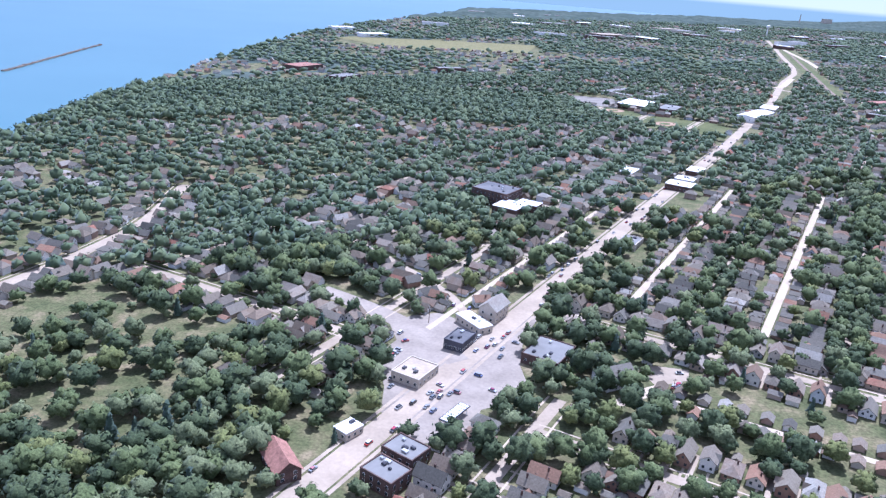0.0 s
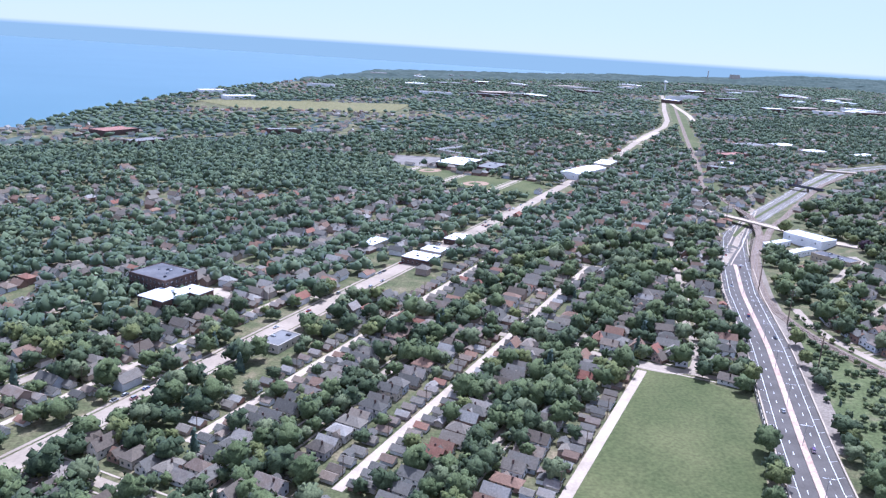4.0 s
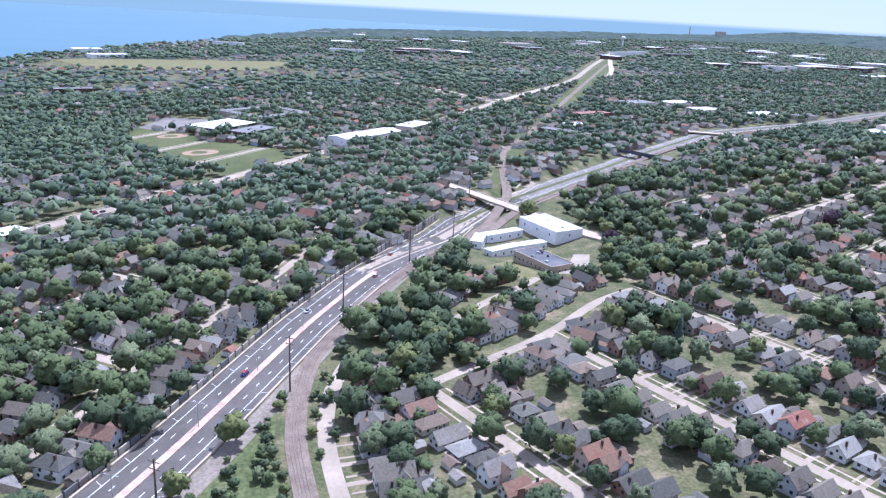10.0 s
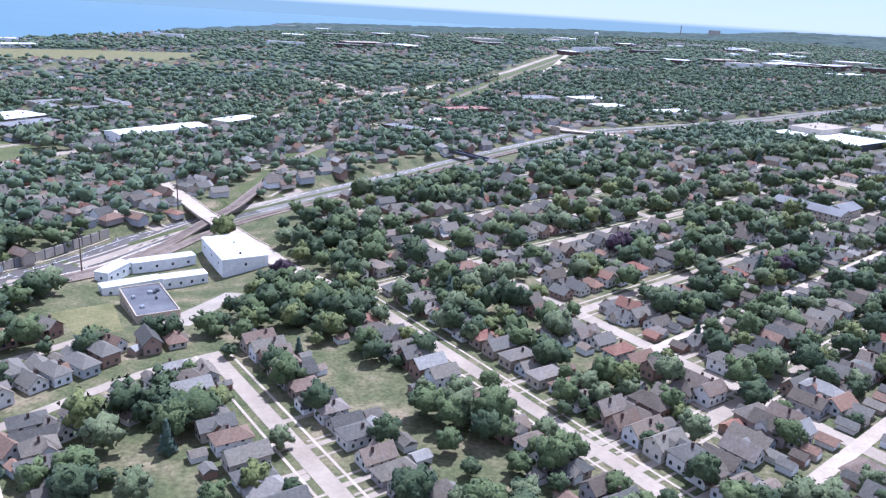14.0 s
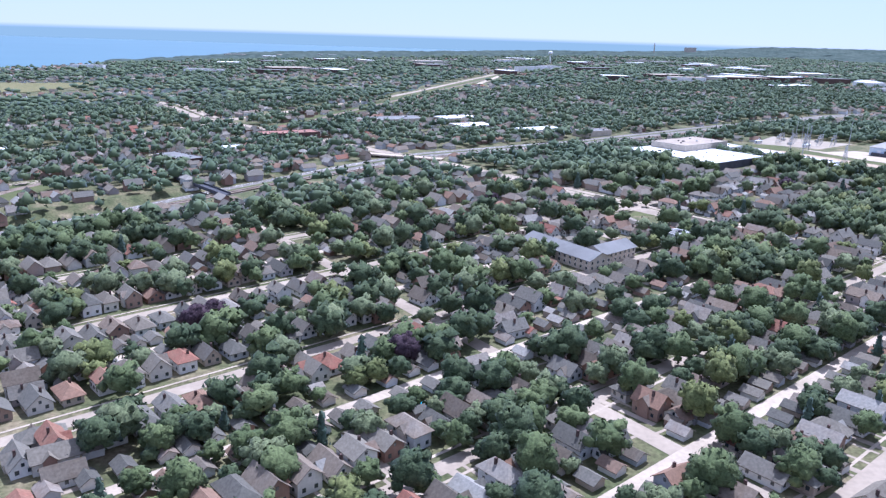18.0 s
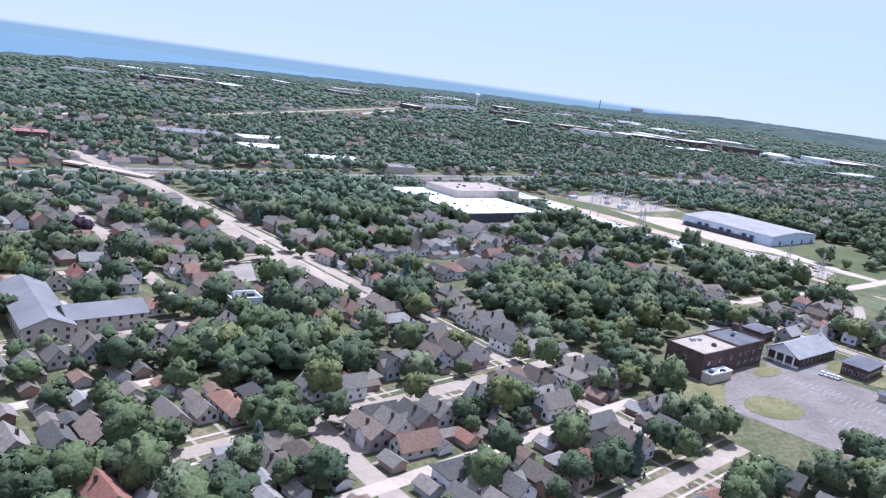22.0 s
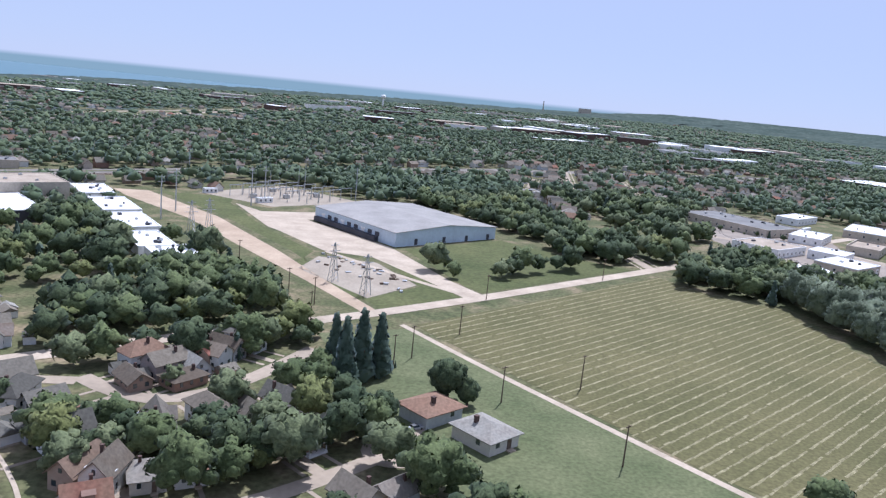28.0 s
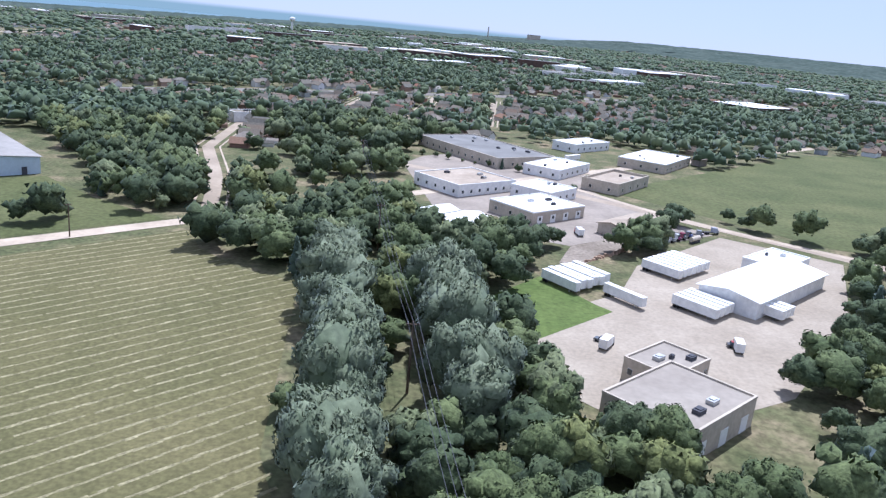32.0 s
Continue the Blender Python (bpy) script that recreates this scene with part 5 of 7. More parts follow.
# garages and sheds in the back gardens
shed_walls, shed_roofs = Shape(), Shape()
for x, y, a in shed_spots:
    c, s, z = math.cos(radians(a)), math.sin(radians(a)), H(x, y)
    w, l, h = rnd.uniform(1.1, 1.6), rnd.uniform(1.4, 2.1), rnd.uniform(1.35, 1.7)
    shed_walls.box(x, y, z - 0.2, 2 * w, 2 * l, h + 0.2, a)
    co = [(x + p * c - q * s, y + p * s + q * c, z + r) for p, q, r in ((-w - 0.2, -l - 0.2, h - 0.08), (w + 0.2, -l - 0.2, h - 0.08), (w + 0.2, l + 0.2, h - 0.08), (-w - 0.2, l + 0.2, h - 0.08), (0, -l - 0.2, h + 0.55 * w), (0, l + 0.2, h + 0.55 * w))]
    shed_roofs.faces(co, [(0, 4, 5, 3), (1, 2, 5, 4), (0, 1, 4), (2, 3, 5), (0, 3, 2, 1)])
garden_sheds = tagged(new("garden_sheds", shed_walls.mesh("garden_sheds", SIDING_PIECE)), "small garages and sheds in back gardens", "sheds", kind="stuff")
part("shed_roofs", shed_roofs, ROOF_PIECE, garden_sheds)


# ---- trees ----
def ball(level):
    """Corners and triangles of an icosphere."""
    bm = bmesh.new()
    bmesh.ops.create_icosphere(bm, subdivisions=level, radius=1.0)
    v = np.array([p.co[:] for p in bm.verts])
    t = np.array([[p.index for p in f.verts] for f in bm.faces])
    bm.free()
    return v, t


OCTA = (np.array([(1, 0, 0), (-1, 0, 0), (0, 1, 0), (0, -1, 0), (0, 0, 1.0), (0, 0, -1.0)]), np.array([(0, 2, 4), (2, 1, 4), (1, 3, 4), (3, 0, 4), (2, 0, 5), (1, 2, 5), (3, 1, 5), (0, 3, 5)]))


def drum():
    """A small ball of 24 triangles."""
    v = [(0, 0, 1.0)] + [(math.cos(k * 1.0472 + r) * w, math.sin(k * 1.0472 + r) * w, h) for r, w, h in ((0, 0.86, 0.42), (0.52, 0.9, -0.36)) for k in range(6)] + [(0, 0, -1.0)]
    t = []
    for k in range(6):
        n = (k + 1) % 6
        t += [(0, 1 + k, 1 + n), (1 + k, 7 + k, 1 + n), (1 + n, 7 + k, 7 + n), (7 + k, 13, 7 + n)]
    return np.array(v), np.array(t)


BALLS = {"drum": drum(), "cap": (drum()[0], np.array([f for f in drum()[1] if 13 not in f])), 0: OCTA, 1: ball(1), 2: ball(2), 3: ball(3)}


def unit(a):
    return a / np.maximum(np.linalg.norm(a, axis=-1, keepdims=True), 1e-9)


def tufts(at, way, out, size, r, wisp=0.0):
    """Loose sprigs of leaves: small triangles at those places that face that way, shaded with the clump they sit on."""
    n = len(at)
    d = unit(way + r.normal(0, 0.35, way.shape))
    u = unit(np.cross(d, r.normal(0, 1, d.shape)))
    v, big = np.cross(d, u), size * r.uniform(0.55, 1.35, (n, 1))
    tri = np.stack([u * big, (v * 0.8 - u * 0.5) * big, (-v * 0.8 - u * 0.5) * big], 1)
    tri[:, 0] += np.array((0.25, -0.1, 0.45)) * wisp     # blown to one side
    return (at[:, None] + tri).reshape(-1, 3), np.arange(3 * n).reshape(-1, 3), np.repeat(unit(out + r.normal(0, 0.16, out.shape)), 3, 0)


def crown(seed, lumps, level, sprigs, size=0.1, tall=1.0, cone=False, core=1, wild=0.5, wisp=0.0, rough=0.12, reach=(0.22, 0.4)):
    """A crown about one metre in radius: a core, clumps of foliage over its skin, and sprigs on the clumps."""
    r = np.random.RandomState(seed)
    vs, ts, ns, o = [], [], [], 0

    def add(v, t, n):
        nonlocal o
        vs.append(v), ts.append(t + o), ns.append(n)
        o += len(v)

    v0, t0 = BALLS[level]
    if cone:
        for k in range(lumps):
            f = k / lumps
            v = v0 * (1 + r.uniform(-0.28, 0.28, (len(v0), 1))) * (0.5 * (1 - f) + 0.07, 0.5 * (1 - f) + 0.07, 0.34)
            add(v + (0, 0, 0.35 + 2.2 * f), t0, unit(v0 + (0, 0, 0.3)))
        f, a = r.randint(0, lumps, sprigs) / lumps, r.uniform(0, 6.28, sprigs)
        d = np.stack([np.cos(a), np.sin(a), np.full(sprigs, 0.4)], 1)
        at = np.stack([np.cos(a) * (0.55 * (1 - f) + 0.06), np.sin(a) * (0.55 * (1 - f) + 0.06), 0.35 + 2.2 * f + r.uniform(-0.2, 0.2, sprigs)], 1)
        if sprigs:
            add(*tufts(at, d, unit(d), size, r))
        return np.concatenate(vs), np.concatenate(ts), np.concatenate(ns)
    lean = np.array((*r.uniform(-0.12, 0.12, 2), 0.98 * tall))
    shape = np.array([0.74, 0.74, 0.64 * tall])
    vc, tc = BALLS[core]

    def skin(d):
        w = np.array([noise.noise(Vector(p) * 1.5 + Vector((seed * 7.1, 3.3, 0))) for p in d])
        return d * shape * (1 + wild * w)[:, None] + lean

    add(skin(vc), tc, unit(vc / shape))
    if lumps:
        k = np.arange(lumps) + 0.5
        z = 1 - 1.62 * k / lumps
        a = 2.39996 * k + r.uniform(-0.35, 0.35, lumps)
        d = unit(np.stack([np.cos(a) * np.sqrt(1 - z * z), np.sin(a) * np.sqrt(1 - z * z), z], 1) + r.normal(0, 0.12, (lumps, 3)))
        at, R = (skin(d) - lean) * r.uniform(0.72, 0.95, (lumps, 1)) + lean, r.uniform(*reach, lumps)
        for q in range(lumps):
            v = v0 * (R[q] * (1 + r.uniform(-rough, rough, len(v0))))[:, None] * (1, 1, 0.85)
            add(v + at[q], t0, unit(0.7 * v0 + 0.55 * d[q]))
        if sprigs:
            q = r.randint(0, lumps, sprigs)
            e = unit(r.normal(0, 1, (sprigs, 3)) + 0.9 * d[q])
            add(*tufts(at[q] + e * (R[q] * r.uniform(0.9, 1.16, sprigs))[:, None] * (1, 1, 0.85), e, unit(0.7 * e + 0.55 * d[q]), size, r, wisp))
    elif sprigs:
        d = r.normal(0, 1, (sprigs, 3))
        d[:, 2] = np.where(d[:, 2] < -0.6, -d[:, 2], d[:, 2])
        d = unit(d)
        add(*tufts(skin(d) + d * r.uniform(-0.03, 0.1, (sprigs, 1)), d, d, size, r, wisp))
    return np.concatenate(vs), np.concatenate(ts), np.concatenate(ns)


def limbs(seed):
    r = random.Random(seed)
    sh = Shape().tube((0, 0, -0.15), (0.02, 0.01, 0.75), 0.09, 0.06)
    for k in range(4):
        a = k * 1.6 + r.uniform(-0.4, 0.4)
        sh.tube((0.02, 0.01, 0.5 + 0.07 * k), (0.45 * math.cos(a), 0.45 * math.sin(a), 1.05 + r.uniform(0, 0.25)), 0.045, 0.015, 5)
    return sh.mesh("trunk", BARK)


# open ground beside the far roads and railways: low shops, verges and yards, no large trees
BIG_ROAD = [(340, 1180), (419, 1030), (495, 945), (576, 846), (625, 789), (654, 746), (678, 705), (707, 664), (722, 640)]
for line, dy, r in ((AVENUE[2:], -7, 9), (AVENUE[3:], -14, 10), (RAILWAY[13:], -4, 11), (RAILWAY[13:], -18, 9), (XWAY[6:], -8, 15), (XWAY[8:], -20, 12), (BIG_ROAD, -6, 8), (BIG_ROAD[:5], -14, 9)):
    stamp(along(line, 3.0)[0] + np.array([(0, dy)]), r, shy)
stamp(np.array([(800.8, 563.8), (807.4, 562.8), (814.8, 563.8), (814.0, 578.0), (806.3, 574.6)]), 5.5, shy)
# where trees may stand
rs = np.random.RandomState(3)
gaps = []


def grove(cell, x0, x1, y0, y1, keep, thick=0.46):
    X, Y = np.meshgrid(np.arange(x0, x1, cell), np.arange(y0, y1, cell))
    P = np.stack([X.ravel(), Y.ravel()], 1) + rs.uniform(-0.45, 0.45, (X.size, 2)) * cell
    P = P[keep(P)]
    ix, iy = (P[:, 0] - MX0).astype(int), (P[:, 1] - MY0).astype(int)
    ok = (ix > 1) & (ix < MW - 2) & (iy > 1) & (iy < MH - 2)
    P, ix, iy = P[ok], ix[ok], iy[ok]
    wood = woods[iy, ix] > 0
    clear = ~(taken[iy, ix] | shy[iy, ix])
    patchy = np.array([0.7 * noise.noise((p[0] * 0.03, p[1] * 0.03, 0)) + 0.9 * noise.noise((p[0] * 0.011, p[1] * 0.011, 5.0)) for p in P])
    chance = np.clip(thick + 0.8 * patchy, 0.1, 0.95)
    ok = clear & ((rs.rand(len(P)) < chance) | wood) & (P[:, 0] > np.interp(P[:, 1], SHORE_Y, SHORE_X) + 6)
    gaps.append(P[clear & ~ok & ~wood])
    return P[ok], wood[ok]


def span(P):
    return -0.506 * P[:, 0] + 0.862 * P[:, 1], 0.862 * P[:, 0] + 0.506 * P[:, 1]


near, near_wood = grove(5.1, -200, 1330, 80, 960, lambda P: (span(P)[0] > 22) & (span(P)[0] < 300) & (span(P)[1] > -60) & (span(P)[1] < 1420), 0.6)
mid, mid_wood = grove(6.0, -330, 2440, 100, 1550, lambda P: ((span(P)[0] >= 300) & (span(P)[0] < 800) & (span(P)[1] > -150) & (span(P)[1] < 2100)) | ((span(P)[1] >= 1420) & (span(P)[1] < 2100) & (span(P)[0] > 0) & (span(P)[0] < 800)), 0.52)


rows = [(1043.5 + rs.uniform(-2.4, 2.4), y) for y in np.arange(668, 748, 3.0)] + [(1061 + rs.uniform(-2.8, 2.8), y) for y in np.arange(690, 738, 2.6)]
rows = np.array(rows)


def silvery(P):
    return (((P[:, None] - rows[None]) ** 2).sum(2).min(1) < 0.01)


apart = ((near[:, None] - rows[None]) ** 2).sum(2).min(1) > 30
thin = ((near[:, 0] > 640) & (near[:, 0] < 862) & (near[:, 1] > 640) & (near[:, 1] < 790) & (rs.rand(len(near)) < 0.42)) | ((near[:, 0] > 10) & (near[:, 0] < 230) & (near[:, 1] < 480) & (rs.rand(len(near)) < 0.35)) | ((near[:, 0] > 322) & (near[:, 0] < 480) & (near[:, 1] > 300) & (near[:, 1] < 475) & (rs.rand(len(near)) < 0.4))
apart &= ~(thin & ~near_wood)
near, near_wood = np.concatenate([near[apart], rows]), np.r_[near_wood[apart], np.ones(len(rows), bool)]


shade = np.concatenate(SHADE)
shade = shade + rs.uniform(-0.5, 0.5, shade.shape)
shade = shade[(rs.rand(len(shade)) < np.where(shade[:, 0] < 300, 0.8, np.where(span(shade)[0] < 300, 0.45, 0.4))) & ~taken[np.clip((shade[:, 1] - MY0).astype(int), 0, MH - 1), np.clip((shade[:, 0] - MX0).astype(int), 0, MW - 1)]]
s_near = (span(shade)[0] > 22) & (span(shade)[0] < 300)
mid, mid_wood = np.concatenate([mid, shade[~s_near]]), np.concatenate([mid_wood, np.ones((~s_near).sum(), bool)])
near, near_wood = np.concatenate([near, shade[s_near]]), np.concatenate([near_wood, np.zeros(s_near.sum(), bool)])
def past_rail(x, y):
    return np.interp(y, [235, 280, 303, 330, 352, 370], [345, 333, 327.4, 320.7, 315.5, 314]) - x


bushes = np.array([(rs.uniform(262, 350), rs.uniform(205, 385)) for _ in range(900)])
bushes = bushes[[y > 0.55 * (x - 262) + 190 and (3.2 < past_rail(x, y) < 6 + 16 * rs.rand() or -9 < past_rail(x, y) < -3.2) for x, y in bushes]]
brush = np.array([(rs.uniform(262, 326), rs.uniform(205, 372)) for _ in range(700)])
brush = brush[[-0.5 < math.sin(x * 0.31 + 2 * math.cos(y * 0.17)) and past_rail(x, y) > 3.2 for x, y in brush]]
bushes = np.concatenate([bushes, brush])
bushes = bushes[((bushes[:, None] - XQ[None]) ** 2).sum(2).min(1) > 12.5 ** 2]
near, near_wood = np.concatenate([near, bushes]), np.concatenate([near_wood, np.zeros(len(bushes), bool)])
bushes = np.concatenate([bushes, [(1076 + 4.4 * k + rs.uniform(-0.5, 0.5), 891 - 3.4 * k) for k in range(8)], [(1118.5, 838.5), (1120, 841), (1062, 872), (1066, 861)]])
near, near_wood = np.concatenate([near, bushes[-12:]]), np.concatenate([near_wood, np.zeros(12, bool)])
small = np.r_[np.zeros(len(near) - len(bushes), bool), np.ones(len(bushes), bool)]
order = np.argsort(span(near)[0])
small = small[order]
near, near_wood = near[order], near_wood[order]
silver = silvery(near)
conif = (rs.rand(len(near)) < 0.03) & ~near_wood & ~silver
size = np.where(near_wood, rs.uniform(2.9, 4.8, len(near)), rs.uniform(2.1, 5.1, len(near)))
size = np.where(silver, rs.uniform(3.6, 4.9, len(near)), size)
size = np.where(conif, size * 0.68, size)
size = np.where(small, rs.uniform(0.7, 1.7, len(near)), size)
purple = (rs.rand(len(near)) < 0.035) & ~near_wood & ~silver & ~conif & ~small
TRUNK = limbs(1)


def crown_mesh(made, material):
    v, t, n = made
    return tri_mesh("crown", v, t, material, True, n)


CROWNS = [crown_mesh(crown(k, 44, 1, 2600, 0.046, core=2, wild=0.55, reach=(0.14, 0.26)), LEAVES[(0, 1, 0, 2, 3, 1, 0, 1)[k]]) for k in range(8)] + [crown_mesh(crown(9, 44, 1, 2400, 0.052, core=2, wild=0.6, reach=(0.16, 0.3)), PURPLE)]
SILVER_CROWNS = [crown_mesh(crown(20 + k, 26, "drum", 3400, 0.042, 1.3, core=2, wisp=0.15, wild=0.5, reach=(0.22, 0.36)), SILVER) for k in range(3)]
CONES = [crown_mesh(crown(30 + k, 9, 2, 260, 0.12, cone=True), CONIFER) for k in range(2)]
single = np.zeros(len(near), bool)
single[np.where((rs.rand(len(near)) < 0.4))[0][:212]] = True
for i in np.where(single)[0]:
    (x, y), s = near[i], size[i]
    t = thing("tree", x, y, rs.uniform(0, 360), label="silver-leaved poplar in a dense grove" if silver[i] else "dark purple-leaved garden tree with a round crown" if purple[i] else "dark conical conifer between houses" if conif[i] else "leafy green broadleaf tree with a rounded uneven crown", category="tree", group="trees of the suburb")
    t.scale = (s, s, s * rs.uniform(0.85, 1.15))
    part("trunk", TRUNK, None, t)
    part("crown", (SILVER_CROWNS[i % 3] if silver[i] else CONES[i % 2] if conif[i] else CROWNS[8 if purple[i] else i % 8]), None, t)


for k, (x, y, s, h) in enumerate(((914.5, 673.5, 4.7, 1.15), (911.5, 670, 4.4, 1.2), (918, 676.5, 4.2, 1.15), (909.5, 676, 4.0, 1.2), (919.3, 680.2, 0.42, 1.4), (920.0, 680.5, 0.42, 1.4), (920.7, 680.7, 0.45, 1.4), (921.4, 681, 0.45, 1.4))):
    t = thing("tree", x, y, 47 * k, label="tall dark spruce beside a grass verge" if s > 1 else "small clipped conical evergreen in a garden row", category="tree", group="trees of the suburb")
    t.scale = (s, s, s * h)
    part("trunk", TRUNK, None, t)
    part("crown", CONES[k % 2], None, t)
for k, (x, y, s) in enumerate(((930, 665.5, 4.0), (933.5, 664, 2.6), (918, 654, 3.2))):
    t = thing("tree", x, y, 80 * k, label="broad garden tree shading a bungalow", category="tree", group="trees of the suburb")
    t.scale = (s, s, s * 1.15)
    part("trunk", TRUNK, None, t)
    part("crown", CROWNS[1 + 4 * (k % 2)], None, t)
for k, (x, y) in enumerate(((544.7, 537.6), (596.1, 517.8), (779.6, 713), (632.5, 677.3), (430.8, 507.6), (548, 541))):
    t = thing("tree", x, y, 70 * k, label="dark purple-leaved garden tree with a round crown", category="tree", group="trees of the suburb")
    t.scale = (4.2, 4.2, 4.4)
    part("trunk", TRUNK, None, t)
    part("crown", CROWNS[8], None, t)


def joined_trees(name, P, S, kinds, material, label, low=1.0):
    many, index = isinstance(material, list), []
    vs, ts, ns, o = [], [], [], 0
    pick = rs.randint(0, len(kinds), len(P))
    at = np.concatenate([P, land(P[:, 0], P[:, 1])[:, None] - 0.1], 1)
    for k, (v, t, n) in enumerate(kinds):
        m = pick == k
        if m.any():
            sz = np.stack([S[m], S[m], S[m] * rs.uniform(0.85, 1.2, m.sum()) * low], 1)
            turn = rs.uniform(0, 6.28, m.sum())
            a, b = scatter(v, t, at[m], sz, turn)
            vs.append(a), ts.append(b + o)
            ns.append(scatter(n, t, np.zeros((m.sum(), 3)), np.ones((m.sum(), 3)), turn)[0])
            o += len(a)
            index.append(np.full(len(b), (0, 1, 0, 2, 1, 3, 0, 1, 1, 2, 0, 1)[k % 12] if many else 0, np.int32))
    grown = tagged(new(name, tri_mesh(name, np.concatenate(vs), np.concatenate(ts), material[0] if many else material, True, np.concatenate(ns))), label, "trees", kind="stuff")
    for m in material[1:] if many else []:
        grown.data.materials.append(m)
    grown.data.polygons.foreach_set("material_index", np.concatenate(index))


rest = ~single
close = span(near)[0] < 140
leafy = rest & ~conif & ~silver
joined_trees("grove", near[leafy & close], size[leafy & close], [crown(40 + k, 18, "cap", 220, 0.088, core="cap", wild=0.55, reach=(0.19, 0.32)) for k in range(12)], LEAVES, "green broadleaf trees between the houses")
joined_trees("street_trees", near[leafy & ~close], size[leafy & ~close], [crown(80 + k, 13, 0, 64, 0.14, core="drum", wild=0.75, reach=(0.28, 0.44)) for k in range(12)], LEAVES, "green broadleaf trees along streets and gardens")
joined_trees("poplar_grove", near[rest & silver], size[rest & silver] * 1.1, [crown(50 + k, 22, "drum", 2200, 0.05, 1.3, core=2, wisp=0.15, wild=0.5, reach=(0.22, 0.36)) for k in range(5)], SILVER, "silver-leaved poplars with wind-ruffled crowns")
joined_trees("conifers", near[rest & conif], size[rest & conif], [crown(60 + k, 8, 1, 60, 0.22, cone=True) for k in range(2)], CONIFER, "dark conifers between houses")
msize = np.where(mid_wood, rs.uniform(3.0, 5.4, len(mid)), rs.uniform(2.4, 5.2, len(mid)))
gp = gaps[1][rs.rand(len(gaps[1])) < 0.3]
gp = gp[gp[:, 0] > np.interp(gp[:, 1], SHORE_Y, SHORE_X) + 20]
joined_houses("outer_houses", [(x, y, (60 if x < 380 else 38) + 90 * (k % 2)) for k, (x, y) in enumerate(gp)], "scattered houses of the further suburb")
joined_trees("far_grove", mid, msize, [crown(71 + k, 0, 0, 13, 0.26, core="cap", wild=0.9) for k in range(12)], HAZED_CANOPY, "treetops of the suburb further off", 0.95)
# far woods: treetops over an uneven sheet of undergrowth
FX, FY = np.meshgrid(np.arange(-1000, 3600, 7.5), np.arange(150, 3600, 13.0))
fp = np.stack([FX.ravel(), FY.ravel()], 1) + rs.uniform(-4, 4, (FX.size, 2))
fo, fl = span(fp)
fp = fp[((fo > 780) & (fl > -1600) & (fl < 2900) | (fl > 2080) & (fl < 3600) & (fo > 0)) & (fo < 1950)]
open_land = np.array([1.3 * noise.noise((x * 0.006, y * 0.006, 4.0)) + 0.5 * noise.noise((x * 0.024, y * 0.024, 9.0)) for x, y in fp])


def wild(P):
    """Where far woods may stand: ashore, off the park meadow, the far roads and the works."""
    ok = (P[:, 0] > np.interp(P[:, 1], SHORE_Y, SHORE_X) + 5) & ~((P[:, 0] > -170) & (P[:, 0] < 180) & (P[:, 1] > 1295) & (P[:, 1] < 1475))
    for line, width in FAR_LINES:
        q = along(line, 8)[0]
        for k in range(0, len(P), 20000):
            ok[k:k + 20000] &= ((P[k:k + 20000, None] - q[None]) ** 2).sum(2).min(1) > width * width
    return ok


FAR_LINES = [([(x, y - 10) for x, y in AVENUE[3:]], 15), ([(x, y - 10) for x, y in RAILWAY[13:]], 16), ([(x, y - 8) for x, y in XWAY[9:]], 22), ([(370, 1150), (445, 1000), (523, 1143)], 7), ([(596, 1157), (690, 1450), (807, 1898)], 7)]
ribbon("verge", RAILWAY[13:], 24, MEADOW, 0.06, "grass strip along a straight railway", "grass", step=12, keep=False)
for line, width in FAR_LINES[3:]:
    ribbon("road", line, width * 1.2, CONCRETE, 0.3, "pale road between distant woods", "road", step=20)
fp_ok = wild(fp) & (rs.rand(len(fp)) < np.clip(0.60 + 1.0 * open_land, 0.08, 0.97))
far_p = fp[fp_ok]
joined_trees("far_treetops", far_p, 2.8 + 4.6 * rs.rand(len(far_p)) ** 1.6, [crown(91 + k, 0, 0, 0, core="cap", wild=1.2) for k in range(12)], HAZED_CANOPY, "distant treetops of the suburb", 0.68)
gap_p = fp[wild(fp) & ~fp_ok]
joined_houses("distant_houses", [(x, y, rs.uniform(0, 360)) for x, y in gap_p[rs.rand(len(gap_p)) < 0.26]], "small houses far off between trees")
fs = spaced((-1700, 2700, 22), (2700, 5200, 60))
fw = spaced((0, 1900, 24), (1900, 3200, 14), (3200, 5000, 40))
FS, FW = np.meshgrid(fs, fw)
FX, FY = (0.862 * FS - 0.506 * FW).ravel(), (0.506 * FS + 0.862 * FW).ravel()
FX, FY = FX + rs.uniform(-5, 5, FX.size), FY + rs.uniform(-5, 5, FX.size)
open_land = np.array([noise.noise((x * 0.006, y * 0.006, 4.0)) for x, y in zip(FX, FY)])
tall = (FW.ravel() > 1900) | (FS.ravel() > 3550)
rise = np.where(tall, 3.0, 0.1)
top = np.where(rs.rand(FX.size) < np.where(tall, 1.0, np.clip(0.80 + 0.9 * open_land, 0.3, 0.97)), rise + np.where(tall, 6.5, 0.9) * rs.uniform(0, 1, FX.size), -1.5)
FP = np.stack([FX, FY], 1)
ashore = FX > np.interp(FY, SHORE_Y, SHORE_X) + 4
top = np.where(wild(FP) & ((FW.ravel() > 760) | (FS.ravel() > 2060)), top, -4.0)
fv = np.stack([FX, FY, land(FX, FY) + top], 1)
fi = (np.arange(len(fw) - 1)[:, None] * len(fs) + np.arange(len(fs) - 1)[None]).ravel()
fi = fi[(ashore & ((FW.ravel() > 720) | (FS.ravel() > 2020)))[fi]]
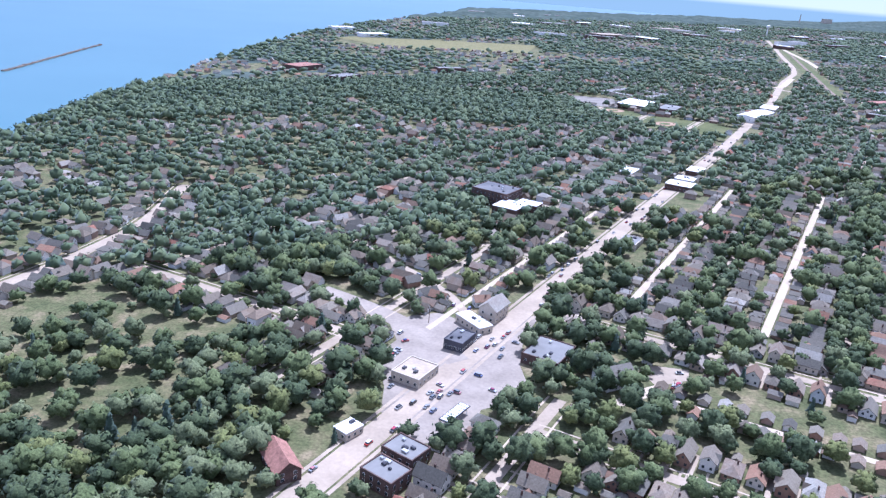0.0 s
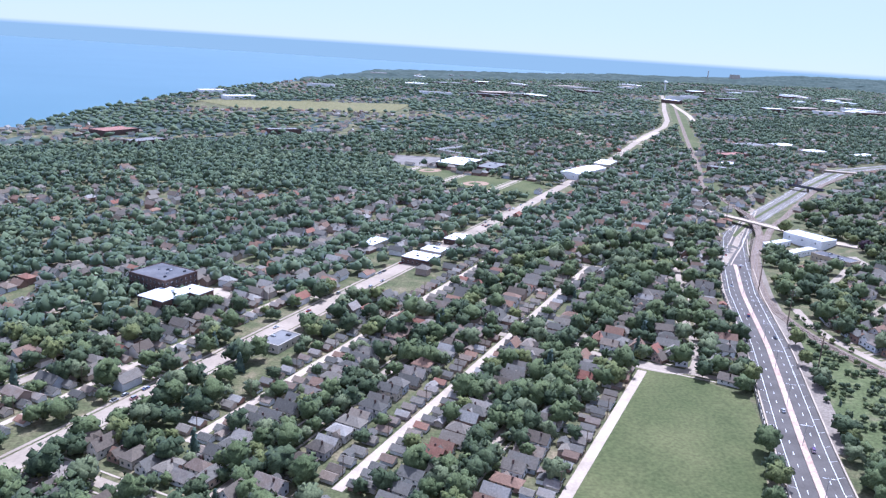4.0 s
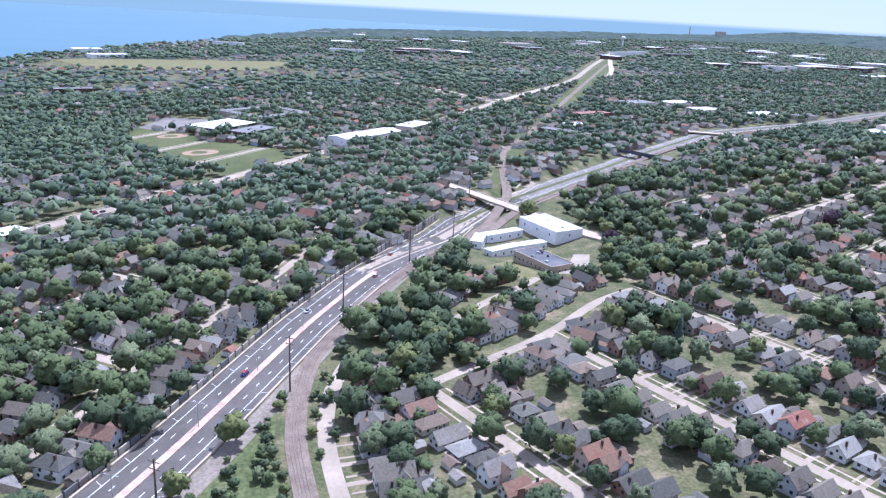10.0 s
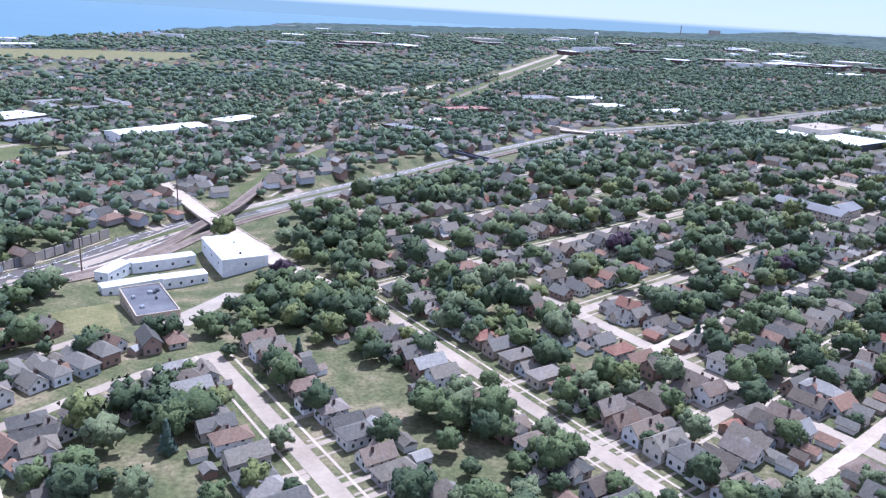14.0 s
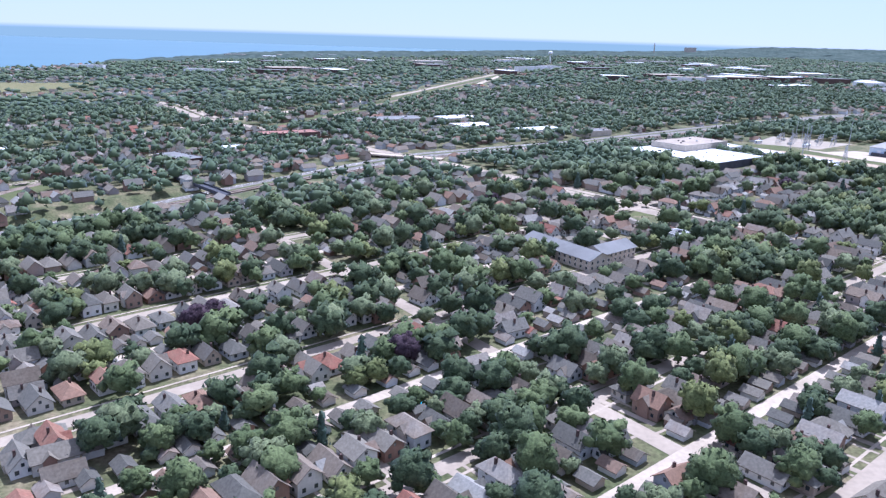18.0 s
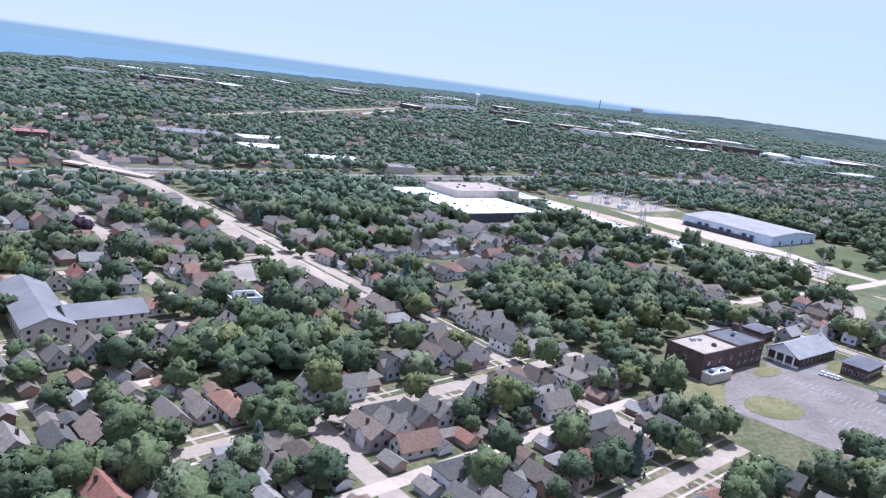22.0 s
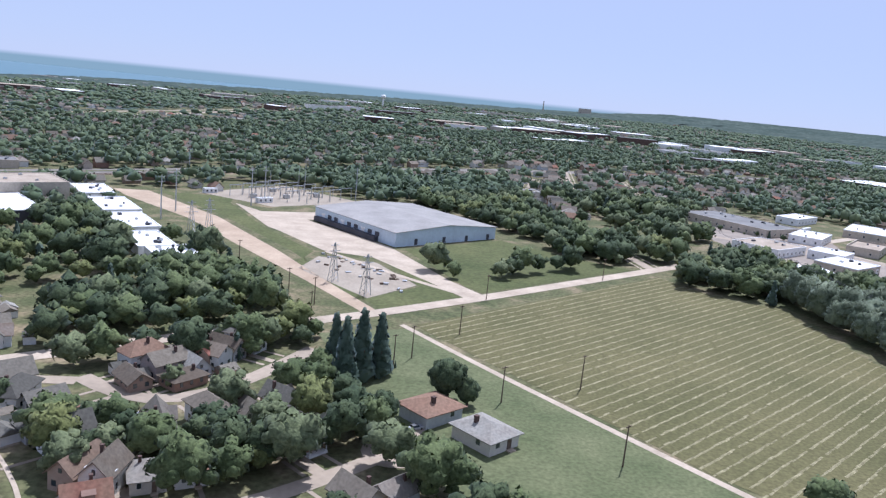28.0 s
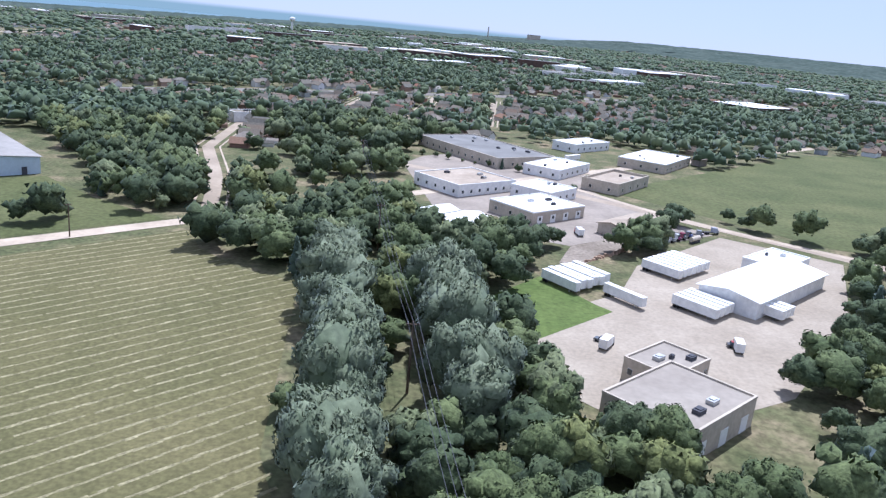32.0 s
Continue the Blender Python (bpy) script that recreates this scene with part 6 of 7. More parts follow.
ft = np.concatenate([np.stack([fi, fi + 1, fi + 1 + len(fs)], 1), np.stack([fi, fi + 1 + len(fs), fi + len(fs)], 1)])
tagged(new("far_woods", tri_mesh("far_woods", fv, ft, HAZED_RIDGE, True)), "distant woods of the suburb down to the lake", "woods", kind="stuff")
# pale works and halls in the distance
rw = random.Random(8)
for k in range(70):
    if k < 34:
        x, y = rw.uniform(760, 1500), rw.uniform(1600, 2500)
    elif k < 52:
        x, y = rw.uniform(1150, 1700), rw.uniform(1150, 1900)
    else:
        x, y = rw.uniform(-60, 700), rw.uniform(1500, 2700)
    L, W, h = rw.uniform(25, 90), rw.uniform(16, 40), rw.uniform(6, 9)
    t = thing("distant_hall", x, y, rw.choice((30, 38, -55, 0)), label="pale flat-roofed works hall among distant woods", category="building", group="distant works")
    part("wall", Shape().box(0, 0, -3, L, W, h + 3), rw.choice((WHITE_WALL, TAN, BRICK)), t)
    part("roof", Shape().box(0, 0, h, L - 0.4, W - 0.4, 0.3), rw.choice((WHITE_ROOF, WHITE_ROOF, GREY_ROOF, TAN_ROOF)), t)

# ---- expressway fittings ----
XL, XW = along(XWAY, 1.0)
XN = np.stack([-XW[:, 1], XW[:, 0]], 1)
XSPAN = np.where((XL[:, 1] > 180) & (XL[:, 1] < 900))[0]


def road_mark(sh, i0, i1, off, width=0.22, slant=0.0):
    """A painted bar on the expressway from one metre mark to another."""
    co = []
    for i, o, sgn in ((i0, off, -1), (i1, off + slant, -1), (i1, off + slant, 1), (i0, off, 1)):
        p = XL[i] + XN[i] * (o + sgn * width / 2)
        co.append((p[0], p[1], H(p[0], p[1]) + 0.09))
    sh.faces(co, [(0, 1, 2, 3)])


marks = Shape()
for i in range(XSPAN[0], XSPAN[-1] - 12, 10):
    for off in (-5.9, 5.9):
        road_mark(marks, i, i + 10, off, 0.17)
for i in range(XSPAN[0], XSPAN[-1] - 10, 7):
    for off in (-3.5, 3.5):
        road_mark(marks, i, i + 2, off, 0.18)
for i in range(XSPAN[0], XSPAN[-1] - 10, 9):
    for off, sl in ((6.0, 2.0), (-6.0, -2.0)):
        road_mark(marks, i, i + 1, off, 0.22, sl)
tagged(new("lane_markings", marks.mesh("lane_markings", PAINT)), "white lane lines and shoulder bars on dark asphalt", "road markings", kind="stuff")
noise_wall = thing("noise_wall", 0, 0, z=0, label="grey panelled noise wall beside the expressway", category="wall", kind="structure")
for i in range(int(np.argmin(abs(XL[:, 1] - 200))), int(np.argmin(abs(XL[:, 1] - 552))), 4):
    p, q = XL[i] + XN[i] * 9.9, XL[i + 4] + XN[i + 4] * 9.9
    a = math.degrees(math.atan2(*(q - p)[::-1]))
    m = (p + q) / 2
    z = H(*(m + XN[i] * 3))
    part("panel", Shape().box(m[0], m[1], z - 1.5, 3.75, 0.22, 3.3, a), TAN if (i // 4) % 5 else GREY_ROOF, noise_wall)
    part("post", Shape().box(p[0], p[1], z - 1.5, 0.36, 0.36, 3.6, a), DARK_WALL, noise_wall)
barrier = ribbon("trim", XWAY[:7], 0.5, CONCRETE, 0.55, "low concrete barrier along the expressway", "barrier", thick=0.6, keep=False, shift=-8.6, step=4)
barrier = ribbon("trim", XWAY[:7], 0.5, CONCRETE, 0.55, "low concrete barrier along the expressway", "barrier", thick=0.6, keep=False, shift=8.7, step=4)
ribbon("verge", XWAY[2:7], 5.0, DUST, 0.05, "gravel shoulder beside the expressway", "verge", keep=False, shift=-11.6, step=4)


def lamp_kind():
    t = new("street_lamp")
    tagged(t, "slim twin-armed steel lamp on the median", "street lamp", "expressway lamps")
    part("pole", Shape().tube((0, 0, 0), (0, 0, 6.2), 0.11, 0.07), METAL, t)
    bar = part("arm", Shape().tube((-1.3, 0, 6.3), (1.3, 0, 6.3), 0.05), METAL, t)
    for s in (-1, 1):
        part("lamp_head", Shape().box(s * 1.35, 0, 6.22, 0.6, 0.24, 0.12), METAL, bar)
    return t


LAMP = lamp_kind()
lamp_at = [i for i in range(XSPAN[0] + 8, int(np.argmin(abs(XL[:, 1] - 470))), 30)]
for k, i in enumerate(lamp_at):
    m = pose(XL[i, 0], XL[i, 1], H(*XL[i]) + 0.25, 0, 0, math.degrees(math.atan2(XN[i, 1], XN[i, 0])))
    if k:
        copy_thing(LAMP, m)
    else:
        LAMP.matrix_basis = m

# rails and sleepers
for line in (RAILWAY[:14], RAIL2[:9]):
    for side in (-0.95, -0.2, 0.55, 1.3) if line[0] == RAILWAY[0] else (-0.42, 0.42):
        ribbon("rail", line, 0.12, RAIL, 0.3 if len(line) == 14 else 0.36, "worn steel rail on a gravel bed", "rail", shift=side, keep=False, thick=0.12, over=True, step=4)

# girder bridges over the expressway
for k, (a, b_, lab) in enumerate((((478, 748), (515, 702), "dark steel railway bridge over the expressway"), ((572, 822), (618, 806), "pale concrete bridge over the expressway"))):
    t = thing("bridge", (a[0] + b_[0]) / 2, (a[1] + b_[1]) / 2, math.degrees(math.atan2(b_[1] - a[1], b_[0] - a[0])), z=H(*a), label=lab, category="bridge")
    n = math.dist(a, b_)
    part("deck", Shape().box(0, 0, 1.4, n, 4.5 if k == 0 else 8, 0.5), DARK_WALL if k == 0 else CONCRETE, t)
    for s in (-1, 1):
        part("girder", Shape().box(0, s * (2.2 if k == 0 else 3.9), 1.2, n, 0.3, 1.5 if k == 0 else 0.9), DARK_WALL if k == 0 else CONCRETE, t)
        part("pier", Shape().box(s * n * 0.28, 0, -4.5, 0.9, 4.2, 6.0), CONCRETE, t)


# ---- poles ----
def pole_kind(name, h, label, arms=1, lattice=False):
    t = new(name)
    tagged(t, label, "power pole", label)
    part("pole", Shape().tube((0, 0, -0.3), (0, 0, h), 0.02 * h ** 0.9 + 0.04, 0.011 * h ** 0.9 + 0.03), WOOD if not lattice else METAL, t)
    for k in range(arms):
        z = h * (0.95 - 0.1 * k)
        bar = part("crossarm", Shape().box(0, 0, z, 0.14 * h + 0.4, 0.12, 0.14), WOOD if not lattice else METAL, t)
        for s in (-1, 0, 1) if h > 7 else ():
            part("insulator", Shape().tube((s * 0.06 * h, 0, z + 0.1), (s * 0.06 * h, 0, z + 0.4), 0.07), METAL, bar)
    return t


def plant(ob, spots, ang):
    for k, (x, y) in enumerate(spots):
        m = pose(x, y, H(x, y), 0, 0, ang)
        if k:
            copy_thing(ob, m)
        else:
            ob.matrix_basis = m


plant(pole_kind("tall_power_pole", 15.5, "tall dark power pole beside the railway", 2), [(294, 322), (311.5, 376), (322, 424), (344, 480), (364, 520), (377, 585), (388, 640), (402, 720), (425, 790)], -25)
plant(pole_kind("utility_pole", 7.0, "weathered wooden utility pole", 1), [(937, 704), (940, 666), (957, 674), (955, 643), (925, 687), (921, 681), (903, 722), (903, 709), (896, 730), (879, 760), (972, 618), (948, 735), (990, 766)], 35)
plant(pole_kind("steel_pole", 16.0, "tall galvanised steel power pole", 2, True), [(842, 820), (843, 838), (911, 888), (872, 874), (829, 926), (868, 862)], 35)
alley_poles = []
for pts in ALLEYS:
    q, w = along(pts, 1.0)
    alley_poles += [(q[i, 0] - w[i, 1] * 2.1, q[i, 1] + w[i, 0] * 2.1) for i in range(6, len(q), 24) if off_path(*q[i]) < 330]
plant(pole_kind("alley_pole", 6.4, "wooden utility pole at the edge of an alley", 1), alley_poles[:34], 20)


# ---- switchyard ----
def gantry_kind():
    t = new("switchyard_gantry")
    tagged(t, "galvanised steel gantry with insulators on gravel", "gantry", "switchyard gantries")
    for s in (-1, 1):
        for d in (-0.35, 0.35):
            part("leg", Shape().tube((s * 3.0, d, 0), (s * 3.0, 0, 5.0), 0.09, 0.07, 4), METAL, t)
    bar = part("beam", Shape().box(0, 0, 4.8, 6.6, 0.3, 0.35), METAL, t)
    for k in range(3):
        part("insulator", Shape().tube((-2 + 2 * k, 0, 3.7), (-2 + 2 * k, 0, 4.8), 0.11, 0.11, 5), WOOD, bar)
    return t


GANTRY = gantry_kind()
spots = []
for i in range(5):
    for j in range(4):
        spots.append((858 + 8.6 * i + 5.2 * j * 0.9, 886 - 1.0 * i + 8.4 * j * 0.9 - 4.4 * i * 0.3))
plant(GANTRY, spots, 38)
for k, (x, y, h) in enumerate(((884, 903, 15), (886, 916, 17), (872, 893, 12))):
    t = thing("lightning_mast", x, y, label="thin steel lightning mast in the switchyard", category="mast")
    part("mast", Shape().tube((0, 0, 0), (0, 0, h), 0.2, 0.06), METAL, t)
for x, y in ((866, 884), (880, 888), (893, 898), (872, 906)):
    t = thing("transformer", x, y, 38, label="grey transformer on the switchyard gravel", category="transformer")
    tank = part("tank", Shape().box(0, 0, 0, 2.6, 1.8, 1.7), METAL, t)
    part("cooler", Shape().box(0, 1.2, 0.2, 2.2, 0.5, 1.3), DARK_WALL, t)
    for s in (-0.7, 0, 0.7):
        part("bushing", Shape().tube((s, 0, 1.7), (s, 0, 2.6), 0.12, 0.06, 5), WOOD, tank)
flat_building("control_house", 872, 873, 36, 7, 2.6, 1.8, WHITE_WALL, WHITE_ROOF, "small white control house beside the switchyard", "shed", rows=((0.6, 3),), units=0)
flat_building("control_house", 846, 890, 36, 6, 2.6, 1.8, WHITE_WALL, WHITE_ROOF, "small white equipment house beside the switchyard", "shed", rows=((0.6, 3),), units=0)

# ---- hay rows ----
hay = Shape()
hp = np.array(HAY, float)
rh = random.Random(4)
hc, hs = math.cos(radians(38)), math.sin(radians(38))
for k in range(-60, 60):
    off = k * 2.6
    for j in range(-80, 90):
        if rh.random() < 0.03:
            continue
        a, n = j * 1.5 + rh.uniform(-0.3, 0.3), off + rh.uniform(-0.12, 0.12) + 0.22 * math.sin(j * 0.07 + 0.5 * math.sin(k * 0.7))
        x, y = 985 + a * hc - n * hs, 690 + a * hs + n * hc
        inside = False
        for (ax, ay), (bx, by) in zip(hp, np.roll(hp, -1, 0)):
            if (ay > y) != (by > y) and x < (bx - ax) * (y - ay) / (by - ay) + ax:
                inside = not inside
        if inside:
            L, w, h = rh.uniform(1.5, 2.3), rh.uniform(0.3, 0.62), rh.uniform(0.06, 0.13)
            z = float(0.031 * x - 9.84e-6 * x * x) + 0.04
            co = [(x + p * hc - q * hs, y + p * hs + q * hc, z + r) for p, q, r in ((-L / 2, -w / 2, 0), (L / 2, -w / 2, 0), (L / 2, w / 2, 0), (-L / 2, w / 2, 0), (-L * 0.4, 0, h), (L * 0.4, 0, h))]
            hay.faces(co, [(0, 1, 5, 4), (1, 2, 5), (2, 3, 4, 5), (3, 0, 4)])
tagged(new("hay_rows", hay.mesh("hay_rows", STUBBLE)), "pale swaths of cut hay in parallel rows", "hay", kind="stuff")


# ---- vehicles ----
def car_kind(name, label, l, w, h, van=False):
    t = new(name)
    tagged(t, label, "car", "cars of the suburb")
    b = Shape().box(0, 0, 0.16, l, w, h * 0.42, taper=0.96)
    part("body", b, CARPAINT, t)
    part("cabin", Shape().box(-l * (0.02 if van else 0.05), 0, 0.15 + h * 0.42, l * (0.72 if van else 0.52), w * 0.9, h * 0.38, taper=0.8), GLASS, t)
    part("car_roof", Shape().box(-l * (0.02 if van else 0.05), 0, 0.15 + h * 0.8, l * (0.58 if van else 0.41), w * 0.72, 0.05), CARPAINT, t)
    for sx in (-0.31, 0.31):
        for sy in (-1, 1):
            part("wheel", Shape().tube((sx * l, sy * w * 0.5 - 0.07 * sy, 0.18), (sx * l, sy * w * 0.52, 0.18), 0.19, n=8), RUBBER, t)
    return t


CAR_KINDS = [car_kind("car", "parked saloon car with dark windows", 2.7, 1.1, 0.85), car_kind("car", "parked tall family car with dark windows", 2.75, 1.15, 1.05, True)]
def pale_car():
    t = car_kind("car", "pale saloon car parked beside a church", 2.7, 1.1, 0.85)
    for ob in t.children:
        if ob.name.startswith(("body", "car_roof")):
            ob.data.materials[0] = WHITE_WALL
    return t


for k in range(4):
    pale_car().matrix_basis = pose(845 + 0.95 * k, 611.5 - 0.85 * k, H(845 + 0.95 * k, 611.5 - 0.85 * k) + 0.1, 0, 0, 38)
car_spots = []
q, w = along(AVENUE, 1.0)
rc = random.Random(21)
for i in range(60, 620, 1):
    if i < len(q) and rc.random() < 0.075:
        off = rc.choice((-3.6, -3.6, 3.6, 3.6, 1.5, -1.5))
        car_spots.append((q[i, 0] - w[i, 1] * off, q[i, 1] + w[i, 0] * off, math.degrees(math.atan2(w[i, 1], w[i, 0]))))
for i, off in ((95, -2.4), (120, 2.4), (190, -4.5), (260, 4.5), (300, -2.4), (330, 4.6), (215, 2.3)):
    i += XSPAN[0]
    car_spots.append((XL[i, 0] + XN[i, 0] * off, XL[i, 1] + XN[i, 1] * off, math.degrees(math.atan2(XW[i, 1], XW[i, 0]))))
for x, y, a in ((21, 232, 62), (25, 235, 62), (27, 241, 60), (21, 215, -30), (25, 206, -35), (29, 206, 60), (6, 203, 50), (1, 197, 60), (5, 195, 62), (7, 193, 60), (9, 208, -40), (9, 201, 65), (12, 203, 60), (14, 204, -30), (-8, 223, -30), (-7, 226, -30), (-6, 228, -30), (-5, 230, -30), (-10, 225, -30), (-6, 211, 60), (-6, 206, 60), (-3, 194, 55), (-3, 237, 30), (-5, 243, 60), (30, 234, 62), (29, 228, 60), (35, 239, -30), (55, 303, 60), (57, 307, 60), (0, 298, -55), (14, 269, 75), (20, 266, 70), (87, 222, 0), (0, 311, -55), (-19, 325, -50)):
    car_spots.append((x, y, a))
for k in range(8, 12):
    car_spots.append((76 + 1.6 * k * 0.5, 208 + k * 0.6, 60))
for x, y, a in house_spots[:230]:
    if rc.random() < 0.22:
        c, s = math.cos(radians(a)), math.sin(radians(a))
        px, py = rc.choice(((3.5, -2), (-3.5, 1), (2, -7.6), (-2, -7.6)))
        car_spots.append((x + px * c - py * s, y + px * s + py * c, a + (90 if abs(px) > 3 else 0)))
for x, y in ((1098, 697.5), (1087, 719), (1110, 718), (1076, 709)):
    car_spots.append((x, y, rc.uniform(0, 180)))
car_spots.insert(2, (923.6, 653.4, 28))
for k, (x, y, a) in enumerate(car_spots[:150]):
    ob, m = CAR_KINDS[k % 2], pose(x, y, H(x, y) + 0.1, 0, 0, a)
    if k < 2:
        ob.matrix_basis = m
    else:
        copy_thing(ob, m)


# fuel pumps' canopy at the crossing
canopy = thing("canopy", 13, 189, 57, label="flat white canopy on posts over a forecourt", category="canopy")
slab = part("canopy_roof", Shape().box(0, 0, 2.3, 11.5, 3.4, 0.35), DARK_WALL, canopy)
for k in range(8):
    part("roof_panel", Shape().box(-4.9 + 1.4 * k, 0, 2.65, 1.0, 2.9, 0.06), WHITE_ROOF, slab)
for x in (-4.6, 0, 4.6):
    for y in (-1.2, 1.2):
        part("post", Shape().tube((x, y, -0.1), (x, y, 2.3), 0.12), TRIM, canopy)


def trailer_kind():
    t = new("trailer")
    tagged(t, "white box trailer parked on a gravel yard", "trailer", "parked trailers")
    part("box", Shape().box(0, 0, 0.65, 9.4, 1.34, 1.75), WHITE_WALL, t)
    part("trailer_roof", Shape().box(0, 0, 2.4, 9.42, 1.36, 0.05), WHITE_ROOF, t)
    part("chassis", Shape().box(-0.3, 0, 0.45, 8.6, 0.7, 0.2), DARK_WALL, t)
    for x in (-3.9, -3.1):
        for s in (-1, 1):
            part("wheel", Shape().tube((x, s * 0.5, 0.32), (x, s * 0.82, 0.32), 0.32, n=8), RUBBER, t)
    for s in (-0.5, 0.5):
        part("landing_leg", Shape().box(3.0, s, 0, 0.12, 0.12, 0.5), METAL, t)
    return t


def lorry_kind():
    t = new("lorry")
    tagged(t, "dark lorry tractor parked at a gravel yard's edge", "lorry", "parked lorries")
    part("chassis", Shape().box(-0.4, 0, 0.42, 3.9, 0.62, 0.22), DARK_WALL, t)
    cab = part("cab", Shape().box(1.05, 0, 0.5, 1.25, 1.3, 1.25, taper=0.9), CARPAINT, t)
    part("windscreen", Shape().box(1.66, 0, 1.1, 0.06, 1.08, 0.5), GLASS, cab)
    part("bonnet", Shape().box(1.95, 0, 0.5, 0.7, 1.1, 0.6, taper=0.85), CARPAINT, t)
    for x in (-1.9, -1.2, 1.75):
        for s in (-1, 1):
            part("wheel", Shape().tube((x, s * 0.42, 0.32), (x, s * 0.68, 0.32), 0.32, n=8), RUBBER, t)
    for s in (-0.52, 0.52):
        part("exhaust", Shape().tube((0.3, s, 0.6), (0.3, s, 2.1), 0.06, n=6), METAL, t)
    return t


LORRY = lorry_kind()
for k, (x, y, a) in enumerate(((1119.9, 778.5, 20), (1124.5, 783, -50), (1126.6, 784.4, -52), (1128.8, 785.9, -50), (1131, 787.4, -48), (1133.3, 789, -50), (1137, 790.5, -30), (1143, 793.4, 10))):
    m = pose(x, y, H(x, y) + 0.05, 0, 0, a)
    if k:
        copy_thing(LORRY, m)
    else:
        LORRY.matrix_basis = m
tank = thing("tank", 1134, 784, 38, label="pale cylindrical tank on a dark trailer frame", category="tank")
part("vessel", Shape().tube((-2.2, 0, 1.1), (2.2, 0, 1.1), 0.62, n=14), TAN, tank)
part("frame", Shape().box(0, 0, 0.1, 4.2, 0.9, 0.4), DARK_WALL, tank)
bank = Shape()
for k in range(26):
    f = k / 25
    bank.box(1099 + 21 * f + rc.uniform(-0.4, 0.4), 763.5 + 17.5 * f + rc.uniform(-0.4, 0.4), H(1099 + 21 * f, 763.5 + 17.5 * f) - 0.2, rc.uniform(1.0, 2.0), rc.uniform(0.7, 1.2), rc.uniform(0.5, 1.0), rc.uniform(0, 180), 0.5)
tagged(new("earth_bank", bank.mesh("earth_bank", CLAY)), "low bank of brown earth and rubble beside a yard", "bank", kind="structure")
TRAILER = trailer_kind()
tr = [(1087.5 + 1.62 * k, 745.8 + 1.12 * k + 0.5 * (k % 2), -60) for k in range(6)] + [(1098, 738.5, -60)] + [(1110 + 1.55 * k, 733.5 + 1.15 * k, -58) for k in range(4)] + [(1123.5 + 1.55 * k, 734 + 1.15 * k, -58) for k in range(3)] + [(1113 + 1.6 * k, 756 + 1.2 * k, -56) for k in range(7)] + [(1136, 897, 40)]
for k, (x, y, a) in enumerate(tr):
    m = pose(x, y, H(x, y) + 0.05, 0, 0, a)
    if k:
        copy_thing(TRAILER, m)
    else:
        TRAILER.matrix_basis = m
for k, (x, y) in enumerate(((1096.5, 693.5), (1087, 717), (1110, 717), (1104, 786))):
    t = thing("box_van", x, y, 30 + 20 * k, label="white box van in an industrial yard", category="van")
    part("box", Shape().box(-0.4, 0, 0.4, 3.0, 1.4, 1.5), WHITE_WALL, t)
    part("cab", Shape().box(1.6, 0, 0.3, 1.0, 1.3, 1.1, taper=0.85), CARPAINT, t)
    for sx in (-1.2, 1.4):
        for sy in (-1, 1):
            part("wheel", Shape().tube((sx, sy * 0.5, 0.28), (sx, sy * 0.72, 0.28), 0.28, n=8), RUBBER, t)

# ---- car park, oval, pools, ball diamonds ----


bays = Shape()
for r0, (bx, by) in enumerate(((832, 606), (838, 598), (845, 590), (838, 575), (830, 582))):
    for k in range(11):
        x, y = bx + k * 1.35 * 0.75, by - k * 1.35 * 0.66
        c, s = math.cos(radians(40)), math.sin(radians(40))
        co = [(x + p * c - q_ * s, y + p * s + q_ * c) for p, q_ in ((-2.2, -0.07), (2.2, -0.07), (2.2, 0.07), (-2.2, 0.07))]
        bays.faces([(px, py, H(px, py) + 0.09) for px, py in co], [(0, 1, 2, 3)])
tagged(new("bay_markings", bays.mesh("bay_markings", FADED)), "faded white bay lines on old asphalt", "road markings", kind="stuff")
for x, y, r in ((513, 515, 1.9), (599, 498, 1.5), (883, 644, 1.6), (601, 497, 1.4)):
    t = thing("swimming_pool", x, y, label="round above-ground pool with blue water", category="pool")
    rim = Shape().prism(ellipse(0, 0, r, r, n=16), 0, 0.6)
    part("pool_wall", rim, TRIM, t)
    part("pool_water", Shape().prism(ellipse(0, 0, r * 0.9, r * 0.9, n=16), 0.55, 0.63), POOL, t)
for k in range(70):   # heaps and pallets in the works yard
    x, y = 902 + 0.36 * k + rc.uniform(-1.5, 1.5), 774 - 0.42 * k + rc.uniform(-2, 2) + (5 if k % 3 else -8)
    if k % 2 == 0:
        t = thing("scrap_pile", x, y, rc.uniform(0, 180), label="low stack of dark timber and scrap", category="scrap pile", group="scrap in the works yard")
        part("pallet", Shape().box(0, 0, 0, rc.uniform(0.9, 2.0), rc.uniform(0.5, 1.0), rc.uniform(0.25, 0.6)), rc.choice((WOOD, BALLAST, METAL)), t)

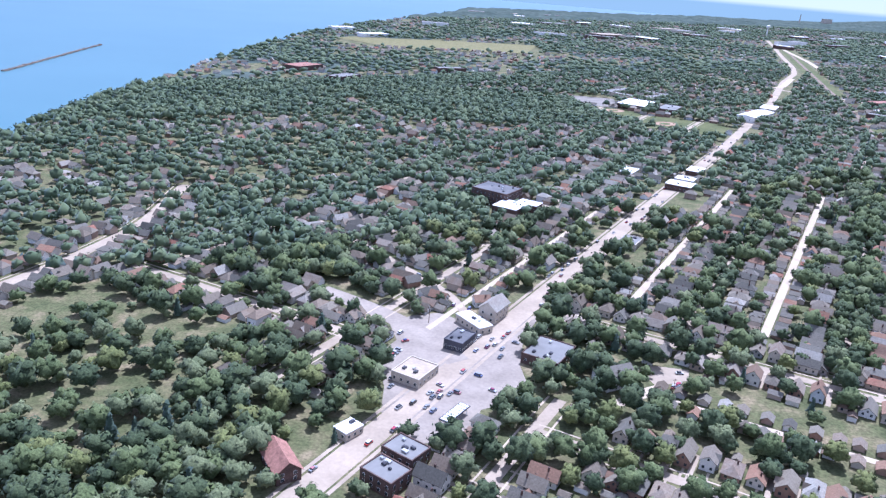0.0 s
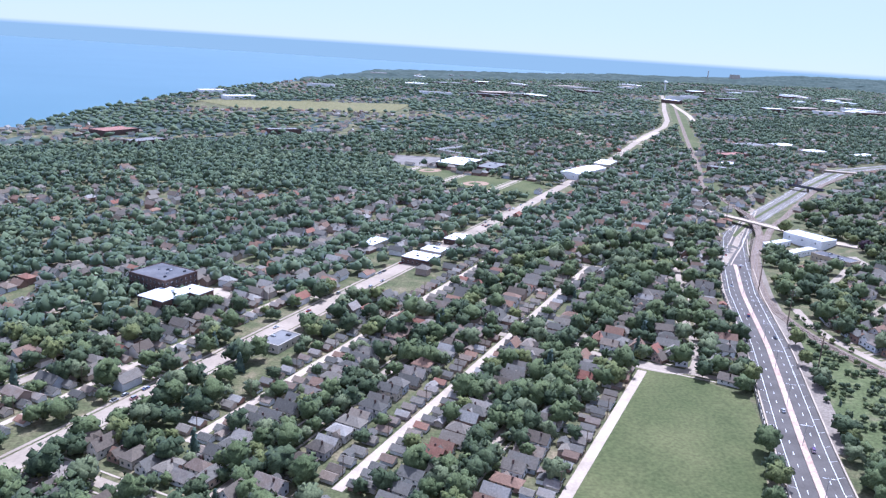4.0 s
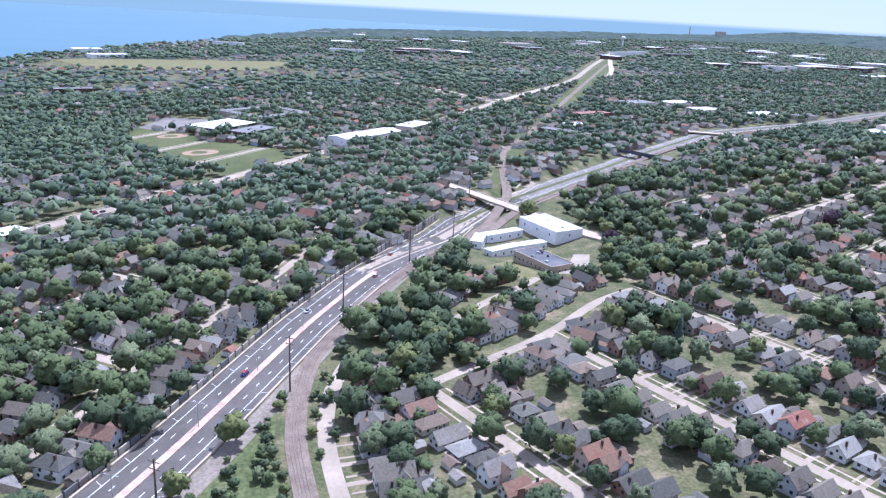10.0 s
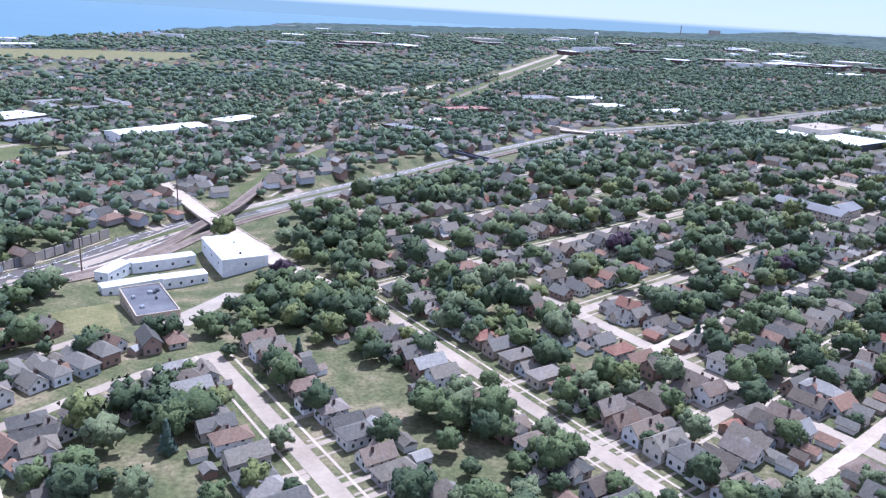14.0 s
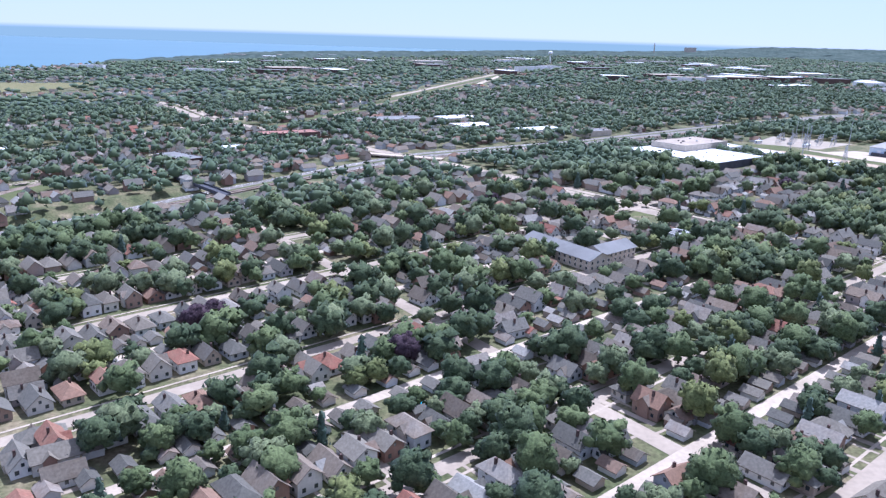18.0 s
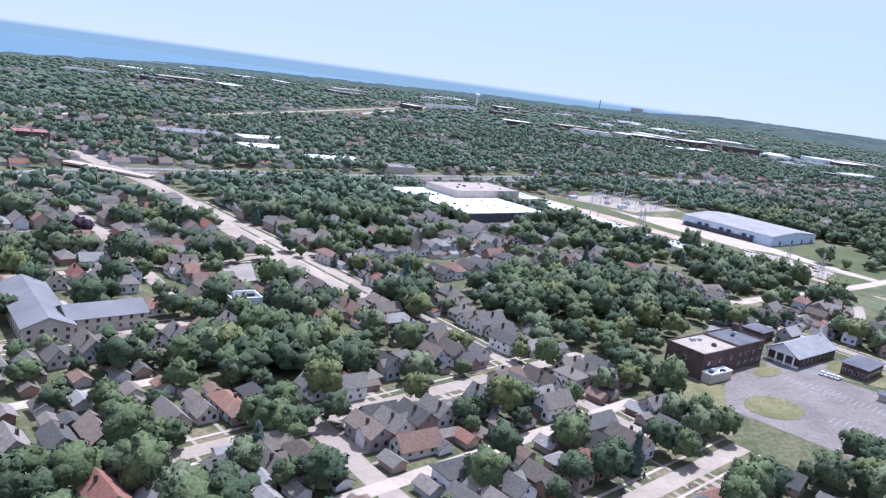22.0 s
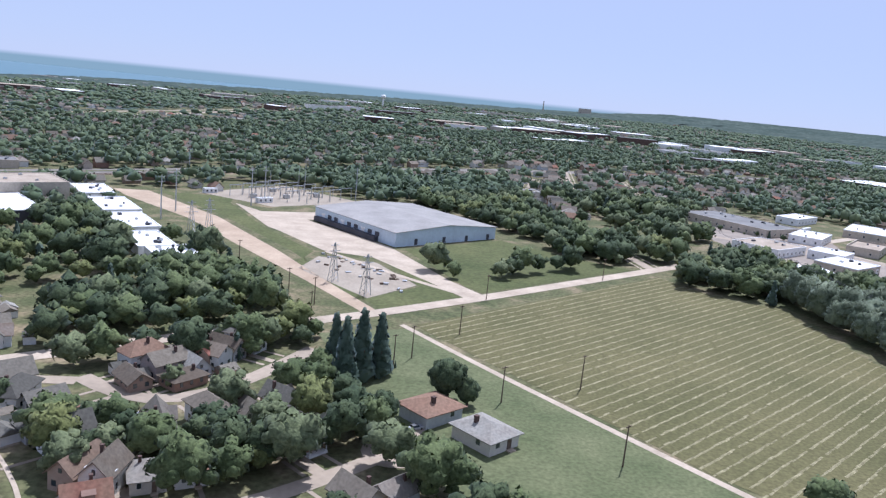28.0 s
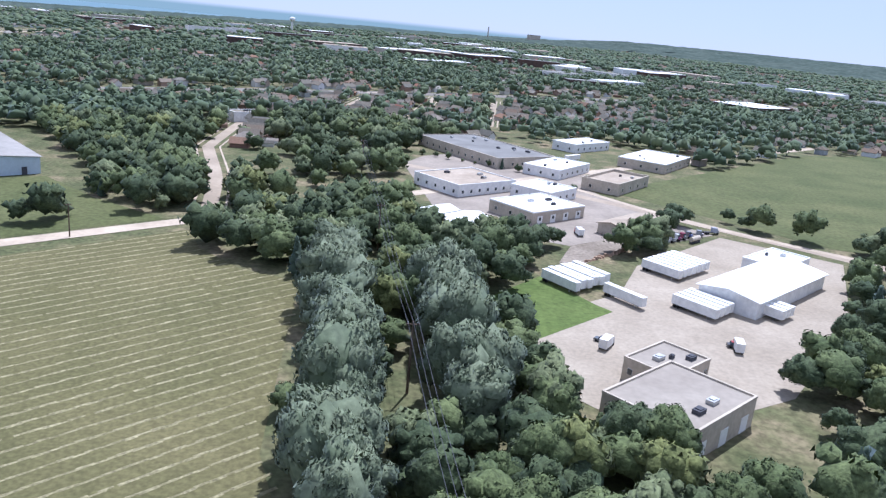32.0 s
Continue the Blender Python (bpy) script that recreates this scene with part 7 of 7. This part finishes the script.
def pylon_kind():
    """A lattice mast of four legs with braces and three cross-arms."""
    t = new("pylon")
    tagged(t, "grey steel lattice pylon beside a works yard", "pylon", "pylons of the power line")
    for sx in (-1, 1):
        for sy in (-1, 1):
            part("leg", Shape().tube((sx * 1.1, sy * 1.1, -0.2), (sx * 0.12, sy * 0.12, 11), 0.09, 0.06, 4), METAL, t)
    for k in range(6):
        z0, z1 = 1.8 * k, 1.8 * (k + 1)
        r0, r1 = 1.1 - 0.089 * z0, 1.1 - 0.089 * z1
        for sx, sy, ex, ey in ((-1, -1, 1, -1), (1, -1, 1, 1), (1, 1, -1, 1), (-1, 1, -1, -1)):
            part("brace", Shape().tube((sx * r0, sy * r0, z0), (ex * r1, ey * r1, z1), 0.045, n=4), METAL, t)
    for z, w in ((7.0, 2.2), (8.6, 1.8), (10.2, 1.4)):
        part("cross_arm", Shape().box(0, 0, z, 2 * w, 0.14, 0.14), METAL, t)
    return t


PYLON, PYLONS = pylon_kind(), ((915.5, 733.5), (906.6, 745.3), (857, 799.3), (861.6, 806))
for k, (x, y) in enumerate(PYLONS):
    m = pose(x, y, H(x, y), 0, 0, 35)
    if k:
        copy_thing(PYLON, m)
    else:
        PYLON.matrix_basis = m

# ---- power line between the poplar rows ----
line_poles = [(1053.5, 640), (1053.0, 700), (1052.5, 765), (1052, 850)]
plant(pole_kind("line_pole", 10.5, "wooden pole of a power line among poplars", 1), line_poles, 0)
power_line = thing("power_line", 0, 0, z=0, label="thin dark overhead wires above the poplars", category="power line")
for off in (-0.75, 0.0, 0.75):
    for (x0, y0), (x1, y1) in zip(line_poles, line_poles[1:]):
        wire = Shape()
        for k in range(8):
            f, g = k / 8, (k + 1) / 8
            a = (x0 + (x1 - x0) * f + off, y0 + (y1 - y0) * f, (1 - f) * H(x0, y0) + f * H(x1, y1) + 10.5 - 5.2 * f * (1 - f))
            b = (x0 + (x1 - x0) * g + off, y0 + (y1 - y0) * g, (1 - g) * H(x0, y0) + g * H(x1, y1) + 10.5 - 5.2 * g * (1 - g))
            wire.tube(a, b, 0.03, n=3)
        part("wire", wire, DARK_WALL, power_line)

# ---- lake and horizon ----
bw = Shape()
for k in range(110):
    f = k / 109
    x, y = -470 - 22 * f, 860 + 310 * f
    bw.box(x + rc.uniform(-1, 1), y, -20.6, rc.uniform(4, 6), rc.uniform(2.6, 3.4), rc.uniform(1.4, 2.3), rc.uniform(0, 90), 0.7)
tagged(new("breakwater", bw.mesh("breakwater", BALLAST)), "low brown rubble breakwater in the lake", "breakwater", kind="structure")
wt = thing("water_tower", 955, 2310, label="white ball-shaped water tower above distant roofs", category="water tower")
part("shaft", Shape().tube((0, 0, 0), (0, 0, 22), 2.2, 1.6, 10), WHITE_WALL, wt)
ball = bmesh.new()
bmesh.ops.create_icosphere(ball, subdivisions=2, radius=6.0, matrix=Matrix.Translation((0, 0, 26)) @ Matrix.Diagonal((1, 1, 0.8, 1)))
me = bpy.data.meshes.new("tank")
ball.to_mesh(me)
ball.free()
me.materials.append(WHITE_WALL)
part("tank", me, None, wt)
st = thing("smokestack", 1623, 3600, label="thin tall smokestack on the horizon", category="smokestack")
part("pallet", Shape().tube((0, 0, 0), (0, 0, 46), 3.0, 2.0, 8), TAN, st)
tb = thing("tower_block", 1866, 3850, 30, label="long tower block on the horizon", category="building")
part("wall", Shape().box(0, 0, 0, 62, 16, 24), TAN, tb)
part("roof", Shape().box(0, 0, 24, 61, 15, 1), GREY_ROOF, tb)
